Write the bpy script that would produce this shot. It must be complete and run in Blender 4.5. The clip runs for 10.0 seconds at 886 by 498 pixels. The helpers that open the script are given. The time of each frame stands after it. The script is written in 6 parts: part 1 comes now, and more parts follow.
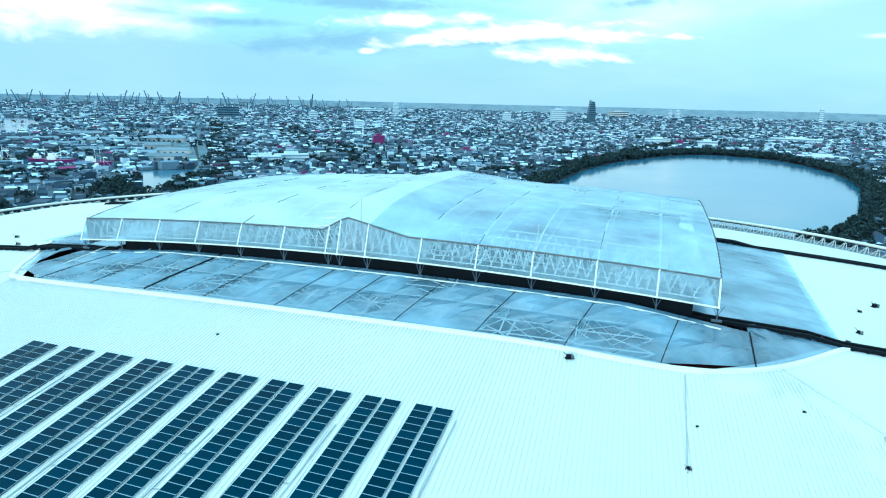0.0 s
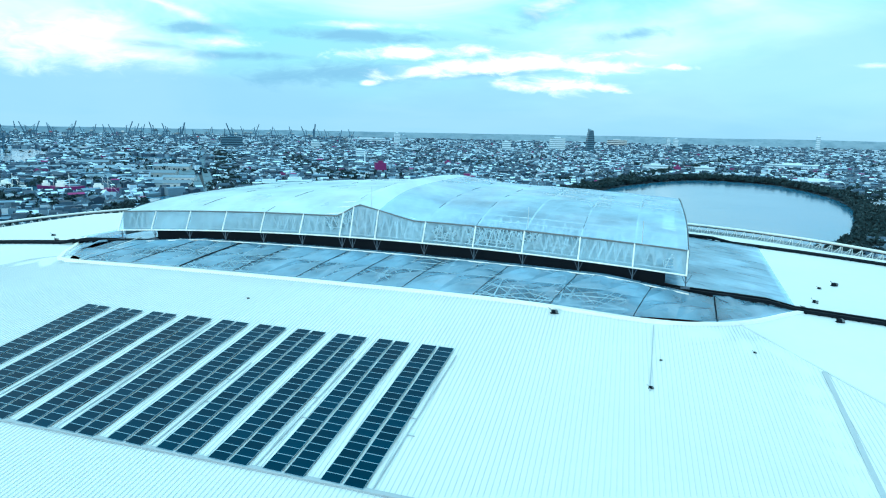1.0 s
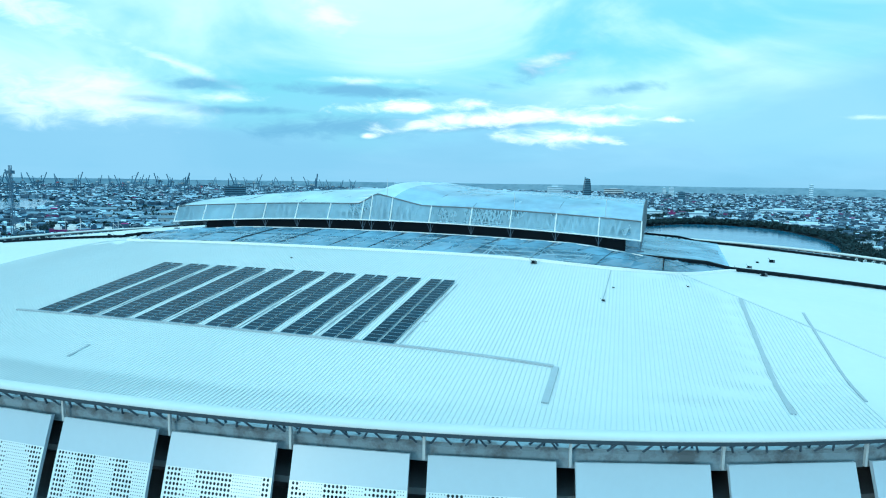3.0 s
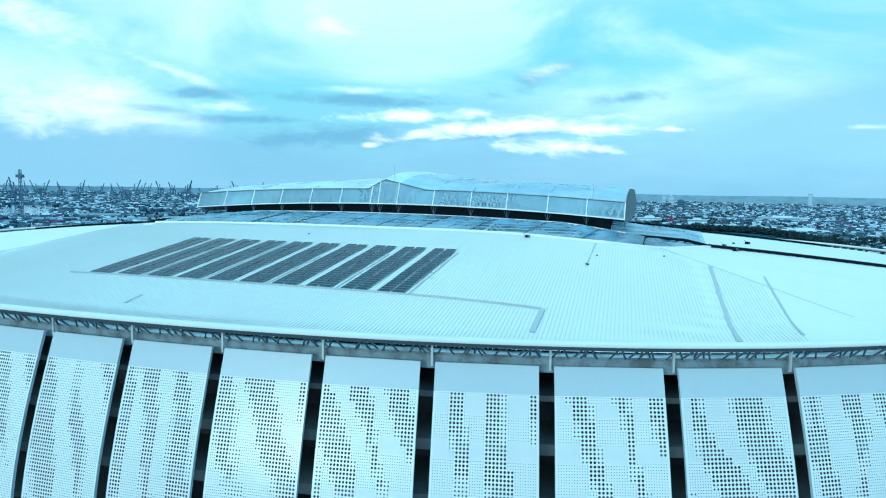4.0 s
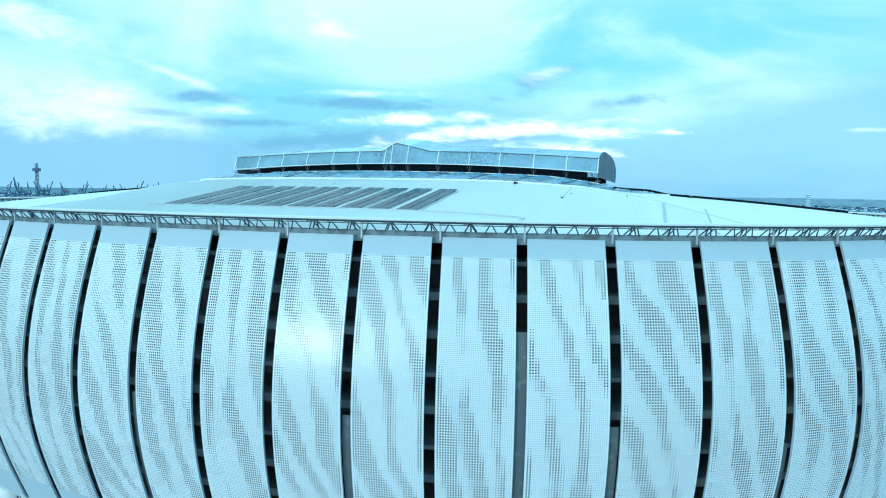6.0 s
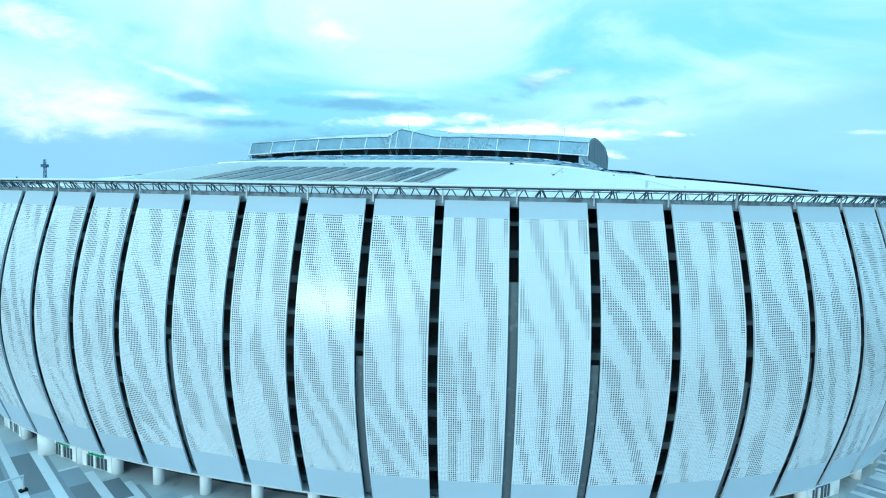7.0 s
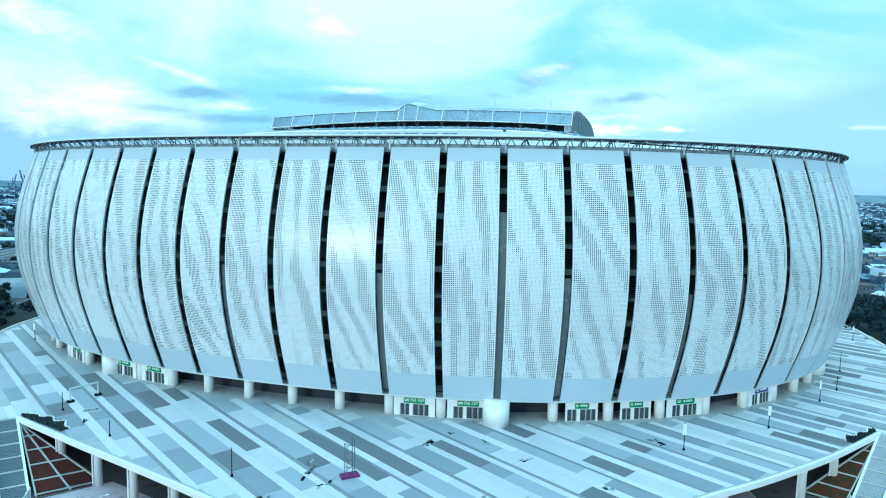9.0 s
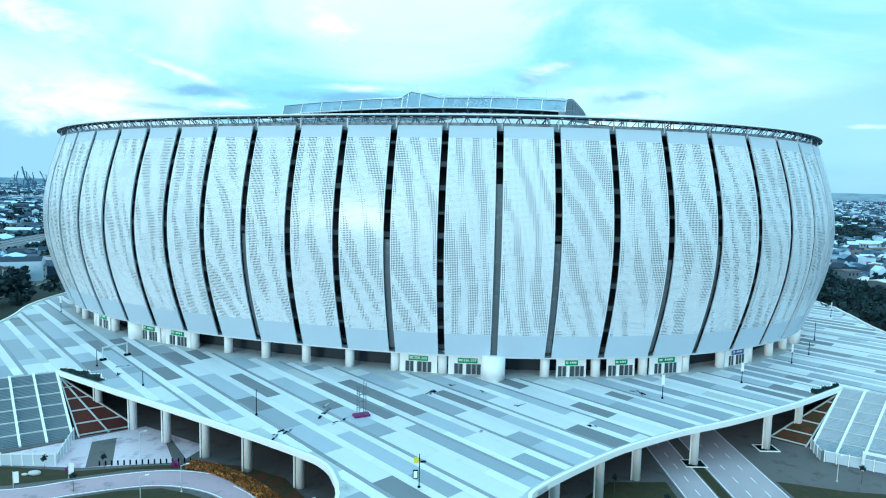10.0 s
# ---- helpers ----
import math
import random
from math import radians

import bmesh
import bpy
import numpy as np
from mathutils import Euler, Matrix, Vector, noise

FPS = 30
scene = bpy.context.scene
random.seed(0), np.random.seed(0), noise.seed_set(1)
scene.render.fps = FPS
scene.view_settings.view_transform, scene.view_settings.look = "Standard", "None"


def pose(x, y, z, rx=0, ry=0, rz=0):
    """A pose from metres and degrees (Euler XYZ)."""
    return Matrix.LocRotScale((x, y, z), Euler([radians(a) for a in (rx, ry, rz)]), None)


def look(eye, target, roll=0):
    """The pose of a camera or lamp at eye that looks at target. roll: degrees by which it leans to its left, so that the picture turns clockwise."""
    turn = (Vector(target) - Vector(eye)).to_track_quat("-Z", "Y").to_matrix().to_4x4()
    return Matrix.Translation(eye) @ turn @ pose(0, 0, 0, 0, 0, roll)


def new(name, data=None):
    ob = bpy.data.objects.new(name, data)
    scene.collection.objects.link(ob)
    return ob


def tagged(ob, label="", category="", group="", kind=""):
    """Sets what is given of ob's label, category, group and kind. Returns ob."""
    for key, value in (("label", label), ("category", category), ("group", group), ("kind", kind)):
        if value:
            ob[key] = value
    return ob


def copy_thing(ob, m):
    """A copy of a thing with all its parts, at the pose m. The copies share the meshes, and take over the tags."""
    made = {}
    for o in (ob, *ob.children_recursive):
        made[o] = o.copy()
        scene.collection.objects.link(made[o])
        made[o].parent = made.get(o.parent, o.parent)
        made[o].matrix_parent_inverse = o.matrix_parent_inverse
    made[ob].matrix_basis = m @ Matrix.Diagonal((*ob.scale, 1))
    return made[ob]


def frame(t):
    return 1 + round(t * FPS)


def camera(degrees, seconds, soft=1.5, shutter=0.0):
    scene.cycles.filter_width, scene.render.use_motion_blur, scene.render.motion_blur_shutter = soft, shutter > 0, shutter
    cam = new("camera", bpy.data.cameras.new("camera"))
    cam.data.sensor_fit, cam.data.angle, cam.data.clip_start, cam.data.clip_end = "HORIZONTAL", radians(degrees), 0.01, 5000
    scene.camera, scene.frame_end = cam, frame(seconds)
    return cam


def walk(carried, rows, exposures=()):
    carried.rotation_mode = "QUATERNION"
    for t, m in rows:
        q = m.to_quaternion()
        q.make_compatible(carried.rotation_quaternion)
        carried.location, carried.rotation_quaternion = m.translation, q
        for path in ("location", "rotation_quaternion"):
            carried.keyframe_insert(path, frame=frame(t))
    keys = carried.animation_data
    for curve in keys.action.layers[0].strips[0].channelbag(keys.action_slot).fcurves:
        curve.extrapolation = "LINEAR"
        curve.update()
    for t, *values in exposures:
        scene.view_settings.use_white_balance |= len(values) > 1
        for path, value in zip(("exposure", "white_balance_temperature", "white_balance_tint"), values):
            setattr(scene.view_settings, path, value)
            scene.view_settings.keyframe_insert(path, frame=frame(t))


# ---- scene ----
PATH = [
    (0, (-1.609, -3.682, 86.4), (-1.6, -1.739, 85.926), 1.5),
    (0.5, (-1.607, -9.875, 84.099), (-1.601, -7.921, 83.671), 1.4),
    (1, (-1.528, -15.604, 81.861), (-1.525, -13.64, 81.479), 1.2),
    (1.5, (-1.653, -21.261, 79.655), (-1.649, -19.29, 79.32), 1.1),
    (2, (-1.83, -27.167, 77.387), (-1.824, -25.189, 77.093), 1.1),
    (3.5, (-1.949, -44.088, 70.257), (-1.95, -42.098, 70.058), 0.9),
    (4, (-2.183, -49.99, 67.989), (-2.184, -48.0, 67.797), 1.0),
    (4.5, (-2.272, -55.739, 65.452), (-2.274, -53.748, 65.264), 1.0),
    (5, (-2.218, -61.918, 62.786), (-2.224, -59.927, 62.601), 0.9),
    (5.5, (-2.486, -67.965, 60.367), (-2.488, -65.974, 60.183), 0.9),
    (7, (-2.727, -85.235, 52.913), (-2.73, -83.243, 52.735), 1.1),
    (7.5, (-2.92, -90.948, 51.059), (-2.92, -88.957, 50.87), 1.1),
    (8, (-2.956, -96.887, 48.83), (-2.957, -94.896, 48.639), 1.1),
    (8.5, (-2.873, -102.347, 46.464), (-2.877, -100.356, 46.276), 1.1),
    (9, (-3.212, -107.985, 44.333), (-3.213, -105.994, 44.141), 1.1),
    (9.5, (-3.153, -113.71, 41.862), (-3.157, -111.719, 41.673), 1.2),
    (10, (-3.448, -119.754, 39.455), (-3.449, -117.763, 39.258), 1.2),
]
cam = camera(71.6, 10.0, soft=1.1)
walk(cam, [(t, look(eye, target, roll)) for t, eye, target, roll in PATH],
     exposures=[(0, 0.51, 5680, -8), (1.1, 0.39, 5600, -9), (2, 0.21, 5260, -12), (5, 0.18, 5140, -14), (7, 0.30, 5200, -11), (8.5, 0.30, 5290, -9), (10, 0.39, 5390, -7)])

# ---- world and sun ----
SUN_EL, SUN_AZ = 8.5, 212.5
world = bpy.data.worlds.new("World")
scene.world = world
world.use_nodes = True
wn, wl = world.node_tree.nodes, world.node_tree.links
wn.clear()


def wnode(kind, **kw):
    n = wn.new(kind)
    for k, v in kw.items():
        n.inputs[k].default_value = v
    return n


def wmath(op, a, b=0.0, c=0.0, clamp=False):
    n = wn.new("ShaderNodeMath")
    n.operation, n.use_clamp = op, clamp
    for i, v in enumerate((a, b, c)):
        if isinstance(v, (int, float)):
            n.inputs[i].default_value = v
        else:
            wl.new(v, n.inputs[i])
    return n.outputs[0]


sky = wn.new("ShaderNodeTexSky")
sky.sky_type, sky.sun_disc = "NISHITA", False
sky.sun_elevation, sky.sun_rotation = radians(SUN_EL), radians(SUN_AZ)
sky.air_density, sky.dust_density, sky.ozone_density = 1.0, 2.0, 1.0
geo = wn.new("ShaderNodeTexCoord")
sep = wn.new("ShaderNodeSeparateXYZ")
wl.new(geo.outputs["Generated"], sep.inputs[0])
up = wmath("MAXIMUM", sep.outputs[2], 0.0)
den = wmath("ADD", up, 0.16)
flat = wn.new("ShaderNodeCombineXYZ")
wl.new(wmath("DIVIDE", sep.outputs[0], den), flat.inputs[0])
wl.new(wmath("DIVIDE", sep.outputs[1], den), flat.inputs[1])


def cloud(scale, detail, rough, dist, shift, lo, hi):
    mp = wn.new("ShaderNodeMapping")
    mp.inputs["Location"].default_value = shift
    mp.inputs["Scale"].default_value = scale
    wl.new(flat.outputs[0], mp.inputs[0])
    nz = wnode("ShaderNodeTexNoise", Scale=1.0, Detail=detail, Roughness=rough, Distortion=dist)
    wl.new(mp.outputs[0], nz.inputs["Vector"])
    mr = wn.new("ShaderNodeMapRange")
    mr.interpolation_type = "SMOOTHSTEP"
    mr.inputs["From Min"].default_value, mr.inputs["From Max"].default_value = lo, hi
    wl.new(nz.outputs["Fac"], mr.inputs["Value"])
    return mr.outputs[0]


def wmix(fac, a, b):
    m = wn.new("ShaderNodeMix")
    m.data_type = "RGBA"
    for sock, v in ((m.inputs[0], fac), (m.inputs[6], a), (m.inputs[7], b)):
        if isinstance(v, (int, float, tuple)):
            sock.default_value = v
        else:
            wl.new(v, sock)
    return m.outputs[2]


def dir_noise(shift, scale, lo, hi, detail=7.0, dist=0.4):
    """Cloud shapes on the dome itself, for the low clouds near the horizon."""
    mp = wn.new("ShaderNodeMapping")
    mp.inputs["Location"].default_value = shift
    mp.inputs["Scale"].default_value = scale
    wl.new(geo.outputs["Generated"], mp.inputs[0])
    nz = wnode("ShaderNodeTexNoise", Scale=1.0, Detail=detail, Roughness=0.55, Distortion=dist)
    wl.new(mp.outputs[0], nz.inputs["Vector"])
    mr = wn.new("ShaderNodeMapRange")
    mr.interpolation_type = "SMOOTHSTEP"
    mr.inputs["From Min"].default_value, mr.inputs["From Max"].default_value = lo, hi
    wl.new(nz.outputs["Fac"], mr.inputs["Value"])
    return mr.outputs[0]


thin = cloud((0.42, 0.50, 1), 6, 0.50, 0.7, (3.1, 1.7, 0), 0.38, 0.70)
veil = dir_noise((0.3, 0.8, 0.1), (2.2, 2.2, 5.0), 0.40, 0.68, 6.0, 0.8)
wave = dir_noise((5.1, 1.3, 2.2), (2.6, 2.6, 9.0), 0.3, 0.7, 5.0, 0.3)
side = wmath("MULTIPLY", wmath("MAXIMUM", wmath("SUBTRACT", sep.outputs[0], 0.30), 0.0), 0.32)
bank = wn.new("ShaderNodeMapRange")
bank.interpolation_type = "SMOOTHSTEP"
bank.inputs["From Min"].default_value, bank.inputs["From Max"].default_value = 0.19, 0.05
wl.new(wmath("MULTIPLY_ADD", wave, -0.09, wmath("SUBTRACT", wmath("ADD", sep.outputs[2], 0.045), side)), bank.inputs["Value"])

# Single clouds ahead of the stadium, laid out on the plane y = 1 as (x, z, half length, half height, tilt, thinness).
WHITE_CLOUDS = [(0.075, 0.100, 0.150, 0.013, 5, 0.0), (-0.044, 0.117, 0.115, 0.010, 2, 0.1), (0.172, 0.0735, 0.066, 0.012, -2, -0.05), (0.256, 0.101, 0.065, 0.009, 0, 0.05), (0.252, 0.0705, 0.026, 0.008, -6, 0.05),
                (-0.124, 0.070, 0.014, 0.005, 0, 0.3), (0.365, 0.103, 0.03, 0.005, 0, 0.35), (-0.56, 0.146, 0.09, 0.024, 0, 0.3), (-0.66, 0.102, 0.11, 0.022, -6, 0.25),
                (-0.188, 0.256, 0.045, 0.028, -10, 0.3), (-0.44, 0.183, 0.11, 0.009, -20, 0.45), (-0.60, 0.122, 0.15, 0.030, -6, 0.05), (-0.49, 0.104, 0.10, 0.010, 0, 0.15), (-0.68, 0.27, 0.12, 0.03, -18, 0.3), (-0.36, 0.125, 0.07, 0.010, 0, 0.3), (-0.124, 0.156, 0.085, 0.006, 0, 0.25), (0.16, 0.19, 0.05, 0.02, 12, 0.5), (0.68, 0.112, 0.05, 0.005, 0, 0.45)]
GREY_CLOUDS = [(-0.133, 0.141, 0.125, 0.010, -2, 0.0), (-0.395, 0.148, 0.07, 0.010, 0, 0.0), (-0.478, 0.122, 0.08, 0.008, -3, 0.1), (-0.34, 0.107, 0.12, 0.008, 0, 0.1),
               (-0.17, 0.083, 0.17, 0.021, 3, 0.1), (0.05, 0.086, 0.15, 0.007, 4, 0.1), (0.144, 0.180, 0.11, 0.022, 22, 0.35), (0.285, 0.150, 0.07, 0.013, 8, 0.3)]
flat_y = wmath("MAXIMUM", sep.outputs[1], 0.05)
plane = wn.new("ShaderNodeCombineXYZ")
gx, gz = wmath("DIVIDE", sep.outputs[0], flat_y), wmath("DIVIDE", sep.outputs[2], flat_y)
wl.new(gx, plane.inputs[0])
wl.new(gz, plane.inputs[1])
pm = wn.new("ShaderNodeMapping")
pm.inputs["Scale"].default_value = (16.0, 46.0, 1.0)
wl.new(plane.outputs[0], pm.inputs[0])
curl = wnode("ShaderNodeTexNoise", Scale=1.0, Detail=7.0, Roughness=0.6, Distortion=0.5)
wl.new(pm.outputs[0], curl.inputs["Vector"])
facing = wmath("GREATER_THAN", sep.outputs[1], 0.15)


def group_of_clouds(rows, edge, ragged):
    near = None
    for cx_, cz_, rx_, rz_, tilt, thin_ in rows:
        mp = wn.new("ShaderNodeMapping")
        mp.vector_type = "TEXTURE"
        mp.inputs["Location"].default_value, mp.inputs["Scale"].default_value = (cx_, cz_, 0), (rx_, rz_, 1)
        mp.inputs["Rotation"].default_value = (0, 0, radians(tilt))
        wl.new(plane.outputs[0], mp.inputs[0])
        ln_ = wn.new("ShaderNodeVectorMath")
        ln_.operation = "LENGTH"
        wl.new(mp.outputs[0], ln_.inputs[0])
        d = wmath("ADD", ln_.outputs["Value"], thin_)
        near = d if near is None else wmath("MINIMUM", near, d)
    body = wmath("SUBTRACT", wmath("MULTIPLY_ADD", wmath("SUBTRACT", curl.outputs["Fac"], 0.5), ragged, 1.0), near)
    mr = wn.new("ShaderNodeMapRange")
    mr.interpolation_type = "SMOOTHSTEP"
    mr.inputs["From Min"].default_value, mr.inputs["From Max"].default_value = -edge * 0.5, edge
    wl.new(body, mr.inputs["Value"])
    return wmath("MULTIPLY", mr.outputs[0], facing)


puffs, wisps, lens = group_of_clouds(WHITE_CLOUDS[:7], 1.0, 3.4), group_of_clouds(WHITE_CLOUDS[7:], 1.3, 2.8), group_of_clouds(GREY_CLOUDS, 0.8, 2.4)
clear = wmix(0.58, sky.outputs[0], (4.0, 9.0, 10.5, 1))
col = wmix(wmath("MULTIPLY", thin, 0.6), clear, (10.5, 10.8, 10.8, 1))
col = wmix(wmath("MULTIPLY", veil, 0.5), col, (11.5, 11.6, 11.4, 1))
col = wmix(wmath("MULTIPLY", bank.outputs[0], 0.86), col, (3.9, 6.1, 7.95, 1))
# a darker rain bank lies low over the harbour side and thins out towards the lake
low = wn.new("ShaderNodeMapRange")
low.interpolation_type = "SMOOTHSTEP"
low.inputs["From Min"].default_value, low.inputs["From Max"].default_value = 0.115, 0.03
wl.new(wmath("MULTIPLY_ADD", wave, -0.05, wmath("MULTIPLY_ADD", sep.outputs[0], 0.07, wmath("ADD", sep.outputs[2], 0.03))), low.inputs["Value"])
col = wmix(wmath("MULTIPLY", low.outputs[0], 0.42), col, (2.7, 4.4, 6.0, 1))
col = wmix(wmath("MULTIPLY", lens, 0.85), col, (2.4, 4.3, 6.1, 1))
col = wmix(wmath("MULTIPLY", wisps, 0.65), col, (13.5, 12.6, 12.0, 1))
col = wmix(wmath("MULTIPLY", puffs, 0.85), col, (14.5, 13.4, 12.6, 1))
# brightening added to the unseen upper dome, as if overcast, to lighten roof and deck
crown = wn.new("ShaderNodeMapRange")
crown.interpolation_type = "SMOOTHSTEP"
crown.inputs["From Min"].default_value, crown.inputs["From Max"].default_value = 0.32, 0.9
crown.inputs["To Min"].default_value, crown.inputs["To Max"].default_value = 1.0, 1.75
wl.new(sep.outputs[2], crown.inputs["Value"])
dome = wn.new("ShaderNodeVectorMath")
dome.operation = "SCALE"
wl.new(col, dome.inputs[0])
wl.new(crown.outputs[0], dome.inputs["Scale"])
bg = wnode("ShaderNodeBackground", Strength=0.1)
wl.new(dome.outputs[0], bg.inputs[0])
wout = wn.new("ShaderNodeOutputWorld")
wl.new(bg.outputs[0], wout.inputs[0])

sun = new("sun", bpy.data.lights.new("sun", "SUN"))
sun.data.energy, sun.data.angle, sun.data.color = 0.8, radians(10), (1.0, 0.91, 0.80)
az, el = radians(SUN_AZ), radians(SUN_EL)
to_sun = Vector((math.sin(az) * math.cos(el), math.cos(az) * math.cos(el), math.sin(el)))
sun.matrix_world = look(to_sun * 300, (0, 0, 0))


# ---- materials ----
def material(name, base, rough=0.6, metal=0.0, vary=0.12, scale=1.0, fine=12.0, bump=0.15, island=0.0, spread=None,
             spec=0.5, stretch=(1, 1, 1), stain=None, stain_at=(0.55, 0.7)):
    """A surface with variation at two sizes, fine relief, and an optional shift from piece to piece."""
    m = bpy.data.materials.new(name)
    m.use_nodes = True
    n, l = m.node_tree.nodes, m.node_tree.links
    b = n["Principled BSDF"]
    b.inputs["Roughness"].default_value, b.inputs["Metallic"].default_value = rough, metal
    b.inputs["Specular IOR Level"].default_value = spec
    tc = n.new("ShaderNodeTexCoord")
    mp = n.new("ShaderNodeMapping")
    mp.inputs["Scale"].default_value = stretch
    l.new(tc.outputs["Object"], mp.inputs[0])
    big, small = n.new("ShaderNodeTexNoise"), n.new("ShaderNodeTexNoise")
    big.inputs["Scale"].default_value, big.inputs["Detail"].default_value = scale, 5
    small.inputs["Scale"].default_value, small.inputs["Detail"].default_value = fine, 3
    l.new(mp.outputs[0], big.inputs["Vector"])
    l.new(mp.outputs[0], small.inputs["Vector"])
    colour = n.new("ShaderNodeRGB")
    colour.outputs[0].default_value = (*base, 1)
    out = colour.outputs[0]
    if spread:
        ramp = n.new("ShaderNodeValToRGB")
        ramp.color_ramp.interpolation = "CONSTANT"
        els = ramp.color_ramp.elements
        for i, (at, c) in enumerate(spread):
            e = els[i] if i < 2 else els.new(at)
            e.position, e.color = at, (*c, 1)
        src = n.new("ShaderNodeNewGeometry").outputs["Random Per Island"] if island >= 0 else n.new("ShaderNodeObjectInfo").outputs["Random"]
        l.new(src, ramp.inputs[0])
        out = ramp.outputs[0]
    hsv = n.new("ShaderNodeHueSaturation")
    l.new(out, hsv.inputs["Color"])
    a1 = n.new("ShaderNodeMath")
    a1.operation = "MULTIPLY_ADD"
    l.new(big.outputs["Fac"], a1.inputs[0])
    a1.inputs[1].default_value, a1.inputs[2].default_value = vary * 2, 1 - vary
    a2 = n.new("ShaderNodeMath")
    a2.operation = "MULTIPLY_ADD"
    l.new(small.outputs["Fac"], a2.inputs[0])
    a2.inputs[1].default_value = vary
    l.new(a1.outputs[0], a2.inputs[2])
    if island and not spread:
        src = n.new("ShaderNodeNewGeometry").outputs["Random Per Island"] if island > 0 else n.new("ShaderNodeObjectInfo").outputs["Random"]
        a3 = n.new("ShaderNodeMath")
        a3.operation = "MULTIPLY_ADD"
        l.new(src, a3.inputs[0])
        a3.inputs[1].default_value = abs(island)
        l.new(a2.outputs[0], a3.inputs[2])
        a2 = a3
    l.new(a2.outputs[0], hsv.inputs["Value"])
    final = hsv.outputs[0]
    if stain:
        mr = n.new("ShaderNodeMapRange")
        mr.inputs["From Min"].default_value, mr.inputs["From Max"].default_value = stain_at
        st = n.new("ShaderNodeTexNoise")
        st.inputs["Scale"].default_value, st.inputs["Detail"].default_value, st.inputs["Roughness"].default_value = scale * 2.3, 7, 0.65
        l.new(mp.outputs[0], st.inputs["Vector"])
        l.new(st.outputs["Fac"], mr.inputs["Value"])
        mx = n.new("ShaderNodeMix")
        mx.data_type = "RGBA"
        l.new(mr.outputs[0], mx.inputs[0])
        l.new(final, mx.inputs[6])
        mx.inputs[7].default_value = (*stain, 1)
        final = mx.outputs[2]
    l.new(final, b.inputs["Base Color"])
    rr = n.new("ShaderNodeMath")
    rr.operation = "MULTIPLY_ADD"
    l.new(big.outputs["Fac"], rr.inputs[0])
    rr.inputs[1].default_value, rr.inputs[2].default_value = 0.2, max(0.02, rough - 0.1)
    l.new(rr.outputs[0], b.inputs["Roughness"])
    if bump:
        bp = n.new("ShaderNodeBump")
        bp.inputs["Strength"].default_value, bp.inputs["Distance"].default_value = bump, 0.05
        l.new(small.outputs["Fac"], bp.inputs["Height"])
        l.new(bp.outputs[0], b.inputs["Normal"])
    return m


def film(name, base, clear, rough=0.25, scale=0.15, vary=0.25, swing=0.12):
    """A pane or film that lets part of the light straight through."""
    m = material(name, base, rough, vary=vary, scale=scale, fine=0.9, bump=0.25)
    n, l = m.node_tree.nodes, m.node_tree.links
    b = n["Principled BSDF"]
    tr = n.new("ShaderNodeBsdfTransparent")
    tr.inputs[0].default_value = (0.82, 0.92, 1.0, 1)
    nz = n.new("ShaderNodeTexNoise")
    nz.inputs["Scale"].default_value, nz.inputs["Detail"].default_value = 0.11, 4
    tc = n.new("ShaderNodeTexCoord")
    l.new(tc.outputs["Object"], nz.inputs["Vector"])
    f = n.new("ShaderNodeMapRange")
    f.inputs["From Min"].default_value, f.inputs["From Max"].default_value = 0.3, 0.7
    f.inputs["To Min"].default_value, f.inputs["To Max"].default_value = clear - swing, clear + swing
    l.new(nz.outputs["Fac"], f.inputs["Value"])
    mx = n.new("ShaderNodeMixShader")
    l.new(f.outputs[0], mx.inputs[0])
    l.new(b.outputs[0], mx.inputs[1])
    l.new(tr.outputs[0], mx.inputs[2])
    l.new(mx.outputs[0], n["Material Output"].inputs[0])
    return m


M_PANEL = material("painted_aluminium", (0.71, 0.77, 0.835), 0.29, 0.0, vary=0.05, scale=0.08, fine=1.5, bump=0.04, island=-0.05)
M_BAND = material("plain_aluminium", (0.50, 0.59, 0.69), 0.38, 0.0, vary=0.05, scale=0.1, fine=2.0, bump=0.03)
M_ROOF = material("white_roof_sheet", (0.635, 0.665, 0.69), 0.45, vary=0.07, scale=0.05, fine=0.6, bump=0.05, stain=(0.66, 0.70, 0.73), stain_at=(0.60, 0.8))
M_SEAM = material("roof_seam", (0.59, 0.625, 0.655), 0.45, vary=0.06, scale=0.1, fine=1.0, bump=0.0)
M_WHITE = material("white_paint", (0.82, 0.84, 0.85), 0.5, vary=0.06, scale=0.3, fine=4, bump=0.05)
M_STEEL = material("pale_steel", (0.55, 0.60, 0.64), 0.45, 0.2, vary=0.1, scale=0.5, fine=6, bump=0.05)
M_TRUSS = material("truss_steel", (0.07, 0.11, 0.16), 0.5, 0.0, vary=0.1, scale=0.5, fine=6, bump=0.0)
# Dark tone holds the shade on the lid's outer face.
M_LID = material("shaded_lid_face", (0.05, 0.068, 0.09), 0.7, 0.0, vary=0.15, scale=0.2, fine=3, bump=0.03, spec=0.15)
# Slab grey darkened to hold the shade inside the facade gaps.
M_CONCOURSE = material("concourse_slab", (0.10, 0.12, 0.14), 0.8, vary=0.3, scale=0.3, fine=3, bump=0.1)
M_TREAD = material("stair_tread", (0.135, 0.175, 0.215), 0.75, vary=0.2, scale=0.3, fine=3, bump=0.1)
M_GREY = material("grey_gutter", (0.10, 0.12, 0.14), 0.55, vary=0.2, scale=0.3, fine=3, bump=0.1, stain=(0.2, 0.23, 0.26))
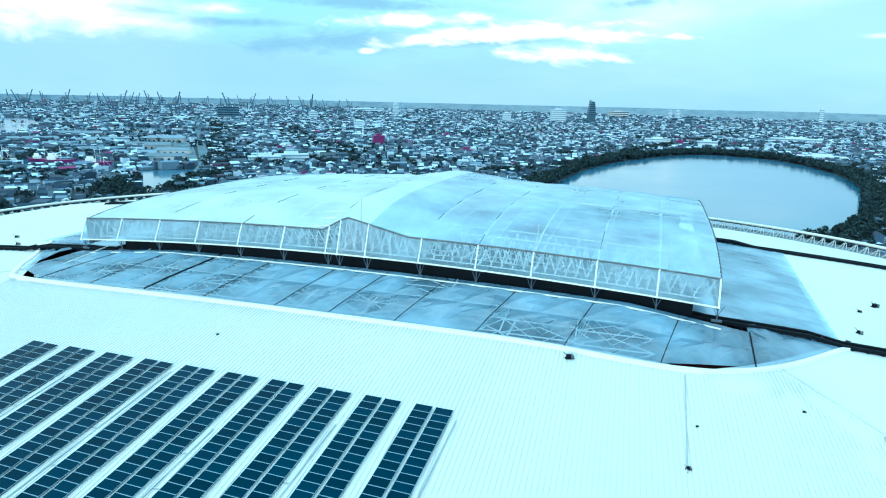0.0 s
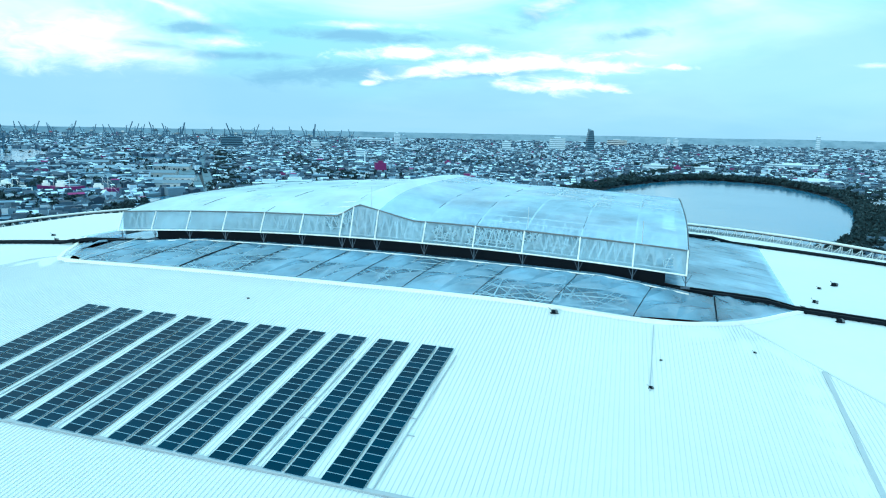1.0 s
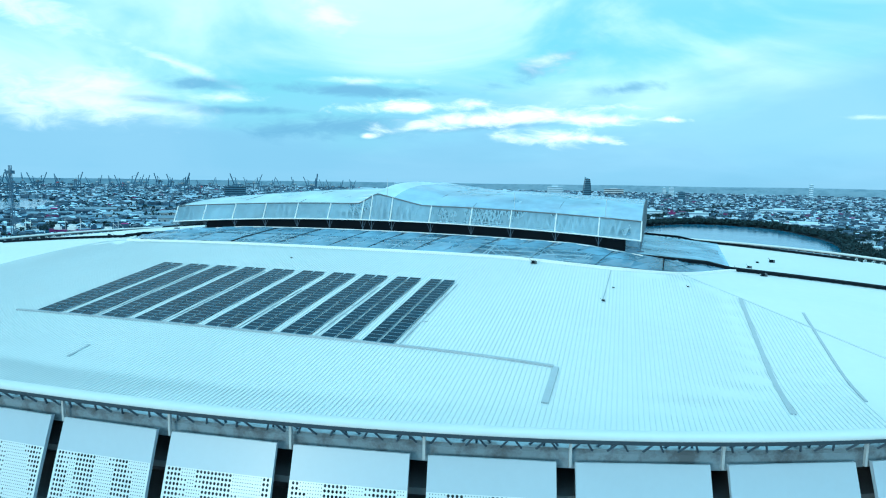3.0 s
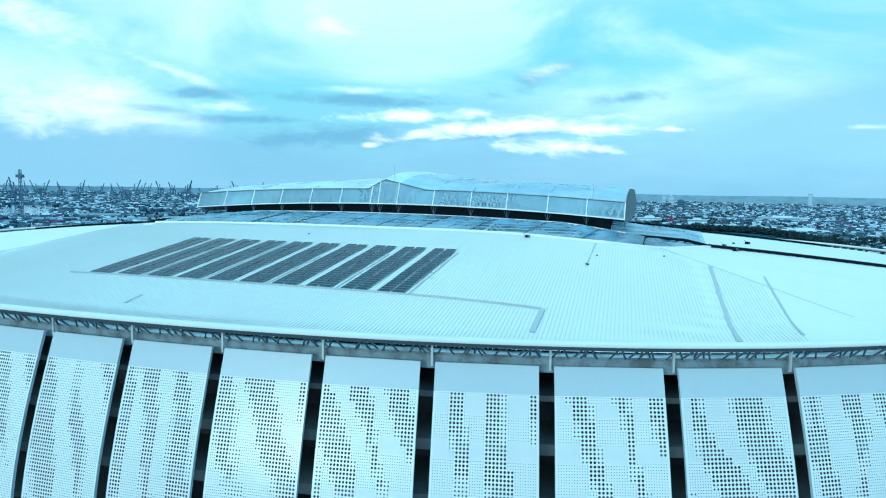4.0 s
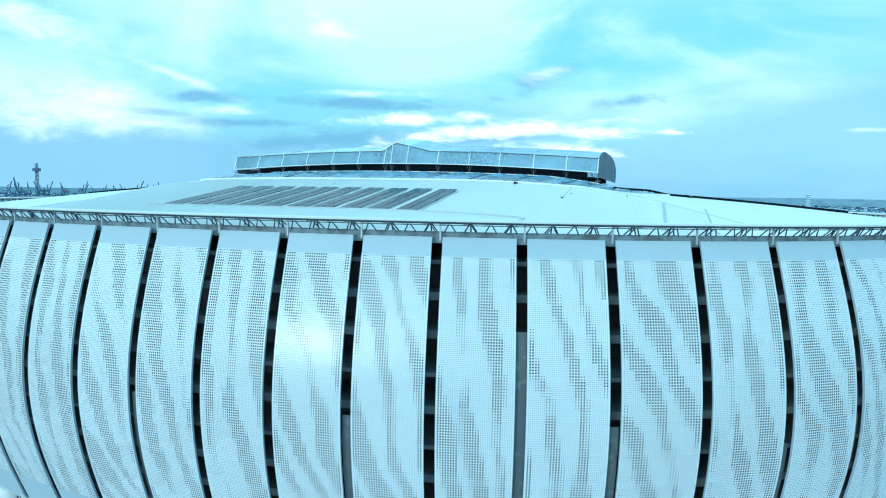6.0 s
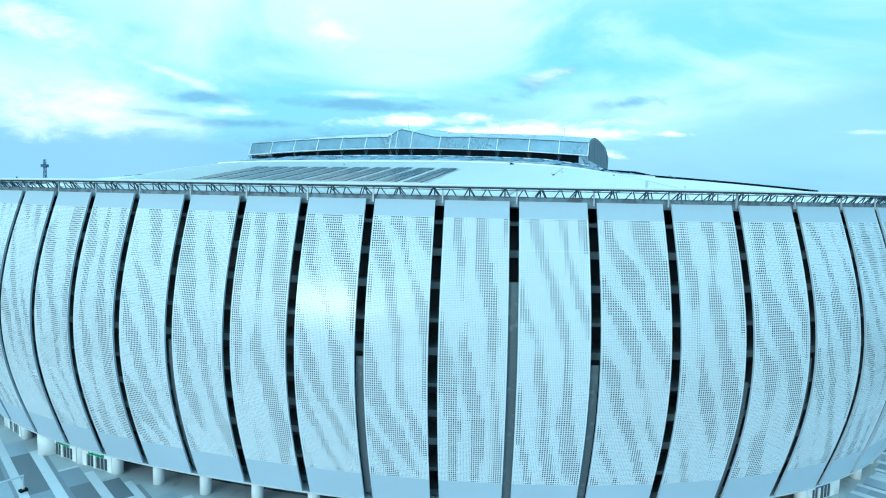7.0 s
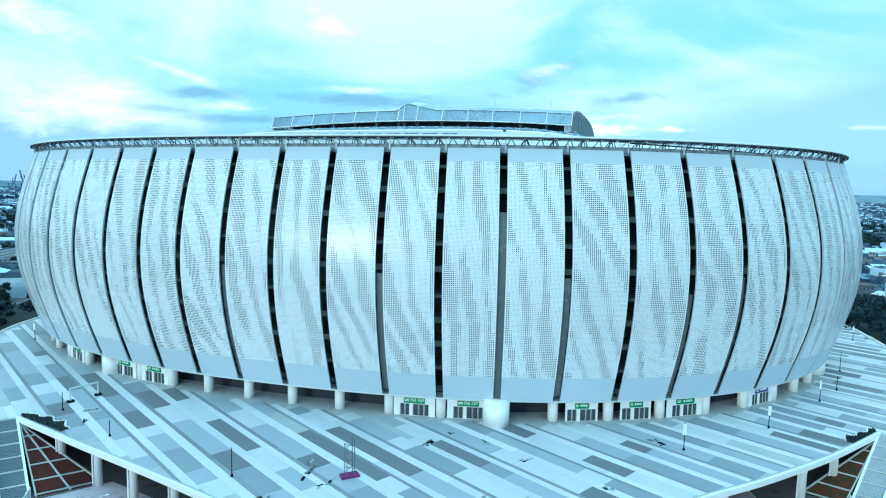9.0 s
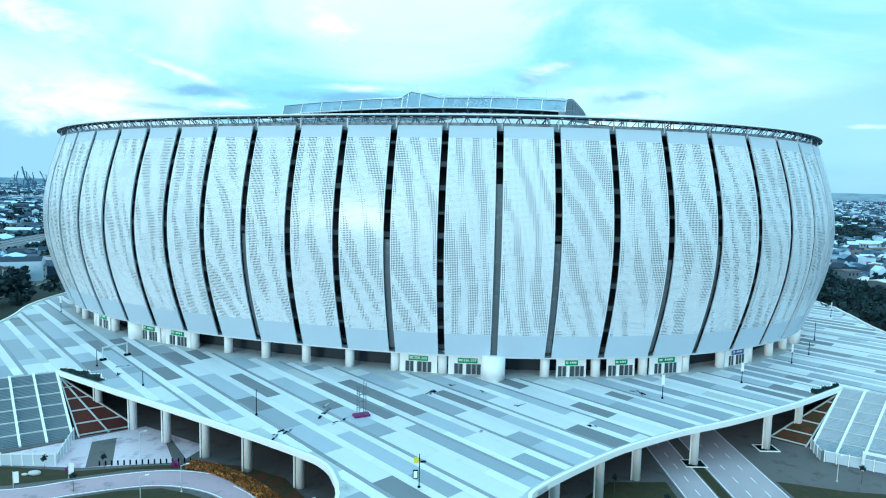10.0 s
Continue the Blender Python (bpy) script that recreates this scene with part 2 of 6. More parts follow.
M_GUTTER = material("weathered_gutter", (0.25, 0.33, 0.40), 0.6, vary=0.25, scale=0.25, fine=3, bump=0.1, stain=(0.15, 0.18, 0.21), stain_at=(0.45, 0.62))
# Near-black in place of the shade behind the panels and in the arcade.
M_DARK = material("shaded_concrete", (0.020, 0.029, 0.042), 0.8, vary=0.3, scale=0.2, fine=2, bump=0.1)
M_SLAB = material("grey_slab", (0.34, 0.385, 0.45), 0.75, vary=0.15, scale=0.3, fine=3, bump=0.1)
# For black parts, and for shade painted under eaves, canopy and modules.
M_BLACK = material("black_parts_and_shade", (0.005, 0.009, 0.015), 0.85, vary=0.2, scale=1, fine=8, bump=0.05, spec=0.12)
# Seat red darkened in colour for the dim bowl.
M_SEAT = material("shaded_red_seats", (0.06, 0.008, 0.01), 0.6, vary=0.3, scale=0.6, fine=3, bump=0.1)
M_FILM = film("canopy_film", (0.36, 0.58, 0.80), 0.37, 0.22, swing=0.18)
# Paler copy of the canopy film: the left half's sky brightness put into colour.
M_FILM_LIT = film("sky_lit_canopy_film", (0.55, 0.72, 0.84), 0.27, 0.3)
M_WALLFILM = film("wall_film", (0.40, 0.61, 0.78), 0.62, 0.25)
M_ENDWALL = material("grey_end_sheet", (0.15, 0.18, 0.21), 0.5, vary=0.15, scale=0.3, fine=3, bump=0.05)
M_GLASS = film("skirt_glass", (0.24, 0.41, 0.58), 0.49, 0.14, swing=0.28)
M_PV = material("solar_cell", (0.001, 0.018, 0.036), 0.14, vary=0.3, scale=0.5, fine=6, bump=0.01, island=-0.6, spec=0.04)
M_PV.node_tree.nodes["Principled BSDF"].inputs["Specular Tint"].default_value = (0.15, 0.55, 1.0, 1)   # blue anti-glare coating
M_PVFRAME = material("module_frame", (0.17, 0.28, 0.38), 0.5, 0.0, vary=0.08, scale=2, fine=10, bump=0.0)
M_TRAY = material("cable_tray", (0.36, 0.41, 0.46), 0.45, 0.4, vary=0.15, scale=0.5, fine=4, bump=0.1)
M_CONC = material("pale_concrete", (0.46, 0.49, 0.52), 0.75, vary=0.12, scale=0.15, fine=2.5, bump=0.15, stain=(0.36, 0.38, 0.40))
M_PAVE = material("paving_slab", (0.5, 0.5, 0.5), 0.5, vary=0.10, scale=0.2, fine=2.5, bump=0.1, island=-1,
                  spread=[(0, (0.60, 0.63, 0.685)), (0.27, (0.375, 0.425, 0.505)), (0.57, (0.275, 0.318, 0.385)), (0.83, (0.165, 0.185, 0.22))],
                  stain=(0.25, 0.27, 0.28), stain_at=(0.66, 0.85))
M_PAVE_ISLE = material("paving_slab_far", (0.5, 0.5, 0.5), 0.7, vary=0.10, scale=0.2, fine=2.5, bump=0.1, island=1,
                       spread=[(0, (0.60, 0.63, 0.685)), (0.27, (0.375, 0.425, 0.505)), (0.57, (0.275, 0.318, 0.385)), (0.83, (0.165, 0.185, 0.22))],
                       stain=(0.25, 0.27, 0.28), stain_at=(0.66, 0.85))
M_PAVE_WHITE = material("pale_paving", (0.585, 0.605, 0.655), 0.5, vary=0.08, scale=0.2, fine=2.5, bump=0.1, island=-0.25, stain=(0.36, 0.40, 0.44), stain_at=(0.62, 0.8))
M_PAVE_LINE = material("paving_line", (0.20, 0.22, 0.26), 0.7, vary=0.2, scale=0.3, fine=3, bump=0.1, island=-0.3)
M_ASPH = material("asphalt", (0.36, 0.32, 0.37), 0.85, vary=0.2, scale=0.15, fine=3, bump=0.1)
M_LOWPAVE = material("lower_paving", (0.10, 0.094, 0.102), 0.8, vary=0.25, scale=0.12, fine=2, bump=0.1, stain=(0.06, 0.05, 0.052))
M_ROADPINK = material("pale_road", (0.40, 0.30, 0.365), 0.8, vary=0.15, scale=0.15, fine=2, bump=0.1, stain=(0.18, 0.16, 0.18))
M_FORECOURT = material("pinkish_paving", (0.60, 0.51, 0.59), 0.75, vary=0.12, scale=0.12, fine=2, bump=0.1, stain=(0.42, 0.33, 0.42), stain_at=(0.52, 0.62))
M_GRASS = material("grass", (0.019, 0.022, 0.006), 0.9, vary=0.4, scale=0.3, fine=3, bump=0.4, stain=(0.045, 0.028, 0.014), stain_at=(0.48, 0.62))
M_SCRUB = material("dark_scrub", (0.010, 0.020, 0.018), 0.9, vary=0.4, scale=0.15, fine=2, bump=0.4, stain=(0.022, 0.026, 0.022), stain_at=(0.5, 0.62))
M_SOIL = material("red_soil", (0.052, 0.008, 0.005), 0.95, vary=0.35, scale=0.4, fine=3, bump=0.4, stain=(0.018, 0.010, 0.009))
# Some blue of the distance haze is mixed into the leaf green.
M_LEAF = material("foliage", (0.003, 0.018, 0.025), 0.8, vary=0.35, scale=0.4, fine=3, bump=0.2, island=0.5)
M_FLOWER = material("orange_flowers", (0.17, 0.065, 0.022), 0.8, vary=0.3, scale=2, fine=6, bump=0.1, island=1,
                    spread=[(0, (0.20, 0.055, 0.012)), (0.35, (0.07, 0.045, 0.010)), (0.55, (0.30, 0.11, 0.02)), (0.8, (0.03, 0.035, 0.010)), (0.93, (0.50, 0.25, 0.06))])
M_BARK = material("bark", (0.10, 0.075, 0.055), 0.9, vary=0.25, scale=1.5, fine=9, bump=0.4)
M_SOIL_BROWN = material("brown_soil", (0.075, 0.023, 0.011), 0.95, vary=0.35, scale=0.25, fine=3, bump=0.4, stain=(0.035, 0.034, 0.012), stain_at=(0.45, 0.58))
M_GREEN = material("green_sign", (0.01, 0.26, 0.09), 0.4, vary=0.05, scale=2, fine=6, bump=0.0)
M_BLUE = material("blue_sign", (0.015, 0.04, 0.22), 0.4, vary=0.05, scale=2, fine=6, bump=0.0)
M_YELLOW = material("yellow_sign", (0.65, 0.55, 0.03), 0.4, vary=0.05, scale=2, fine=6, bump=0.0)
M_MAGENTA = material("crimson_base", (0.14, 0.010, 0.11), 0.5, vary=0.15, scale=2, fine=6, bump=0.05)
M_DOOR = material("dark_door_glass", (0.05, 0.06, 0.07), 0.15, vary=0.2, scale=1, fine=5, bump=0.0)
M_WATER = material("lake_water", (0.045, 0.155, 0.27), 0.10, vary=0.2, scale=0.01, fine=0.25, bump=0.04, spec=0.8)
# Ground, far walls and far roofs carry distance haze as blue in their colours.
M_GROUND = material("town_ground", (0.010, 0.024, 0.042), 0.95, vary=0.35, scale=0.02, fine=0.25, bump=0.1, stain=(0.008, 0.020, 0.030), stain_at=(0.5, 0.56))
M_HWALL = material("hazed_house_wall", (0.4, 0.4, 0.4), 0.85, vary=0.15, scale=0.3, fine=3, bump=0.1, island=1,
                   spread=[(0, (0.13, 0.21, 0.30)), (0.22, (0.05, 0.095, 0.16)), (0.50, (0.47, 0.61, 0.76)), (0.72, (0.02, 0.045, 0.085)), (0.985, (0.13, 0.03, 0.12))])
M_HROOF = material("hazed_house_roof", (0.3, 0.3, 0.3), 0.8, vary=0.2, scale=0.4, fine=4, bump=0.2, island=1,
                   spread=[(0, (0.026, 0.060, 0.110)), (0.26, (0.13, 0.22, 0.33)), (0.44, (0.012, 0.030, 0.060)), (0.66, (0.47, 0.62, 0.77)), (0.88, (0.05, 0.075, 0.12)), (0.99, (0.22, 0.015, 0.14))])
M_HWALL1 = material("house_wall_near", (0.4, 0.4, 0.4), 0.85, vary=0.15, scale=0.3, fine=3, bump=0.1, island=-1,
                    spread=[(0, (0.32, 0.36, 0.40)), (0.3, (0.19, 0.22, 0.26)), (0.55, (0.50, 0.55, 0.60)), (0.75, (0.12, 0.15, 0.19)), (0.94, (0.36, 0.10, 0.14))])
M_HROOF1 = material("house_roof_near", (0.3, 0.3, 0.3), 0.8, vary=0.2, scale=0.4, fine=4, bump=0.2, island=-1,
                    spread=[(0, (0.08, 0.072, 0.072)), (0.26, (0.16, 0.17, 0.185)), (0.44, (0.05, 0.048, 0.052)), (0.68, (0.52, 0.55, 0.58)), (0.80, (0.10, 0.06, 0.06)), (0.95, (0.34, 0.04, 0.12))])
M_WIN = material("window_glass", (0.022, 0.042, 0.068), 0.12, vary=0.2, scale=0.5, fine=3, bump=0.0)
# Horizon haze is painted into this strip's blue base colour.
M_FAR = material("hazed_distant_land", (0.28, 0.43, 0.57), 0.9, vary=0.10, scale=0.006, fine=0.05, bump=0.0, stretch=(1, 1, 2.5), stain=(0.22, 0.36, 0.50), stain_at=(0.44, 0.60))
# Far window bands are paled in colour for the haze.
M_FARWIN = material("hazed_window_band", (0.20, 0.32, 0.44), 0.3, vary=0.1, scale=0.1, fine=1, bump=0.0)
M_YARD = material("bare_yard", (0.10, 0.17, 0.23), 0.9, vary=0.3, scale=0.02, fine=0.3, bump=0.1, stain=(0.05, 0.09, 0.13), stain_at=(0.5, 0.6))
# White walls far off, tinted blue in place of haze.
M_FARWHITE = material("hazed_white_wall", (0.55, 0.68, 0.80), 0.8, vary=0.1, scale=0.05, fine=0.5, bump=0.0)
M_SHEDROOF = material("shed_roof", (0.12, 0.18, 0.25), 0.7, vary=0.25, scale=0.06, fine=1.0, bump=0.1, island=-0.7, stain=(0.20, 0.27, 0.34))
# The blue in crane and tower colours stands for distance haze.
M_CRANE = material("hazed_crane_paint", (0.055, 0.125, 0.21), 0.6, vary=0.1, scale=0.2, fine=2, bump=0.0)
M_TOWER = material("hazed_tower_glass", (0.075, 0.15, 0.23), 0.25, vary=0.15, scale=0.1, fine=1, bump=0.0)


# ---- mesh tools ----
class Buf:
    """Collects faces for one mesh."""

    def __init__(self):
        self.v, self.f = [], []

    def add(self, verts, faces):
        k = len(self.v)
        self.v.extend(tuple(p) for p in verts)
        self.f.extend(tuple(i + k for i in f) for f in faces)

    def quad(self, *p):
        self.add(p, [tuple(range(len(p)))])

    def box(self, lo, hi, m=None):
        p = [Vector((x, y, z)) for z in (lo[2], hi[2]) for y in (lo[1], hi[1]) for x in (lo[0], hi[0])]
        if m is not None:
            p = [m @ q for q in p]
        self.add(p, [(0, 2, 3, 1), (4, 5, 7, 6), (0, 1, 5, 4), (2, 6, 7, 3), (0, 4, 6, 2), (1, 3, 7, 5)])

    def bar(self, a, b, r, sides=4):
        a, b = Vector(a), Vector(b)
        d = (b - a).normalized()
        s = d.cross(Vector((0, 0, 1)) if abs(d.z) < 0.95 else Vector((1, 0, 0))).normalized()
        w = d.cross(s)
        ring = [(s * math.cos(2 * math.pi * (i + 0.5) / sides) + w * math.sin(2 * math.pi * (i + 0.5) / sides)) * r for i in range(sides)]
        self.add([a + q for q in ring] + [b + q for q in ring],
                 [(i, (i + 1) % sides, (i + 1) % sides + sides, i + sides) for i in range(sides)] +
                 [tuple(range(sides))[::-1], tuple(range(sides, 2 * sides))])

    def lathe(self, prof, sides=20, at=(0, 0, 0)):
        k = len(prof)
        vs = [(at[0] + r * math.cos(2 * math.pi * i / sides), at[1] + r * math.sin(2 * math.pi * i / sides), at[2] + z)
              for i in range(sides) for r, z in prof]
        fs = [(i * k + j, ((i + 1) % sides) * k + j, ((i + 1) % sides) * k + j + 1, i * k + j + 1) for i in range(sides) for j in range(k - 1)]
        fs += [tuple(i * k + k - 1 for i in range(sides)), tuple(i * k for i in range(sides))[::-1]]
        self.add(vs, fs)

    def sweep(self, rows, closed=False):
        """Rows of equal length, each a cross-section; joined row to row."""
        k = len(rows[0])
        fs, n = [], len(rows)
        for i in range(n if closed else n - 1):
            for j in range(k):
                a, b = i * k + j, i * k + (j + 1) % k
                c, d = ((i + 1) % n) * k + (j + 1) % k, ((i + 1) % n) * k + j
                fs.append((a, d, c, b))
        if not closed:
            fs += [tuple(range(k)), tuple(range((n - 1) * k, n * k))[::-1]]
        self.add([p for row in rows for p in row], fs)

    def sheet(self, rows, closed=False):
        """Open strips from row to row."""
        k, n = len(rows[0]), len(rows)
        fs = [(i * k + j, ((i + 1) % n) * k + j, ((i + 1) % n) * k + j + 1, i * k + j + 1)
              for i in range(n if closed else n - 1) for j in range(k - 1)]
        self.add([p for row in rows for p in row], fs)

    def mesh(self, name, mat, smooth=False):
        me = bpy.data.meshes.new(name)
        me.from_pydata(self.v, [], self.f)
        me.materials.append(mat)
        if smooth:
            me.polygons.foreach_set("use_smooth", [True] * len(me.polygons))
        me.update()
        return me

    def make(self, name, mat, parent=None, label="", smooth=False):
        ob = new(name, self.mesh(name, mat, smooth))
        if parent:
            ob.parent = parent
        return tagged(ob, label)


def shared(name, mesh, parent=None, m=None):
    ob = new(name, mesh)
    if parent:
        ob.parent = parent
    if m is not None:
        ob.matrix_basis = m
    return ob


def thing(name, label, category, at=(0, 0, 0), turn=0.0, group="", kind=""):
    ob = new(name)
    ob.empty_display_size = 0.5
    ob.matrix_basis = pose(*at, 0, 0, turn)
    return tagged(ob, label, category, group, kind)


# ---- plan of the stadium: an oval with its own axes u (long) and v ----
CX, CY, TURN = -9.55, 112.1, -16.0
CT, ST = math.cos(radians(TURN)), math.sin(radians(TURN))
RX, RY, RTURN = -10.46, 108.98, -15.78          # the facade's oval, set askew to the roof's axes to fit the camera's view
RC, RS = math.cos(radians(RTURN)), math.sin(radians(RTURN))
OA, OAL, OB, ON = 123.62, 120.73, 99.73, 2.294


def W(u, v, z=0.0):
    return (CX + u * CT - v * ST, CY + u * ST + v * CT, z)


ph = np.linspace(0, 2 * np.pi, 4001)
ou = np.where(np.cos(ph) > 0, OA, OAL) * np.sign(np.cos(ph)) * np.abs(np.cos(ph)) ** (2 / ON)
ov = OB * np.sign(np.sin(ph)) * np.abs(np.sin(ph)) ** (2 / ON)
arc = np.concatenate(([0], np.cumsum(np.hypot(np.diff(ou), np.diff(ov)))))
PERIM = arc[-1]
NPAN = 67
PITCH = PERIM / NPAN
S0 = 582.32                                    # arc length at the gap with the grey infill
GAPS = (-127.99, -116.87, -105.68, -94.39, -83.74, -73.69, -63.52, -53.14, -42.71, -32.11, -21.52, -10.94, 0.0,
        11.35, 22.70, 33.95, 45.04, 55.88, 66.53, 77.15, 87.82)


def oval(s):
    s = s % PERIM
    return float(np.interp(s, arc, ou)), float(np.interp(s, arc, ov))


def ring(s, off=0.0, z=0.0):
    """World point on the oval at arc length s, off metres outwards."""
    u, v = oval(s)
    a, b = oval(s - 1.0), oval(s + 1.0)
    tu, tv = b[0] - a[0], b[1] - a[1]
    d = math.hypot(tu, tv)
    u, v = u + tv / d * off, v - tu / d * off
    return (RX + u * RC - v * RS, RY + u * RS + v * RC, z)


def heading(s):
    a, b = ring(s - 1.0), ring(s + 1.0)
    return math.degrees(math.atan2(b[1] - a[1], b[0] - a[0]))


def gap_s(k):
    """Arc length at gap k; the panel widths in GAPS are fitted to the camera's view."""
    k = (k + 34) % NPAN - 34
    if -12 <= k <= 8:
        return S0 + float(np.interp(k, range(-12, 9), GAPS))
    rest = (PERIM - GAPS[-1] + GAPS[0]) / (NPAN - 20)
    return S0 + (GAPS[-1] + (k - 8) * rest if k > 8 else GAPS[0] + (k + 12) * rest)


def roof_z(u, v):
    """Height of the roof sheet over the plan; it levels out towards the eaves."""
    k = min(1.0, max(0.0, (abs(v) - 28.0) / 16.0))
    k = k * k * (3 - 2 * k)
    fall = 0.0005 * u * u * (1 - k) + min(2.2e-7 * u ** 4, 0.0005 * u * u + 1.6) * k
    d = 60.3 + 0.4 * k - 0.16 * max(0.0, abs(v) - 44.7) - fall - 52.3
    return 52.3 + 0.5 * (d + math.sqrt(d * d + 0.2))


GROUND = -7.4
FAC_TOP, FAC_BOT = 52.05, 4.62


def bulge(z):
    """How far the facade leans out at height z."""
    h = (z - FAC_BOT) / (FAC_TOP - FAC_BOT)
    return -0.41 * (1 - h) + 5.36 * math.sin(math.pi * min(1, max(0, h)))


# ---- ground, lake, deck ----
g = Buf()
g.quad(*[(4900 * math.cos(i * math.pi / 48), 4900 * math.sin(i * math.pi / 48), GROUND) for i in range(96)])
tagged(g.make("ground", M_GROUND), "dark ground of the low town, haze blue mixed into its colour", "ground", kind="structure")

# Backdrop strip for the far land; its haze is only colour.
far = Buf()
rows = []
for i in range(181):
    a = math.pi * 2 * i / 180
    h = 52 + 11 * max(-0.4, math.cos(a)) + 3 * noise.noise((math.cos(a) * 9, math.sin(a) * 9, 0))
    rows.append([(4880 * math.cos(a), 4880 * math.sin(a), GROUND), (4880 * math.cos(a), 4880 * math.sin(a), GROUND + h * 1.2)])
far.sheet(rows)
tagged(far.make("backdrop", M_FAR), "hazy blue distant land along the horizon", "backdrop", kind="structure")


def blob(cx, cy, rx, ry, turn, wob, seed, n=90):
    out = []
    for i in range(n):
        a = 2 * math.pi * i / n
        k = 1 + wob * noise.noise((math.cos(a) * 1.6 + seed, math.sin(a) * 1.6, seed * 1.7))
        x, y = rx * k * math.cos(a), ry * k * math.sin(a)
        c, s = math.cos(turn), math.sin(turn)
        out.append((cx + x * c - y * s, cy + x * s + y * c))
    return out


def inside(p, poly):
    x, y, hit = p[0], p[1], False
    for (x1, y1), (x2, y2) in zip(poly, poly[1:] + poly[:1]):
        if (y1 > y) != (y2 > y) and x < (x2 - x1) * (y - y1) / (y2 - y1) + x1:
            hit = not hit
    return hit


LAKE = blob(350, 800, 166, 455, -0.5, 0.06, 3.3)
lk = Buf()
lk.quad(*[(x, y, GROUND + 0.06) for x, y in LAKE])
tagged(lk.make("water", M_WATER), "calm blue reservoir lake ringed by trees", "lake", kind="structure")
CANAL = [(-434, 817), (-424, 827), (-372, 739), (-308, 772), (-289, 706), (-284, 643), (-277, 595), (-288, 563), (-327, 658), (-357, 713), (-410, 767)]
cn = Buf()
cn.quad(*[(x, y, GROUND + 0.05) for x, y in CANAL])
tagged(cn.make("water", M_WATER), "pale harbour basin beside the quay", "water", kind="structure")

YARD = [(-591, 1167), (-502, 1233), (-330, 830), (-385, 790), (-465, 957)]
FLATS = [[(-1487, 2046), (-1353, 2038), (-1149, 1828), (-889, 1295), (-881, 1201), (-1100, 1300)], [(-930, 1726), (-700, 1653), (-625, 1418), (-703, 1405), (-774, 1495)]]
yd = Buf()
yd.quad(*[(x, y, GROUND + 0.04) for x, y in YARD])
tagged(yd.make("ground_yard", M_YARD), "bare grey yard beside the harbour road", "yard", kind="structure")
for poly in FLATS:
    ft = Buf()
    ft.quad(*[(x, y, GROUND + 0.05) for x, y in poly])
    tagged(ft.make("water", M_WATER), "pale shallow dock water among sheds", "water", kind="structure")
BASIN = [(-610, 835), (-480, 850), (-420, 800), (-390, 725), (-440, 745), (-520, 755), (-600, 765)]
SHORE = [(345, 505), (425, 470), (540, 690), (440, 680)]

# Outline of the raised deck, counter-clockwise.
DECK = [(-16.4, -150), (8.6, -150), (8.5, -43.6), (14.0, -37.7), (24.3, -28.9), (35.6, -21.8), (47.7, -15.8), (62.0, -7.7),
        (70.8, -1.9), (79.9, 4.5), (113, -18), (122, 20), (127, 60), (134, 87), (137, 108), (132, 165), (95, 225), (20, 250),
        (-70, 235), (-122, 190), (-137, 130), (-136, 93), (-134, 72), (-126, 48), (-123, 15), (-117, -17), (-83.0, 4.1), (-64.8, -7.1),
        (-50.4, -15.7), (-37.9, -23.4), (-26.9, -30.4), (-21.0, -34.6), (-18.4, -38.0), (-17.0, -41.5), (-16.3, -44.6)]
deck = thing("deck", "raised concrete plaza deck with striped paving", "plaza", kind="structure")
dk = Buf()
n = len(DECK)
dk.v = [(x, y, -0.02) for x, y in DECK] + [(x, y, -0.75) for x, y in DECK]
dk.f = [tuple(range(n)), tuple(range(2 * n - 1, n - 1, -1))] + [(i + n, (i + 1) % n + n, (i + 1) % n, i) for i in range(n)]
dk.make("slab", M_CONC, deck, "pale concrete deck")


def offset_line(line, d):
    out = []
    for i, (x, y) in enumerate(line):
        a, b = line[max(0, i - 1)], line[min(len(line) - 1, i + 1)]
        tx, ty = b[0] - a[0], b[1] - a[1]
        l = math.hypot(tx, ty)
        out.append((x + ty / l * d, y - tx / l * d))
    return out


def smooth_line(pts, step=2.0):
    out = []
    p = [pts[0]] + list(pts) + [pts[-1]]
    for i in range(1, len(p) - 2):
        a, b, c, d = (np.array(q, float) for q in p[i - 1:i + 3])
        k = max(1, int(np.linalg.norm(c - b) / step))
        for j in range(k):
            t = j / k
            out.append(tuple(0.5 * (2 * b + (c - a) * t + (2 * a - 5 * b + 4 * c - d) * t * t + (3 * b - a - 3 * c + d) * t ** 3)))
    return out + [tuple(pts[-1])]


def edge_beam(line, name="edge_beam"):
    line = smooth_line(line)
    o, i = offset_line(line, 0.25), offset_line(line, -0.25)
    b = Buf()
    b.sweep([[(p[0], p[1], -0.62), (p[0], p[1], 0.30), (q[0], q[1], 0.30), (q[0], q[1], -0.80)] for p, q in zip(o, i)])
    b.make(name, M_WHITE, deck, "white rendered edge beam with a low kerb")
    q1, q2 = offset_line(line, -0.25), offset_line(line, -0.9)
    c = Buf()
    c.sheet([[(p[0], p[1], 0.03), (q[0], q[1], 0.03)] for p, q in zip(q1, q2)])
    c.make("border_strip", M_CONC, deck, "plain pale border along the deck edge")


edge_beam([(8.6, -150), (8.6, -100), (8.6, -70), (8.5, -56), (8.5, -48)] + DECK[2:10])
edge_beam(DECK[26:] + [(-16.3, -50), (-16.3, -58), (-16.35, -72), (-16.4, -100), (-16.4, -150)])
edge_beam(DECK[10:26])

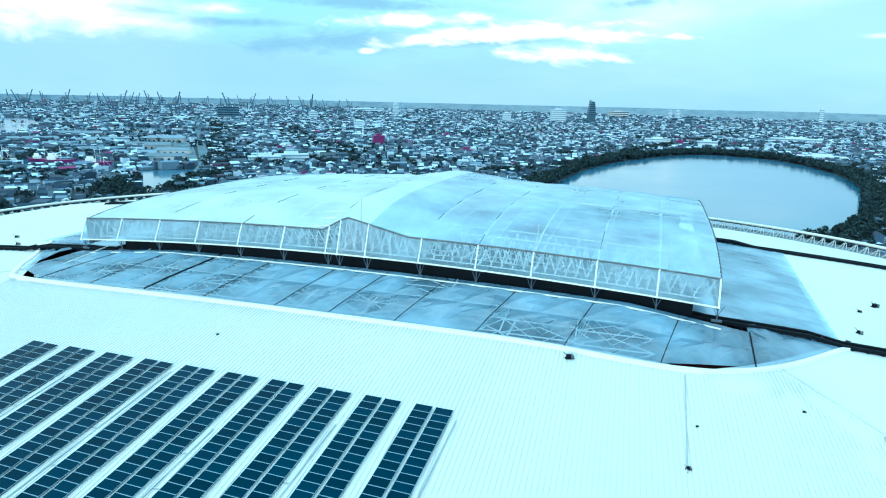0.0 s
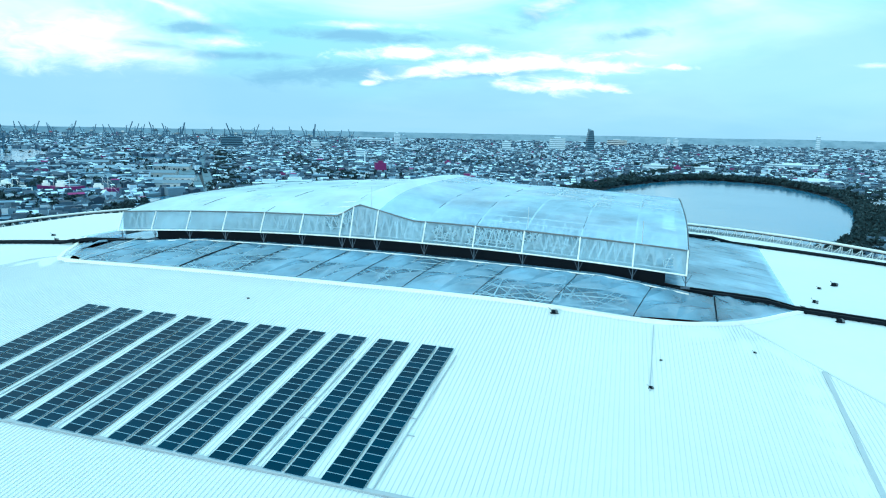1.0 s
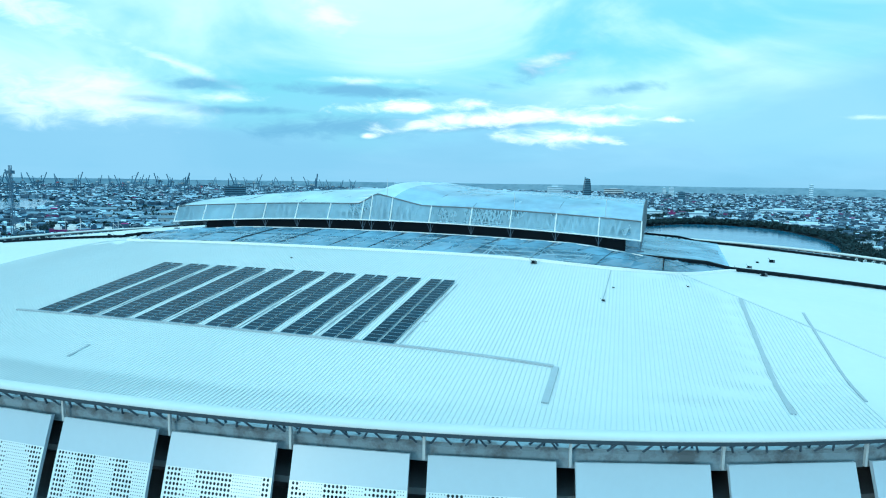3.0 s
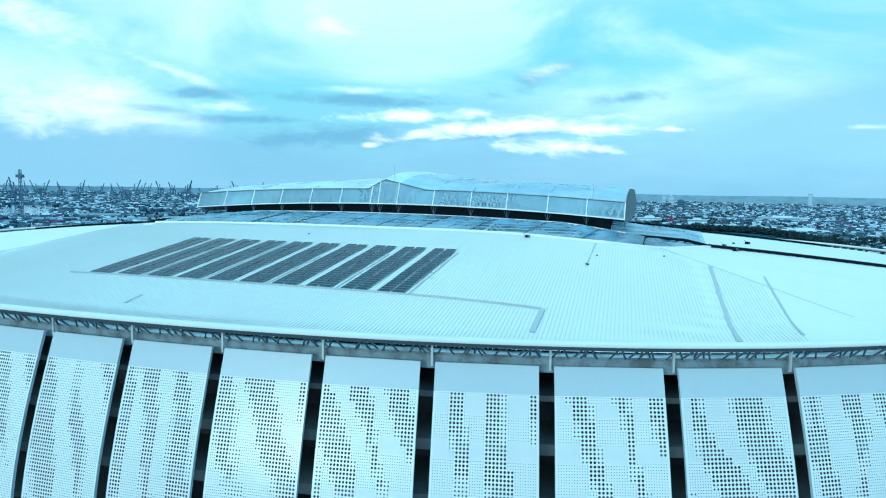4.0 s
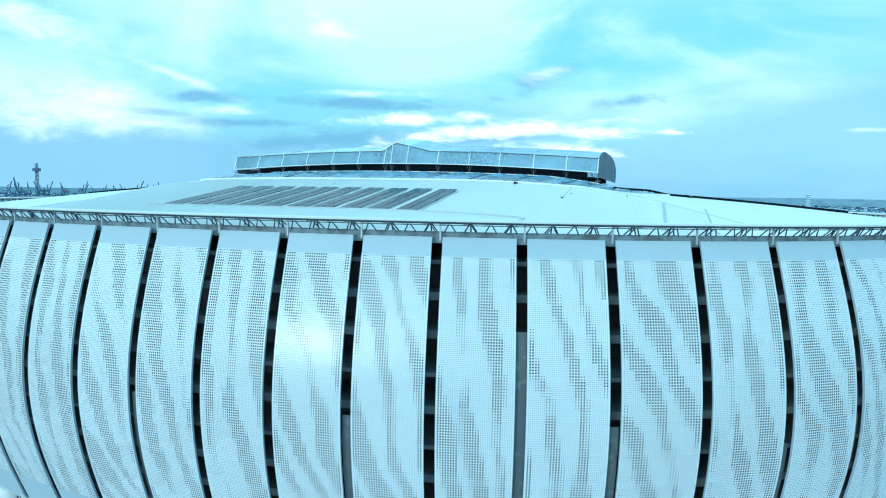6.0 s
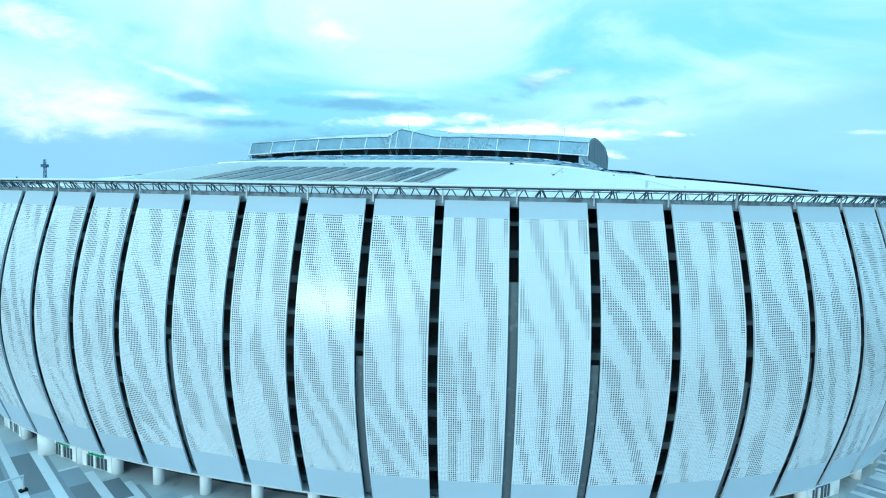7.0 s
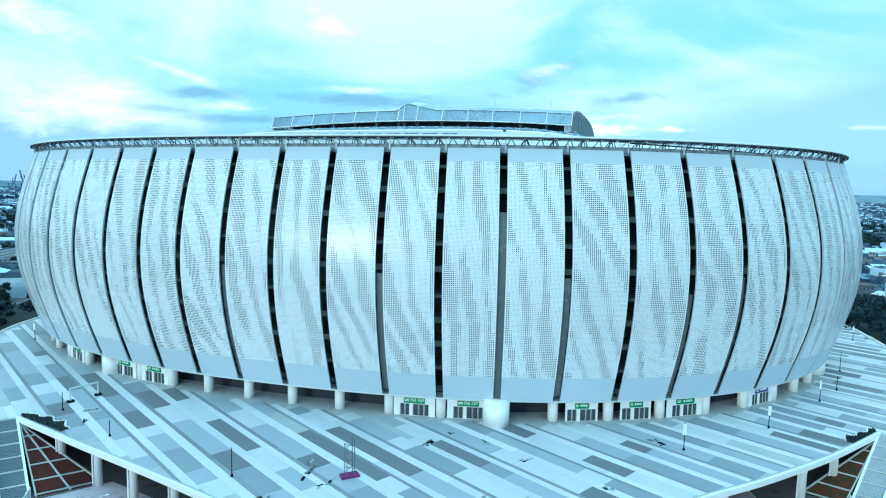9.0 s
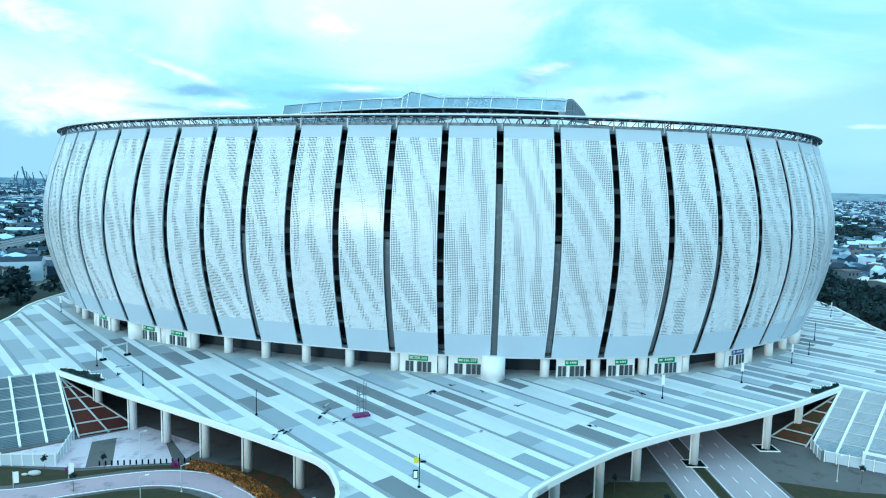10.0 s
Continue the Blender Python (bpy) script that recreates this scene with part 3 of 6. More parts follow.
# Pillars under the deck edge.
pil = Buf()
pil.lathe([(0.66, 0), (0.66, 6.2), (0.72, 6.3), (0.72, 6.65)], 18)
pipe = Buf()
pipe.bar((-0.85, -0.25, 0.0), (-0.85, -0.25, 6.6), 0.13, 8)
pipe_me = pipe.mesh("downpipe", M_WHITE)
pil_me = pil.mesh("deck_pillar", M_WHITE, True)
foot = Buf()
for x0, x1, y0, y1 in ((-1.9, 1.9, -1.5, -1.3), (-1.9, 1.9, 1.3, 1.5), (-1.9, -1.7, -1.3, 1.3), (1.7, 1.9, -1.3, 1.3)):
    foot.box((x0, y0, 0), (x1, y1, 0.2))
foot_me = foot.mesh("foot_kerb", M_WHITE)
footbed = Buf()
footbed.box((-1.7, -1.3, 0), (1.7, 1.3, 0.12))
footbed_me = footbed.mesh("foot_bed", M_BLACK)
for x, y in [(-71.5, -1.0), (-61.7, -6.8), (-52.8, -12.3), (-43.5, -18.2), (-34.7, -23.1), (-25.0, -28.2), (57.2, -9.8), (40.9, -17.0),
             (28.9, -23.2), (21.3, -29.3), (13.2, -36.0), (67.5, -2.0), (-60, 12), (-40, 2), (40, 2), (55, 6), (20, -6), (-20, -8)]:
    p = thing("deck_pillar", "round white concrete pillar carrying the deck", "pillar", (x, y, GROUND), group="deck pillars")
    shared("shaft", pil_me, p)
    if x > 35:
        shared("foot_kerb", foot_me, p)
        shared("foot_bed", footbed_me, p)
    shared("downpipe", pipe_me, p)

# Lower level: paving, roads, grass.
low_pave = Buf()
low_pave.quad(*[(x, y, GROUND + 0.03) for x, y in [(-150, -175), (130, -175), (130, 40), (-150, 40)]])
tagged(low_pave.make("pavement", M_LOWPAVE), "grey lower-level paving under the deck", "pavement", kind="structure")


def strip(name, line, width, mat, dz, label, category, kind="structure"):
    line = smooth_line(line, 1.5)
    a, b = offset_line(line, width / 2), offset_line(line, -width / 2)
    s = Buf()
    s.sheet([[(p[0], p[1], GROUND + dz), (q[0], q[1], GROUND + dz)] for p, q in zip(a, b)])
    return tagged(s.make(name, mat), label, category, kind=kind)


ROAD_L = [(-110, -36), (-85, -34.6), (-68, -33.5), (-60, -30.2), (-52, -27.2), (-46, -26.2), (-39, -27.6), (-33, -31.2), (-28.5, -37), (-26, -48), (-26, -168)]
strip("road", ROAD_L, 5.6, M_ROADPINK, 0.09, "pale pinkish grey curved access road", "road")
for dd, k0, k1 in ((-0.9, 8, 12), (0.9, 8, 12), (-0.9, 22, 25), (0.9, 24, 26)):
    strip("road_marking", offset_line(smooth_line(ROAD_L, 3), dd)[k0:k1], 0.2, M_WHITE, 0.12, "white painted lane dash", "road marking")
for d in (-2.5, 2.5):
    strip("road_marking", offset_line(smooth_line(ROAD_L, 3), d), 0.22, M_WHITE, 0.12, "white painted edge line", "road marking")
for x0, x1, wd in ((34.3, 39.9, 5.4), (42.0, 51.1, 9.2)):
    mid = (x0 + x1) / 2 + 0.2
    strip("road", [(mid + 1.0, 30), (mid + 0.2, 0), (mid, -20), (mid, -40), (mid, -168)], wd, M_ASPH, 0.08, "dark asphalt road running under the deck", "road")
    for dx in (-wd / 2 + 0.25, wd / 2 - 0.25):
        strip("road_marking", [(mid + dx + 0.4, 5), (mid + dx, -20), (mid + dx, -168)], 0.16, M_WHITE, 0.11, "white painted edge line", "road marking")
    lanes = (0,) if wd < 6 else (-1.4, 1.6)
    for dx in lanes:
        for k in range(9):
            y = -8 - k * 4.6
            strip("road_marking", [(mid + dx, y), (mid + dx, y - 2.0)], 0.16, M_WHITE, 0.11, "white painted lane dash", "road marking")


def patch(name, pts, mat, dz, label, category, kind="structure"):
    b = Buf()
    b.quad(*[(x, y, GROUND + dz) for x, y in pts])
    return tagged(b.make(name, mat), label, category, kind=kind)


patch("pavement", [(-69.5, -12.5), (-60, -5.5), (-45, -14), (-47, -20.5), (-62, -23.3), (-84, -22.8), (-104, -33), (-101, -36)], M_FORECOURT, 0.05, "pale pinkish paved forecourt at the stair foot", "pavement")
patch("pavement", [(-66.0, -13.2), (-62.6, -11.2), (-57.6, -22.0), (-61.4, -23.2)], M_LOWPAVE, 0.07, "dark paved band across the forecourt", "pavement")
patch("pavement", [(-55.5, -8.5), (-53.8, -9.6), (-45.8, -20.2), (-48.2, -20.4)], M_LOWPAVE, 0.07, "dark paved band across the forecourt", "pavement")
patch("lawn", [(-110, -24), (-74, -23.5), (-62, -24.5), (-50, -21.8), (-40, -21.5), (-32, -24.5), (-28.5, -31), (-33, -27.8), (-39, -24.4), (-46, -22.8), (-54, -23.6), (-62, -27), (-70, -29.8), (-110, -32)], M_GRASS, 0.07, "rough dark green grass verge", "grass")
patch("lawn", [(-110, -172), (-29.5, -172), (-29.5, -46), (-32, -38), (-37, -33), (-41, -31), (-46, -29.5), (-52, -30.6), (-60, -34), (-70, -37.5), (-110, -40)], M_GRASS, 0.07, "rough dark green grass verge", "grass")
patch("lawn", [(11, -172), (33.5, -172), (33.5, -24), (24, -24.5), (14, -35)], M_GRASS, 0.07, "patchy green and bare lawn", "grass")
patch("lawn", [(40.4, -172), (41.8, -172), (42.0, -16), (40.2, -16)], M_GRASS, 0.07, "narrow grass median between the roads", "grass")
patch("lawn", [(52, -172), (100, -172), (100, -30), (62, -26), (52, -23)], M_GRASS, 0.07, "patchy green and bare lawn", "grass")


patch("lawn", [(-139, -20), (-215, -30), (-232, 120), (-225, 260), (-150, 230), (-128, 40)], M_SCRUB, 0.05, "dark rough grass beside the deck", "grass")
patch("lawn", [(124, -20), (128, 40), (140, 110), (150, 230), (215, 260), (215, -30)], M_SCRUB, 0.05, "dark rough grass beside the deck", "grass")


patch("pavement", [(-44, -20.6), (-36, -21.5), (-28, -25.5), (-22.5, -33), (-21.5, -43), (-24.0, -43), (-26.2, -38), (-30.2, -32), (-35, -28.0), (-40, -25.0), (-45, -23.6)], M_SOIL_BROWN, 0.085, "bare reddish brown soil under the deck edge", "soil")


# Stairs at both sides of the deck: treads as a stepped ramp with pale dividing lines.
def stairs(top_a, top_b, bot_a, bot_b, label, mat):
    ta, tb, ba, bb = (Vector((*p, 0)) for p in (top_a, top_b, bot_a, bot_b))
    st = thing("grand_stairs", label, "stairs")
    steps = 48
    b = Buf()
    for i in range(steps):
        k0, k1 = i / steps, (i + 1) / steps
        z = (GROUND) * (i + 1) / steps
        p = [ta.lerp(ba, k0), tb.lerp(bb, k0), tb.lerp(bb, k1), ta.lerp(ba, k1)]
        b.add([(q.x, q.y, z) for q in p] + [(q.x, q.y, z + GROUND / steps) for q in p],
              [(0, 3, 2, 1), (4, 5, 6, 7), (0, 4, 7, 3), (1, 2, 6, 5), (2, 3, 7, 6)])
    b.make("treads", mat, st, "grey concrete treads")
    for k in range(0, 11):
        w = k / 10
        a, c = ta.lerp(tb, w), ba.lerp(bb, w)
        d = Buf()
        n2 = (tb - ta).normalized() * 0.2
        d.sweep([[(a.x - n2.x, a.y - n2.y, -0.3), (a.x - n2.x, a.y - n2.y, 0.25), (a.x + n2.x, a.y + n2.y, 0.25), (a.x + n2.x, a.y + n2.y, -0.3)],
                 [(c.x - n2.x, c.y - n2.y, GROUND - 0.1), (c.x - n2.x, c.y - n2.y, GROUND + 0.3), (c.x + n2.x, c.y + n2.y, GROUND + 0.3), (c.x + n2.x, c.y + n2.y, GROUND - 0.1)]])
        d.make("string_wall", M_WHITE, st, "white stair string")
    for k in range(1, 6):
        w = k / 6
        a, c = ta.lerp(ba, w), tb.lerp(bb, w)
        n2 = (ba - ta).normalized() * 0.22
        z = GROUND * w
        d = Buf()
        d.sweep([[(q.x - n2.x, q.y - n2.y, z - 0.1), (q.x - n2.x, q.y - n2.y, z + 0.06), (q.x + n2.x, q.y + n2.y, z + 0.06), (q.x + n2.x, q.y + n2.y, z - 0.1)] for q in (a, c)])
        d.make("landing", M_CONC, st, "pale landing strip")


stairs((-83.0, 4.1), (-117, -17), (-70.2, -11.9), (-104, -33), "wide grey stairs with white dividing strings on the deck's flank", M_TREAD)
stairs((79.9, 4.5), (113, -18), (65.8, -9.4), (98, -33), "wide pale grey stairs with white dividing strings on the deck's flank", M_SLAB)


def planter(top, bot_a, bot_b, label, mat=M_SOIL, cols=(0.02, 0.5, 0.98)):
    t, a, c = Vector((*top, -0.9)), Vector((*bot_a, GROUND)), Vector((*bot_b, GROUND))
    pl = thing("planted_bank", label, "planter")
    b = Buf()
    b.add([t, a, c, (t.x, t.y, GROUND)], [(0, 1, 2), (0, 3, 1), (0, 2, 3)])
    b.make("soil", mat, pl, "bare red soil" if mat == M_SOIL else "brown grassy soil")
    up = (a - t).cross(c - t).normalized()
    if up.z < 0:
        up = -up
    for k in (0.2, 0.4, 0.6, 0.8, 0.97):
        p, q = t.lerp(a, k) + up * 0.08, t.lerp(c, k) + up * 0.08
        d = Buf()
        d.bar(p, q, 0.15)
        d.make("kerb", M_CONC, pl, "pale concrete kerb")
    for w in cols:
        e = a.lerp(c, w)
        d = Buf()
        d.bar(t + up * 0.1, e + up * 0.1, 0.16)
        d.make("kerb", M_CONC, pl, "pale concrete kerb")


planter((-82.0, 3.4), (-69.6, -11.5), (-61.2, -5.9), "sloping red soil bank gridded by pale kerbs")
planter((79.0, 3.6), (65.2, -9.0), (60.2, -4.6), "sloping brown soil bank gridded by pale kerbs", M_SOIL_BROWN, (0.02, 0.98))


# ---- stadium ----
stadium = thing("stadium", "huge oval stadium with perforated pale metal facade panels", "stadium")

# Inner shell behind the facade: wall and concourse slabs that show in the gaps, their shade put into dark colours.
SEG = NPAN * 3
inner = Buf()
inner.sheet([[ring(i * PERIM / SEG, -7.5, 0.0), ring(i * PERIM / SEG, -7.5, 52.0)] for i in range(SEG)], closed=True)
inner.make("inner_wall", M_DARK, stadium, "concrete wall behind the panels, coloured near-black for shade")
for z in (5.4, 10.2, 15.0, 19.8, 24.6, 29.4, 34.2, 39.0, 43.8, 48.4):
    b = Buf()
    rows = []
    for i in range(SEG):
        s = i * PERIM / SEG
        o = bulge(z) - 2.2
        rows.append([ring(s, -7.4, z), ring(s, o, z), ring(s, o, z + 0.55 + (0.5 if int(z) % 2 else 0.0)), ring(s, -7.4, z + 0.5)])
    b.sweep(rows, closed=True)
    b.make("concourse_slab", M_CONCOURSE, stadium, "grey concourse floor slab, darkened for the shade in the gaps")
# Bottom soffit rim.
b = Buf()
b.sweep([[ring(s, bulge(FAC_BOT) - 0.9, FAC_BOT - 0.12), ring(s, bulge(FAC_BOT) + 0.12, FAC_BOT - 0.12), ring(s, bulge(FAC_BOT) + 0.12, FAC_BOT + 0.16),
          ring(s, bulge(FAC_BOT) - 0.9, FAC_BOT + 0.16)] for s in np.arange(SEG) * PERIM / SEG], closed=True)
b.make("bottom_rim", M_STEEL, stadium, "pale steel rim under the facade panels")

# Facade panels: thin sheets, plain at top and bottom, pierced between. A square field of the sheet holds
# either 2 x 2 large round holes or 3 x 3 small ones; the large ones form wavering stripes.
HALF_GAP = 0.70
ACROSS, TALL = 14, 57
ZP0, ZP1 = 9.7, 49.6
OCT = [(math.cos(math.pi * (i + 0.5) / 4), math.sin(math.pi * (i + 0.5) / 4)) for i in range(8)]


def zprofile(z0, z1, k):
    return [z0 + (z1 - z0) * i / k for i in range(k + 1)]


def panel_point(s0, s1, x, z, inset=0.0):
    """Point on a panel between the arc lengths s0 and s1; the panel is a flat strip across, curved in height."""
    a, c = ring(s0, bulge(z) - inset, z), ring(s1, bulge(z) - inset, z)
    return (a[0] + (c[0] - a[0]) * x, a[1] + (c[1] - a[1]) * x, z)


def field_mesh(n, size, round_):
    """A unit field with n x n holes of the given share of their cell, as 2D points and faces."""
    pts, fs = [], []
    for i in range(n):
        for j in range(n):
            cx_, cy_ = (i + 0.5) / n, (j + 0.5) / n
            h, k = 0.5 / n, len(pts)
            pts += [(cx_ + h, cy_ + h), (cx_ - h, cy_ + h), (cx_ - h, cy_ - h), (cx_ + h, cy_ - h)]
            if round_:
                pts += [(cx_ + h * size * c, cy_ + h * size * d) for c, d in OCT]
                for m in range(4):
                    a, b = k + m, k + (m + 1) % 4
                    o, p, q = k + 4 + 2 * m, k + 4 + (2 * m + 1) % 8, k + 4 + (2 * m + 2) % 8
                    fs += [(a, b, p, o), (b, q, p)]
            else:
                pts += [(cx_ + h * size * c, cy_ + h * size * d) for c, d in ((1, 1), (-1, 1), (-1, -1), (1, -1))]
                fs += [(k + m, k + (m + 1) % 4, k + 4 + (m + 1) % 4, k + 4 + m) for m in range(4)]
    return np.array(pts), fs


FIELDS = field_mesh(3, 0.30, False), field_mesh(2, 0.50, True), field_mesh(2, 0.68, True)


def stripe(k, x, z):
    """2 where the large holes run, 1 along the rims of their stripes, else 0; x in metres across the panel."""
    xx = x + 7.3 * k
    way = x + (0.22 + 0.12 * math.sin(k * 1.9)) * z + 3.1 * math.sin(k * 2.4) + 2.4 * noise.noise((xx * 0.07, z * 0.060, 4.0 + k)) + 0.7 * noise.noise((xx * 0.3, z * 0.16, 9.0))
    q = math.sin(2 * math.pi * way / 4.0) + 1.7 * noise.noise((xx * 0.22 + z * 0.06, z * 0.085, 7.7 + 3 * k))
    q -= 0.1 if z > 14 else 0.3
    return 2 if q > 0.28 else 1 if q > -0.12 else 0


def facade_panel(k, pierced):
    s0, s1 = gap_s(k) + HALF_GAP, gap_s(k + 1) - HALF_GAP
    if s1 < s0:
        s1 += PERIM
    pan = Buf()
    for z0, z1, n in ((FAC_BOT, ZP0, 6), (ZP1, FAC_TOP, 3)):
        pan.sheet([[panel_point(s0, s1, 0, z), panel_point(s0, s1, 1, z)] for z in zprofile(z0, z1, n)])
    zs = zprofile(FAC_BOT, FAC_TOP, 24)
    for x in (0, 1):
        pan.sheet([[panel_point(s0, s1, x, z), panel_point(s0, s1, x, z, 0.34)] for z in zs])
    pan.quad(panel_point(s0, s1, 0, FAC_TOP), panel_point(s0, s1, 1, FAC_TOP), panel_point(s0, s1, 1, FAC_TOP, 0.15), panel_point(s0, s1, 0, FAC_TOP, 0.15))
    body = pan.make("facade_panel", M_BAND, stadium, "pale aluminium facade panel with plain top and bottom bands")
    sh = Buf()
    if not pierced:
        sh.sheet([[panel_point(s0, s1, 0, z), panel_point(s0, s1, 1, z)] for z in zprofile(ZP0, ZP1, 20)])
        sh.make("perforated_sheet", M_PANEL, body, "sheet pierced by small round holes")
        return
    zs = np.linspace(ZP0, ZP1, TALL + 1)
    A = np.array([ring(s0, bulge(z), z) for z in zs])
    B = np.array([ring(s1, bulge(z), z) for z in zs])
    margin = 0.018
    wide = float(np.linalg.norm(B[0] - A[0]))
    for e0, e1 in ((0.0, margin), (1 - margin, 1.0)):
        sh.sheet([[tuple(a + (b - a) * e0), tuple(a + (b - a) * e1)] for a, b in zip(A, B)])
    at, faces, count = [], [], 0
    for i in range(TALL):
        for j in range(ACROSS):
            pts, fs = FIELDS[stripe(k, (j + 0.5) / ACROSS * wide, (zs[i] + zs[i + 1]) / 2)]
            x = margin + (1 - 2 * margin) * (j + pts[:, :1]) / ACROSS
            w = pts[:, 1:]
            lo, hi = A[i] + (B[i] - A[i]) * x, A[i + 1] + (B[i + 1] - A[i + 1]) * x
            at.append(lo + (hi - lo) * w)
            faces += [tuple(c + count for c in f) for f in fs]
            count += len(pts)
    sh.add(np.concatenate(at).tolist(), faces)
    sh.make("perforated_sheet", M_PANEL, body, "sheet pierced by small and large round holes in tiger stripes")


for k in range(NPAN):
    kk = k if k < NPAN / 2 else k - NPAN
    facade_panel(kk, -13 <= kk <= 8)

# Smooth grey infill in some gaps, and slender posts at the top of each gap.
for k in (0, -9, 9):
    b = Buf()
    b.sheet([[ring(gap_s(k) - 0.9, bulge(z) - 0.75, z), ring(gap_s(k) + 0.9, bulge(z) - 0.75, z)] for z in zprofile(FAC_BOT, 40.5, 16)])
    b.make("gap_infill", M_GREY, stadium, "smooth grey infill strip between two panels", True)
for k in (1, 3, -5, 4, -2):
    b = Buf()
    b.sheet([[ring(gap_s(k) - 0.7, bulge(z) - 0.85, z), ring(gap_s(k) + 0.7, bulge(z) - 0.85, z)] for z in zprofile(FAC_BOT + 1, 26 + 3 * (k % 3), 12)])
    b.make("gap_infill", M_GREY, stadium, "smooth grey infill strip between two panels", True)

post = Buf()
post.box((-0.10, -0.1, 51.6), (0.10, 0.14, 53.9))
post_me = post.mesh("eaves_post", M_STEEL)
for k in range(NPAN):
    shared("eaves_post", post_me, stadium, pose(*ring(gap_s(k) + 0.35, -0.25), 0, 0, heading(gap_s(k))))

# Eaves: gutter, truss and lid.
step = PERIM / (NPAN * 4)
b = Buf()
b.sweep([[ring(s, -4.9, 50.9), ring(s, -0.9, 51.2), ring(s, -0.75, 52.5), ring(s, -0.95, 52.68), ring(s, -1.2, 52.2), ring(s, -4.9, 52.15)] for s in np.arange(NPAN * 4) * step], closed=True)
b.make("eaves_gutter", M_GUTTER, stadium, "weathered grey gutter ring above the panels")
b = Buf()
b.sweep([[ring(s, -0.75, 53.86), ring(s, 0.45, 53.84), ring(s, 0.60, 53.98), ring(s, 0.52, 54.30), ring(s, 0.25, 54.42), ring(s, -0.6, 54.40), ring(s, -0.8, 54.2)] for s in np.arange(NPAN * 4) * step], closed=True)
b.make("eaves_lid", M_ROOF, stadium, "white metal lid ring along the roof edge", True)
# Outer face of the lid as its own strip, coloured as in shade.
b = Buf()
b.sweep([[ring(s, 0.50, 53.80), ring(s, 0.66, 53.80), ring(s, 0.66, 54.06), ring(s, 0.50, 54.08)] for s in np.arange(NPAN * 4) * step], closed=True)
b.make("eaves_fascia", M_LID, stadium, "metal fascia along the lid's outer face, shade put into its dark tone")
# Black ring added to paint the shade under the lid.
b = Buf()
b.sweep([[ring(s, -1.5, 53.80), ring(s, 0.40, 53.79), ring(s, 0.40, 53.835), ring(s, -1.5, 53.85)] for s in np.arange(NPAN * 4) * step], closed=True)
b.make("eaves_soffit", M_BLACK, stadium, "soffit board under the lid, its shade put into the black")
for off, z, rad, mat, lab in ((-1.0, 52.70, 0.06, M_GUTTER, "weathered lower chord of the eaves truss"), (-0.2, 53.6, 0.08, M_TRUSS, "dark upper chord of the eaves truss")):
    b = Buf()
    for i in range(NPAN * 4):
        b.bar(ring(i * step, off, z), ring((i + 1) * step, off, z), rad)
    b.make("truss_chord", mat, stadium, lab)
web = Buf()
hs = PITCH / 8
web.bar((-hs * 0.58, 0.95, 52.6), (-0.13, 0.1, 53.7), 0.085, 6)
web.bar((hs * 0.58, 0.95, 52.6), (0.13, 0.1, 53.7), 0.085, 6)
web_in = Buf()
web_in.bar((hs * 0.9, 2.9, 52.0), (0.1, 1.2, 53.8), 0.10, 5)
web_in.bar((-hs * 0.9, 2.9, 52.0), (-0.1, 1.2, 53.8), 0.10, 5)
web_in.bar((0, 2.7, 52.0), (0, 1.5, 53.8), 0.11, 5)
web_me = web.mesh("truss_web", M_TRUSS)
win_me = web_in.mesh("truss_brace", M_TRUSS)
NEAR = {i for i in range(NPAN * 4) if ((i / 4 + NPAN / 2) % NPAN - NPAN / 2) > -15 and ((i / 4 + NPAN / 2) % NPAN - NPAN / 2) < 13}
rest_in = Buf()
for i in range(NPAN * 4):
    s = gap_s(0) + (i + 0.5) * step
    m = pose(*ring(s, 0), 0, 0, heading(s))
    if i in NEAR:
        shared("truss_web", web_me, stadium, m)
        if i % 2:
            shared("truss_brace", win_me, stadium, m)
    else:
        rest_in.add([m @ Vector(p) for p in web_in.v], web_in.f)
tagged(rest_in.make("eaves_lattice", M_STEEL, stadium, "pale steel truss webs along the far eaves"), kind="stuff")
# small lights under the lid
lt = Buf()
lt.box((-0.28, -0.12, 53.70), (0.28, 0.15, 53.80))
lt_me = lt.mesh("eaves_light", M_WHITE)
for k in range(-15, 13):
    for f in (0.25, 0.5, 0.75, 0.0):
        s = gap_s(k + f) + 0.9
        shared("eaves_light", lt_me, stadium, pose(*ring(s, 0.15), 0, 0, heading(s)))

# Roof sheet with an opening in the middle.
OPEN_V = 44.2
OPENING = [(67.3, -27.4), (55.4, -39.0), (49.5, -OPEN_V), (-41.5, -OPEN_V), (-46.0, -39.0), (-61.2, -19.8), (-63.2, -17.0), (-63.2, 17.0), (-61.2, 19.8), (-46.0, 39.0),
           (-41.5, OPEN_V), (49.5, OPEN_V), (55.4, 39.0), (67.3, 27.6), (72.2, 25.8)]
RING_N = 480


def opening(a):
    """Outline of the glazed middle of the roof, by angle, in u and v."""
    c, s = math.cos(a), math.sin(a)
    for (u0, v0), (u1, v1) in zip(OPENING, OPENING[1:] + OPENING[:1]):
        side0, side1 = c * v0 - s * u0, c * v1 - s * u1
        if side0 * side1 <= 0 and side0 != side1:
            k = side0 / (side0 - side1)
            u, v = u0 + (u1 - u0) * k, v0 + (v1 - v0) * k
            if u * c + v * s > 0:
                return u, v


edge = [ring(s, -4.4) for s in np.arange(720) * PERIM / 720]
edge = [((x - CX) * CT + (y - CY) * ST, (y - CY) * CT - (x - CX) * ST) for x, y, _ in edge]
edge = sorted((math.atan2(v, u) % (2 * math.pi), math.hypot(u, v)) for u, v in edge)
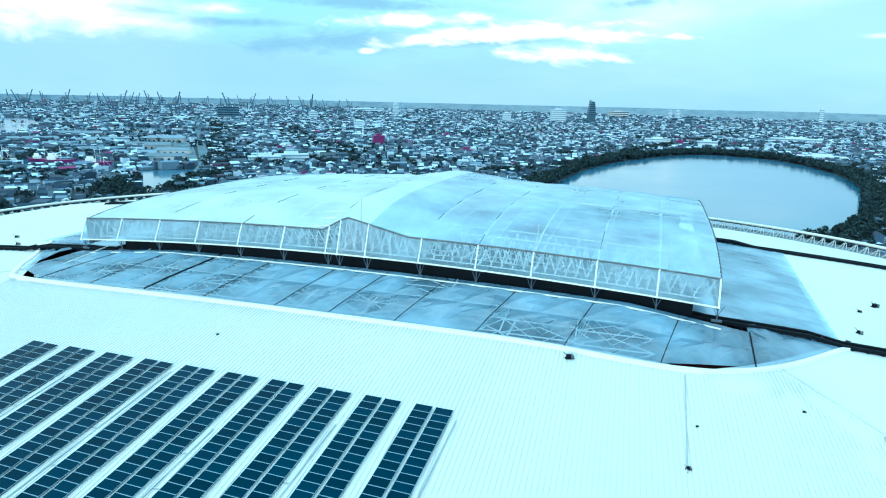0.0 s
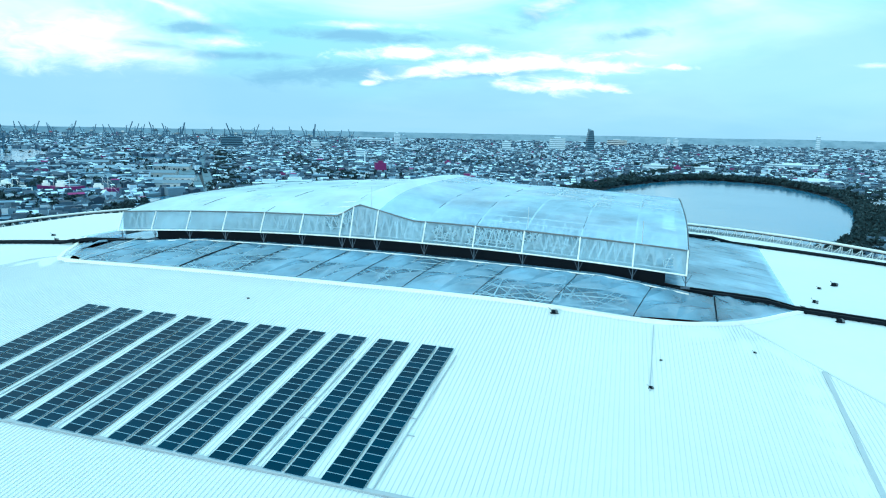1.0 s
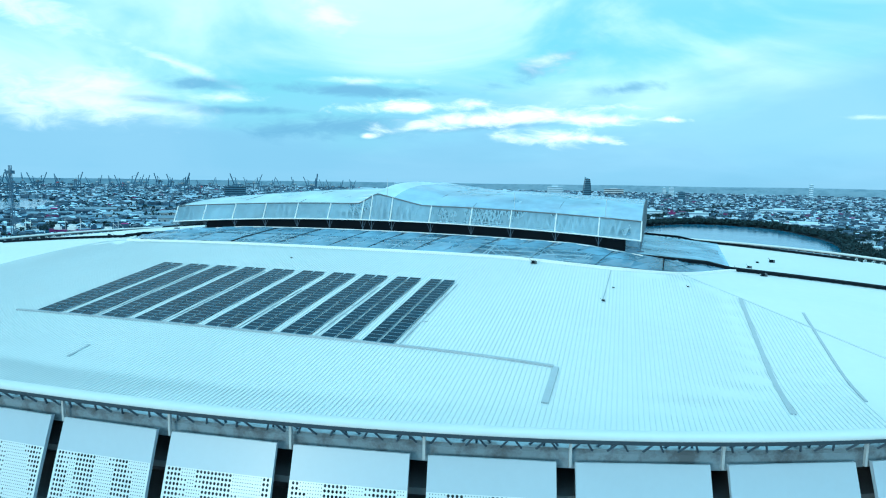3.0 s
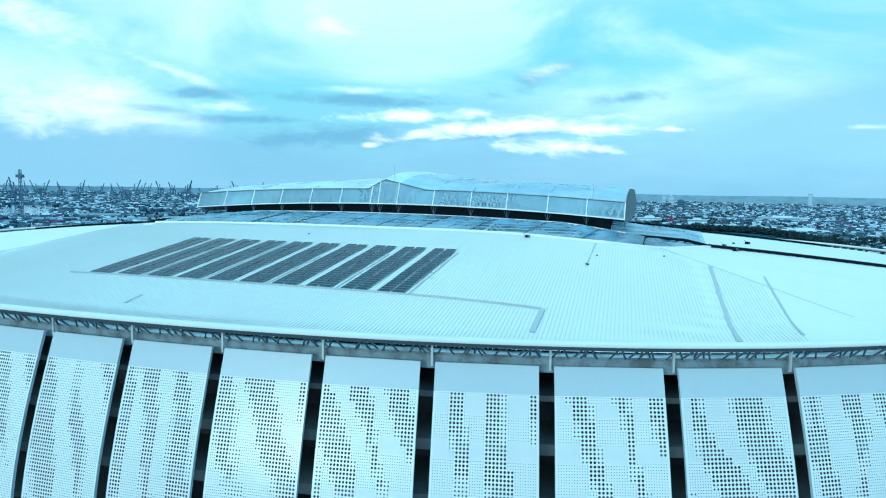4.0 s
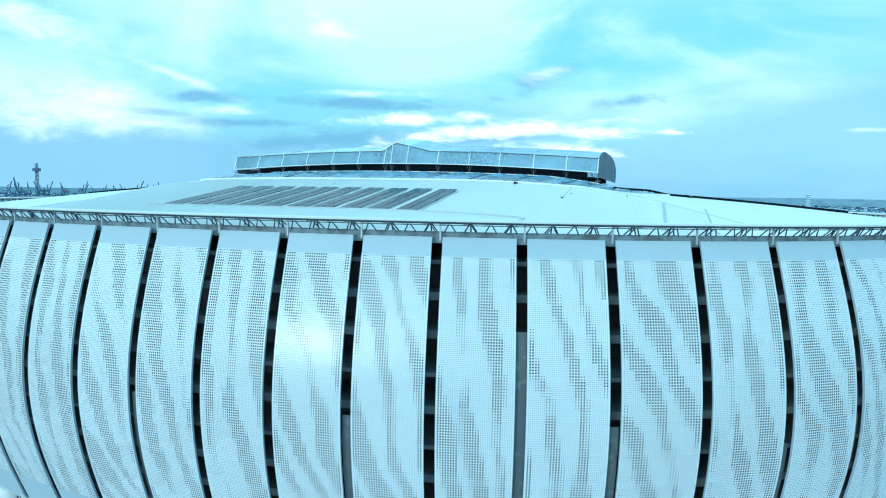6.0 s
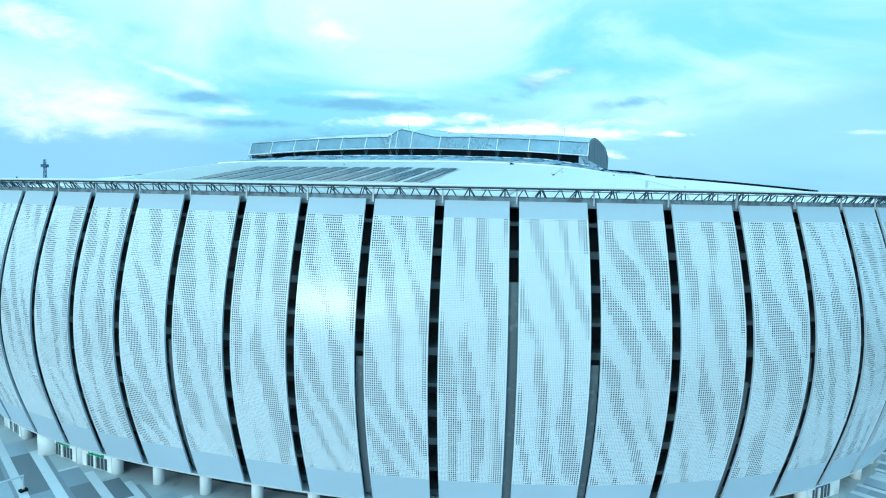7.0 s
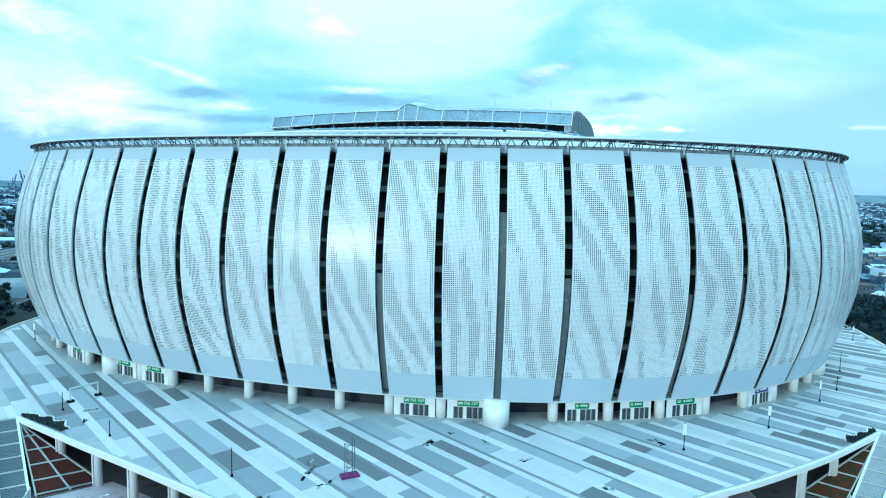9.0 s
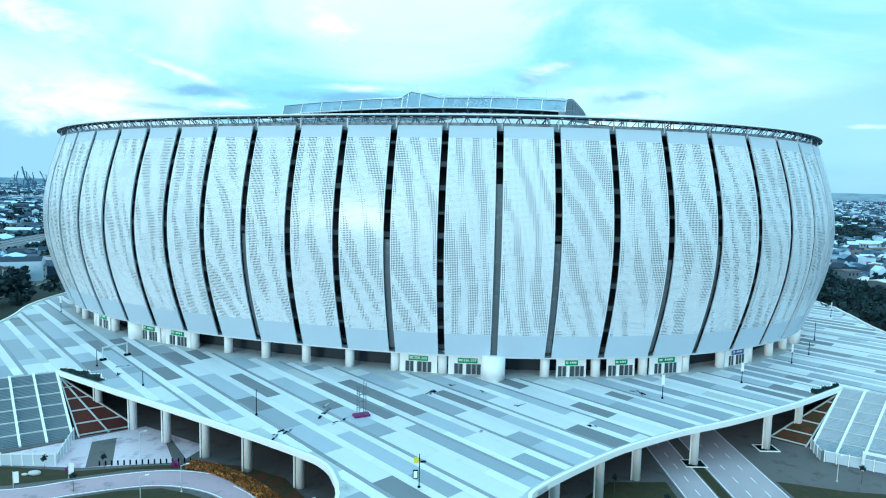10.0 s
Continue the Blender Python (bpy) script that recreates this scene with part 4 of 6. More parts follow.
edge_a, edge_r = [e[0] for e in edge], [e[1] for e in edge]
roof_rows = []
for i in range(RING_N):
    a = 2 * math.pi * i / RING_N
    c, s = math.cos(a), math.sin(a)
    r_out = float(np.interp(a, edge_a, edge_r, period=2 * math.pi))
    u0, v0 = opening(a)
    r_in = math.hypot(u0, v0)
    row = []
    for j in range(15):
        r = r_in + (r_out - r_in) * j / 14
        u, v = r * c, r * s
        row.append(W(u, v, roof_z(u, v)))
    roof_rows.append(row)
b = Buf()
b.sheet(roof_rows, closed=True)
b.make("roof", M_ROOF, stadium, "white profiled metal roof sheeting", True)

# Standing seams down the front slope and along the flanks.
b = Buf()
u = -78.0
while u < 72.0:
    vs = []
    vo = 1.0
    while vo < 110 and vo < np.interp(math.atan2(-vo, u) % (2 * math.pi), edge_a, edge_r, period=2 * math.pi) * abs(math.sin(math.atan2(-vo, u))):
        vo += 0.5
    vi = OPEN_V + 0.7
    if u > 44:
        vi = float(np.interp(u, (49.0, 55.4, 58.0), (45.6, 41.0, 38.8)))
        if u > 58:
            vi = 38.0 + (u - 58) * 1.18
    if u < -38:
        vi = float(np.interp(-u, (41.0, 46.0), (45.6, 40.8)))
        if u < -46:
            vi = 40.0 + (-46 - u) * 1.1
    if vo > vi + 3:
        rows = []
        for j in range(11):
            v = -(vi + (vo - vi) * j / 10)
            z = roof_z(u, v)
            rows.append([W(u - 0.045, v, z - 0.02), W(u - 0.03, v, z + 0.075), W(u + 0.03, v, z + 0.075), W(u + 0.045, v, z - 0.02)])
        b.sheet(rows)
    u += 0.46
tagged(b.make("standing_seams", M_SEAM, stadium, "fine parallel standing seams on the white roof"), kind="stuff")

# Hip flashings where the front slope meets the flanks.
for pts in ([(59, -38), (66, -47), (73, -55.5), (81, -65)], [(-46, -40), (-56, -50), (-68, -63), (-78, -74)]):
    b = Buf()
    pts = smooth_line(pts, 3)
    l, r = offset_line(pts, 0.14), offset_line(pts, -0.14)
    b.sweep([[W(*p, roof_z(*p) - 0.05), W(*p, roof_z(*p) + 0.10), W(*q, roof_z(*q) + 0.10), W(*q, roof_z(*q) - 0.05)] for p, q in zip(l, r)])
    b.make("hip_flashing", M_STEEL, stadium, "thin metal flashing along the roof fold")


def on_roof(name, line, width, height, mat, label, category):
    pts = smooth_line(line, 2.5)
    l, r = offset_line(pts, width / 2), offset_line(pts, -width / 2)
    b = Buf()
    b.sweep([[W(*p, roof_z(*c) - 0.06), W(*p, roof_z(*c) + height), W(*q, roof_z(*c) + height), W(*q, roof_z(*c) - 0.06)] for p, q, c in zip(l, r, pts)])
    return tagged(b.make(name, mat), label, category)


on_roof("cable_tray", [(-27.0, -81.4), (0, -81.4), (26, -81.4), (43.2, -81.4)], 0.45, 0.18, M_TRAY, "grey galvanised cable tray along the solar rows", "cable tray")
on_roof("cable_tray", [(43.4, -81.6), (43.2, -89.0)], 0.65, 0.18, M_TRAY, "grey galvanised cable tray running to the roof edge", "cable tray")
on_roof("cable_tray", [(-7.4, -89.0), (-7.2, -92.0)], 0.3, 0.16, M_TRAY, "short grey cable tray on the white roof", "cable tray")
on_roof("walkway", [(66.0, -47.5), (64.6, -83.0)], 0.5, 0.12, M_TRAY, "narrow grey roof walkway running down the slope", "walkway")
on_roof("walkway", [(73.4, -50.3), (72.2, -77.1)], 0.28, 0.12, M_TRAY, "narrow grey roof walkway running down the slope", "walkway")
on_roof("lightning_cable", [(48.0, -45.8), (47.2, -60.5)], 0.10, 0.10, M_TRAY, "thin dark cable down the roof slope", "cable")

# Solar rows: ten pairs of columns.
cell = Buf()
cell.box((-0.815, -0.455, 0.0), (0.815, 0.455, 0.045))
cell_me = cell.mesh("solar_module", M_PV)
fr = Buf()
for x0, y0, x1, y1 in ((-0.835, -0.492, 0.835, -0.455), (-0.835, 0.455, 0.835, 0.492), (-0.835, -0.455, -0.815, 0.455), (0.815, -0.455, 0.835, 0.455)):
    fr.box((x0, y0, -0.01), (x1, y1, 0.05))
fr_me = fr.mesh("module_frame", M_PVFRAME)
SLOPE = math.degrees(math.atan(0.16))
for i in range(10):
    u0 = 26.5 - 1.9 - (9 - i) * 5.09
    zc = roof_z(u0, -70.2) + 0.16
    arr = thing("solar_array", "dark blue solar module row on the white roof", "solar panel", W(u0, -70.2, zc), TURN, group="solar rows")
    arr.matrix_basis = pose(*W(u0 - 0.05, -70.25, zc), 0, 0, TURN - 2.6) @ pose(0, 0, 0, SLOPE, 0, 0)
    for c in (-1.0, 1.0):
        for j in range(23):
            m = pose(c, -10.84 + j * 0.985, 0.02)
            mod = shared("solar_module", cell_me, arr, m)
            shared("module_frame", fr_me, mod)
    # Rails are black to draw the shadow lines beside the modules.
    for c in (-1.5, -0.5, 0.5, 1.5):
        rl = Buf()
        rl.box((c - 0.03, -10.9, -0.2), (c + 0.03, 10.9, -0.01))
        rl.make("mounting_rail", M_BLACK, arr, "mounting rail, black for the shadow at the module edges")

    if i % 2:
        lead = Buf()
        lead.bar((2.45, -11.3, -0.1), (2.45, 10.2 - 3.4 * (i % 3), -0.1), 0.07, 5)
        lead.bar((1.7, 2.0 - i * 0.4, -0.1), (2.45, 2.0 - i * 0.4, -0.1), 0.05, 5)
        lead.bar((2.45, -4.0, -0.1), (3.2, -4.0, -0.1), 0.05, 5)
        lead.make("cable_duct", M_TRAY, arr, "grey cable duct beside the modules")

# Glazed skirt round the opening: panes between dark joints over pale trusses.
skirt = thing("glass_skirt", "translucent blue glazed skirt round the sliding roof", "skylight")
VIN = 31.5
cuts = [-37.6, -28.5, -19.7, -10.5, -0.2, 7.2, 15.7, 25.5, 35.5, 45.6]
RISE = 2.3


def rise_at(u):
    """The panes' inner edge sinks towards both ends."""
    return 1 - 0.55 * min(1.0, max(0.0, (-26 - u) / 20, (u - 42) / 14))


def skirt_pane(front_a, front_b, back_a, back_b, mat=M_GLASS, rise=RISE, peak=1.1):
    """One pane between its outer edge and its inner edge, folded into four low pyramids."""
    b = Buf()
    rows = []
    for i in range(9):
        k = i / 8
        row = []
        for j in range(9):
            w = j / 8
            u = (front_a[0] * (1 - w) + front_b[0] * w) * (1 - k) + (back_a[0] * (1 - w) + back_b[0] * w) * k
            v = (front_a[1] * (1 - w) + front_b[1] * w) * (1 - k) + (back_a[1] * (1 - w) + back_b[1] * w) * k
            fold = peak * min(abs((2 * w) % 1.0 - (0 if (2 * w) % 1.0 < 0.5 else 1)), abs((2 * k) % 1.0 - (0 if (2 * k) % 1.0 < 0.5 else 1)))
            row.append(W(u, v, roof_z(u, v) + 0.22 + rise * rise_at(u) * k + fold))
        rows.append(row)
    b.sheet(rows)
    ob = b.make("pane", mat, skirt)
    return ob


def skirt_joint(a, c, r=0.09):
    b = Buf()
    pts = [(a[0] + (c[0] - a[0]) * t, a[1] + (c[1] - a[1]) * t, t) for t in (0, 0.25, 0.5, 0.75, 1)]
    for p, q in zip(pts, pts[1:]):
        b.bar(W(p[0], p[1], roof_z(p[0], p[1]) + 0.27 + RISE * rise_at(p[0]) * p[2]), W(q[0], q[1], roof_z(q[0], q[1]) + 0.27 + RISE * rise_at(q[0]) * q[2]), r, 5)
    b.make("joint", M_BLACK, skirt, "dark joint between panes")


# front and back runs
for sgn in (-1, 1):
    es = [-46.5] + cuts + [55.9]
    for a, c in zip(es, es[1:]):
        va = 44.9 if -42 < a < 50 else 39.8
        vc = 44.9 if -42 < c < 50 else 39.8
        sh_a, sh_c = (a + 3.2 * (1 if sgn < 0 else -1) * 0.9), (c + 3.2 * (1 if sgn < 0 else -1) * 0.9)
        sh_a, sh_c = max(-49.0, min(56.5, sh_a)), max(-49.0, min(56.5, sh_c))
        skirt_pane((a, sgn * va), (c, sgn * vc), (sh_a, sgn * VIN), (sh_c, sgn * VIN))
        if a > -40:
            skirt_joint((a, sgn * va), (sh_a, sgn * VIN), 0.13 if abs(a + 19.7) < 0.5 else 0.04)
    skirt_joint((55.9, sgn * 39.6), (56.5, sgn * VIN))
    skirt_pane((55.9, sgn * 39.6), (68.0, sgn * 28.2), (56.5, sgn * VIN), (57.0, sgn * 26.0), rise=1.2, peak=0.6)
    skirt_pane((-46.5, sgn * 39.6), (-62.0, sgn * 20.0), (-49, sgn * VIN), (-49.5, sgn * 20.0), rise=1.2, peak=1.2)
# side runs
for k in range(4):
    v0, v1 = -26.0 + k * 13, -26.0 + (k + 1) * 13
    skirt_pane((68 + 5 * (k / 4), v0), (68 + 5 * ((k + 1) / 4), v1), (50.0, v0), (50.0, v1), M_FILM, 1.4, 0.5)
    skirt_pane((-64.0, v0 * 0.8), (-64.0, v1 * 0.8), (-42.0, v0), (-42.0, v1), M_FILM, 1.4, 0.8)
# white outer gutter of the skirt
outline = [(68.4, -28.0), (56.0, -40.2), (47.0, -45.1), (30, -45.3), (0, -45.4), (-38.0, -45.3), (-46.9, -40.4), (-56, -29), (-62.6, -20.0)]
ol = smooth_line(outline, 2.0)
oo, oi = offset_line(ol, 0.3), offset_line(ol, -0.3)
b = Buf()
b.sweep([[W(*p, roof_z(*c) - 0.1), W(*p, roof_z(*c) + 0.32), W(*q, roof_z(*c) + 0.32), W(*q, roof_z(*c) - 0.1)] for p, q, c in zip(oo, oi, ol)])
b.make("skirt_gutter", M_WHITE, skirt, "white gutter along the skirt's outer edge")
# trusses under the panes
for sgn in (-1, 1):
    for i, u in enumerate(np.arange(-40, 38, 8.5)):
        b = Buf()
        for j in range(4):
            v0, v1 = sgn * (43.5 - j * 3.4), sgn * (43.5 - (j + 1) * 3.4)
            z0, z1 = roof_z(u, v0), roof_z(u, v1)
            b.bar(W(u, v0, z0 + 0.0 + 0.5 * j), W(u, v1, z1 + 0.5 + 0.5 * j), 0.10)
            b.bar(W(u, v0, z0 - 2.2), W(u, v1, z1 - 2.2), 0.08)
            b.bar(W(u, v0, z0 - 2.2), W(u + 1.2, v1, z1 - 0.2), 0.06)
            b.bar(W(u, v0, z0 + 0.5 * j), W(u + 4.2, v0, z0 - 2.0), 0.075)
            b.bar(W(u, v0, z0 + 0.5 * j), W(u + 4.2, v1, z1 + 0.5 * j), 0.075)
            b.bar(W(u + 4.2, v1, z1 + 0.5 * j), W(u + 8.5, v0, z0 + 0.5 * j), 0.075)
            b.bar(W(u + 4.2, v0, z0 - 2.0), W(u + 8.5, v0, z0 + 0.5 * j), 0.075)
            b.bar(W(u, v0, z0 + 0.5 * j), W(u + 8.5, v0, z0 + 0.5 * j), 0.08)
        b.make("skirt_truss", M_WHITE, skirt, "white steel truss under the panes")

# Bowl below the opening, its dimness put into the seat colour.
b = Buf()
rows = []
for i in range(72):
    a = 2 * math.pi * i / 72
    row = []
    for r, z in ((0.40, 1.0), (0.55, 12.0), (0.72, 26.0), (0.90, 44.0), (0.93, 50.0)):
        row.append(W(OA * r * math.copysign(abs(math.cos(a)) ** 0.85, math.cos(a)), OB * r * math.copysign(abs(math.sin(a)) ** 0.85, math.sin(a)), z))
    rows.append(row)
b.sheet(rows, closed=True)
b.make("seating_bowl", M_SEAT, stadium, "rows of red seats inside the bowl, coloured dark for its dimness")
b = Buf()
b.quad(*[W(OA * 0.41 * math.cos(2 * math.pi * i / 48), OB * 0.41 * math.sin(2 * math.pi * i / 48), 1.0) for i in range(48)])
b.make("pitch", M_GRASS, stadium, "dim green pitch inside the bowl")

# ---- sliding roof ----
RU0, RU1, RV, RMID = -42.3, 52.6, 31.2, 4.4


def WS(u, v, z=0.0):
    """The sliding roof's own axes, sheared slightly so that its ends fit the camera's view."""
    return W(u + 0.05 * (v + RV), v, z)


slide = thing("sliding_roof", "arched translucent film sliding roof with white ribs", "retractable roof")


def rr_top(u, v):
    x = (u - RMID) / 48.0
    z = 67.85 - 1.75 * x * x
    z += 2.75 * (1 - 0.35 * min(1.0, max(0.0, (-6 - u) / 36))) * (1 - abs(v / RV) ** 3.6)
    g_ = max(0.0, 1 - abs(u - 3.4) / ((3.6 if u < 3.4 else 9.2) + 0.10 * (v + RV)))
    return z + 2.0 * g_ * (1 - 0.30 * min(1.0, (v + RV) / (1.4 * RV)))


def rr_bot(u):
    x = (u - RMID) / 48.0
    return 64.85 - 1.9 * x * x


def WW(u, sgn, k, out=0.0):
    """Point on the leaning front or back wall, from its foot (0) to its eaves (1)."""
    return WS(u, sgn * (RV + 1.4 * (1 - k) + out), rr_bot(u) * (1 - k) + rr_top(u, sgn * RV) * k)


bays = [RU0, -35.2, -28.0, -20.8, -13.5, -6.3, 0.8, 2.6, 6.8, 14.6, 22.5, 29.9, 38.0, 45.5, RU1]
for a, c in zip(bays, bays[1:]):
    if c - a < 0.8:
        continue
    b = Buf()
    rows = []
    for i in range(17):
        v = -RV + 2 * RV * i / 16
        row = []
        for j in range(7):
            u = a + (c - a) * j / 6
            w = (i % 4) / 4
            pillow = 0.16 * math.sin(math.pi * w) * math.sin(math.pi * j / 6)
            row.append(WS(u, v, rr_top(u, v) + pillow))
        rows.append(row)
    b.sheet(rows)
    # left bays take the film that has sky brightness in its colour
    b.make("canopy_film", M_FILM if a > 3 else M_FILM_LIT, slide, smooth=True)
    for sgn in (-1, 1):
        d = Buf()
        d.sheet([[WW(a + (c - a) * j / 4, sgn, 0), WW(a + (c - a) * j / 4, sgn, 1)] for j in range(5)])
        d.make("wall_film", M_WALLFILM, slide)
# joints over the canopy, ribs and lattice in the front wall
for i, u in enumerate(bays):
    b = Buf()
    pts = [(u, -RV + 2 * RV * k / 20) for k in range(21)]
    for k, (p, q) in enumerate(zip(pts, pts[1:])):
        if (k * 7 + i * 3) % 10 < 4 and i in (2, 4, 6, 9, 10, 12):
            b.bar(WS(*p, rr_top(*p) + 0.04), WS(*q, rr_top(*q) + 0.04), 0.028, 5)
    if b.v:
        b.make("film_joint", M_BLACK, slide, "dark joint between film pillows")
    for sgn in (-1, 1):
        d = Buf()
        d.bar(WW(u, sgn, -0.03, 0.08), WW(u, sgn, 1.03, 0.08), 0.12, 6)
        d.make("wall_post", M_WHITE, slide, "white steel post of the canopy wall")
for sgn in (-1, 1):
    top_, bot_ = Buf(), Buf()
    us = np.linspace(RU0, RU1, 96)
    for p, q in zip(us, us[1:]):
        top_.bar(WW(p, sgn, 1.02, 0.05), WW(q, sgn, 1.02, 0.05), 0.13, 5)
        bot_.bar(WW(p, sgn, 0, 0.05), WW(q, sgn, 0, 0.05), 0.12, 5)
    top_.make("eaves_tube", M_GREY, slide, "dark tube along the canopy edge")
    bot_.make("bottom_tube", M_WHITE, slide, "white tube along the canopy foot")
rng = random.Random(5)
for a, c in zip(bays, bays[1:]):
    b = Buf()
    for lay in range(3):
        v = -RV + 0.9 + lay * 2.6
        k = max(2, int((c - a) / 1.25))
        for j in range(k):
            p, q = a + (c - a) * j / k, a + (c - a) * (j + 1) / k
            z0, z1 = rr_bot(p) + 0.1, min(rr_top(p, v + 2.6), rr_top((p + q) / 2, v), rr_top(q, v + 2.6)) - 0.45
            jx, jz = rng.uniform(-0.35, 0.35), rng.uniform(-0.5, 0.0)
            b.bar(WS(p, v, z0), WS((p + q) / 2 + jx, v, z1 + jz), 0.11)
            b.bar(WS((p + q) / 2 + jx, v, z1 + jz), WS(q, v + 0.8, z0), 0.11)
            if rng.random() < 0.6:
                b.bar(WS(p, v, z0 + rng.uniform(0.5, 2.2)), WS(q, v + 0.4, z0 + rng.uniform(0.5, 2.2)), 0.08)
        b.bar(WS(a, v, rr_bot(a) + 0.1), WS(c, v, rr_bot(c) + 0.1), 0.1)
        b.bar(WS(a, v, rr_top(a, v) - 0.35), WS(c, v, rr_top(c, v) - 0.35), 0.1)
    b.make("lattice", M_WHITE, slide, "white lattice girder behind the film")
# arched girders across
for u in bays:
    b = Buf()
    for i in range(16):
        v0, v1 = -RV + 2 * RV * i / 16, -RV + 2 * RV * (i + 1) / 16
        b.bar(WS(u, v0, rr_top(u, v0) - 0.3), WS(u, v1, rr_top(u, v1) - 0.3), 0.16)
        b.bar(WS(u, v0, rr_bot(u) + 0.3 + 2.6 * (1 - (v0 / RV) ** 2)), WS(u, v1, rr_bot(u) + 0.3 + 2.6 * (1 - (v1 / RV) ** 2)), 0.14)
        b.bar(WS(u, v0, rr_top(u, v0) - 0.3), WS(u, v1, rr_bot(u) + 0.3 + 2.6 * (1 - (v1 / RV) ** 2)), 0.1)
    b.make("arch_girder", M_WHITE, slide, "white arched girder under the film")
for v in np.linspace(-22, 22, 9):
    b = Buf()
    for p, q in zip(us, us[1:]):
        b.bar(WS(p, v, rr_top(p, v) - 0.28), WS(q, v, rr_top(q, v) - 0.28), 0.065)
    b.make("purlin", M_WHITE, slide, "white purlin under the film")
# closed ends
for u in (RU0, RU1):
    b = Buf()
    vs = np.linspace(-RV, RV, 121)
    b.sheet([[WS(u + 0.18 * (i % 2), v, rr_bot(u) - 1.0), WS(u + 0.18 * (i % 2), v, rr_top(u, v) + 0.1)] for i, v in enumerate(vs)])
    b.make("end_wall", M_ENDWALL, slide, "pleated grey metal end wall")
    for v in np.linspace(-RV, RV, 10):
        d = Buf()
        d.bar(WS(u + math.copysign(0.1, u), v, rr_bot(u) - 0.1), WS(u + math.copysign(0.1, u), v, rr_top(u, v) + 0.05), 0.12, 6)
        d.make("end_post", M_GREY, slide, "dark steel post at the canopy's end")
# bogies and rails
for sgn in (-1, 1):
    for u in bays:
        b = Buf()
        zr = roof_z(u, 30) + 2.1
        v = sgn * (RV + 0.7)
        b.bar(W(u, v, rr_bot(u)), W(u, v, zr), 0.09)
        b.bar(W(u - 0.7, v, rr_bot(u)), W(u, v, zr + 0.5), 0.045)
        b.bar(W(u + 0.7, v, rr_bot(u)), W(u, v, zr + 0.5), 0.045)
        b.bar(W(u - 0.6, v, zr), W(u + 0.6, v, zr), 0.18)
        b.make("bogie", M_TRUSS, slide, "white wheeled bogie on the rail")
    # Added black box: stands for the dark gap between canopy foot and skirt.
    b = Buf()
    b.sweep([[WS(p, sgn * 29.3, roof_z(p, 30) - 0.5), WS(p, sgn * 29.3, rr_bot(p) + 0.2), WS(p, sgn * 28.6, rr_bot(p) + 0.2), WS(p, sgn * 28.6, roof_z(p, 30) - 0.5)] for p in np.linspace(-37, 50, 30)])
    b.make("carriage_beam", M_BLACK, slide, "black box standing for the shaded gap under the canopy foot")
    rail = thing("rail_track", "dark twin rail track for the sliding roof", "rail track")
    for dv in (-0.7, 0.7):
        b = Buf()
        v = sgn * (27.4 + dv)
        rows = []
        for p in np.arange(-96, 105, 4.0):
            z = roof_z(p, v) + (0.9 if -60 < p < 66 else 0.3)
            rows.append([W(p, v - 0.2, z - 0.25), W(p, v - 0.2, z + 0.2), W(p, v + 0.2, z + 0.2), W(p, v + 0.2, z - 0.25)])
        b.sweep(rows)
        b.make("rail", M_BLACK, rail, "black steel rail")
    b = Buf()
    for p in np.arange(-96, 106, 1.6):
        b.box((-0.15, -1.0, -0.5), (0.15, 1.0, 0.1), pose(*W(p, sgn * 27.4, roof_z(p, 27.4) + (0.7 if -60 < p < 66 else 0.15)), 0, 0, TURN))
    tagged(b.make("rail_bed", M_BLACK, rail, "dark sleepers between the rails"), kind="stuff")
    b = Buf()
    rows = []
    for p in np.arange(-40, 54, 3.0):
        z = roof_z(p, 30) + 2.35 * rise_at(p) + 0.25
        rows.append([W(p, sgn * 33.3 - 0.08, z - 0.08), W(p, sgn * 33.3 - 0.08, z + 0.08), W(p, sgn * 33.3 + 0.08, z + 0.08), W(p, sgn * 33.3 + 0.08, z - 0.08)])
    b.sweep(rows)
    b.make("guard_tube", M_WHITE, rail, "white guard tube beside the rail")

# Small things on the roof.
mast = Buf()
mast.bar((0, 0, 0), (0, 0, 3.2), 0.05, 6)
for u, v in ((RMID + 1.0, -RV + 0.6), (30.2, -RV + 1), (46.5, -RV + 0.5)):
    mst = thing("lightning_rod", "thin grey lightning rod on the canopy", "lightning rod", W(u, v, rr_top(u, v)))
    mast.make("mast", M_STEEL, mst)


def winch(u, v, turn=0.0, s=1.0):
    t = thing("winch", "small dark maintenance winch standing on white roof sheeting", "machine", W(u, v, roof_z(u, v)), TURN + turn)
    b = Buf()
    b.box((-0.7 * s, -0.35 * s, 0.0), (0.7 * s, 0.35 * s, 0.15 * s))
    b.box((-0.5 * s, -0.3 * s, 0.15 * s), (0.1 * s, 0.3 * s, 0.65 * s))
    b.make("body", M_BLACK, t, "dark metal body")
    d = Buf()
    d.bar((0.4 * s, -0.4 * s, 0.4 * s), (0.4 * s, 0.4 * s, 0.4 * s), 0.25 * s, 10)
    d.make("drum", M_GREY, t, "grey cable drum")
    e = Buf()
    e.bar((-0.5 * s, 0, 0.6 * s), (-1.1 * s, 0.1, 1.1 * s), 0.05 * s, 6)
    e.make("handle", M_BLACK, t)


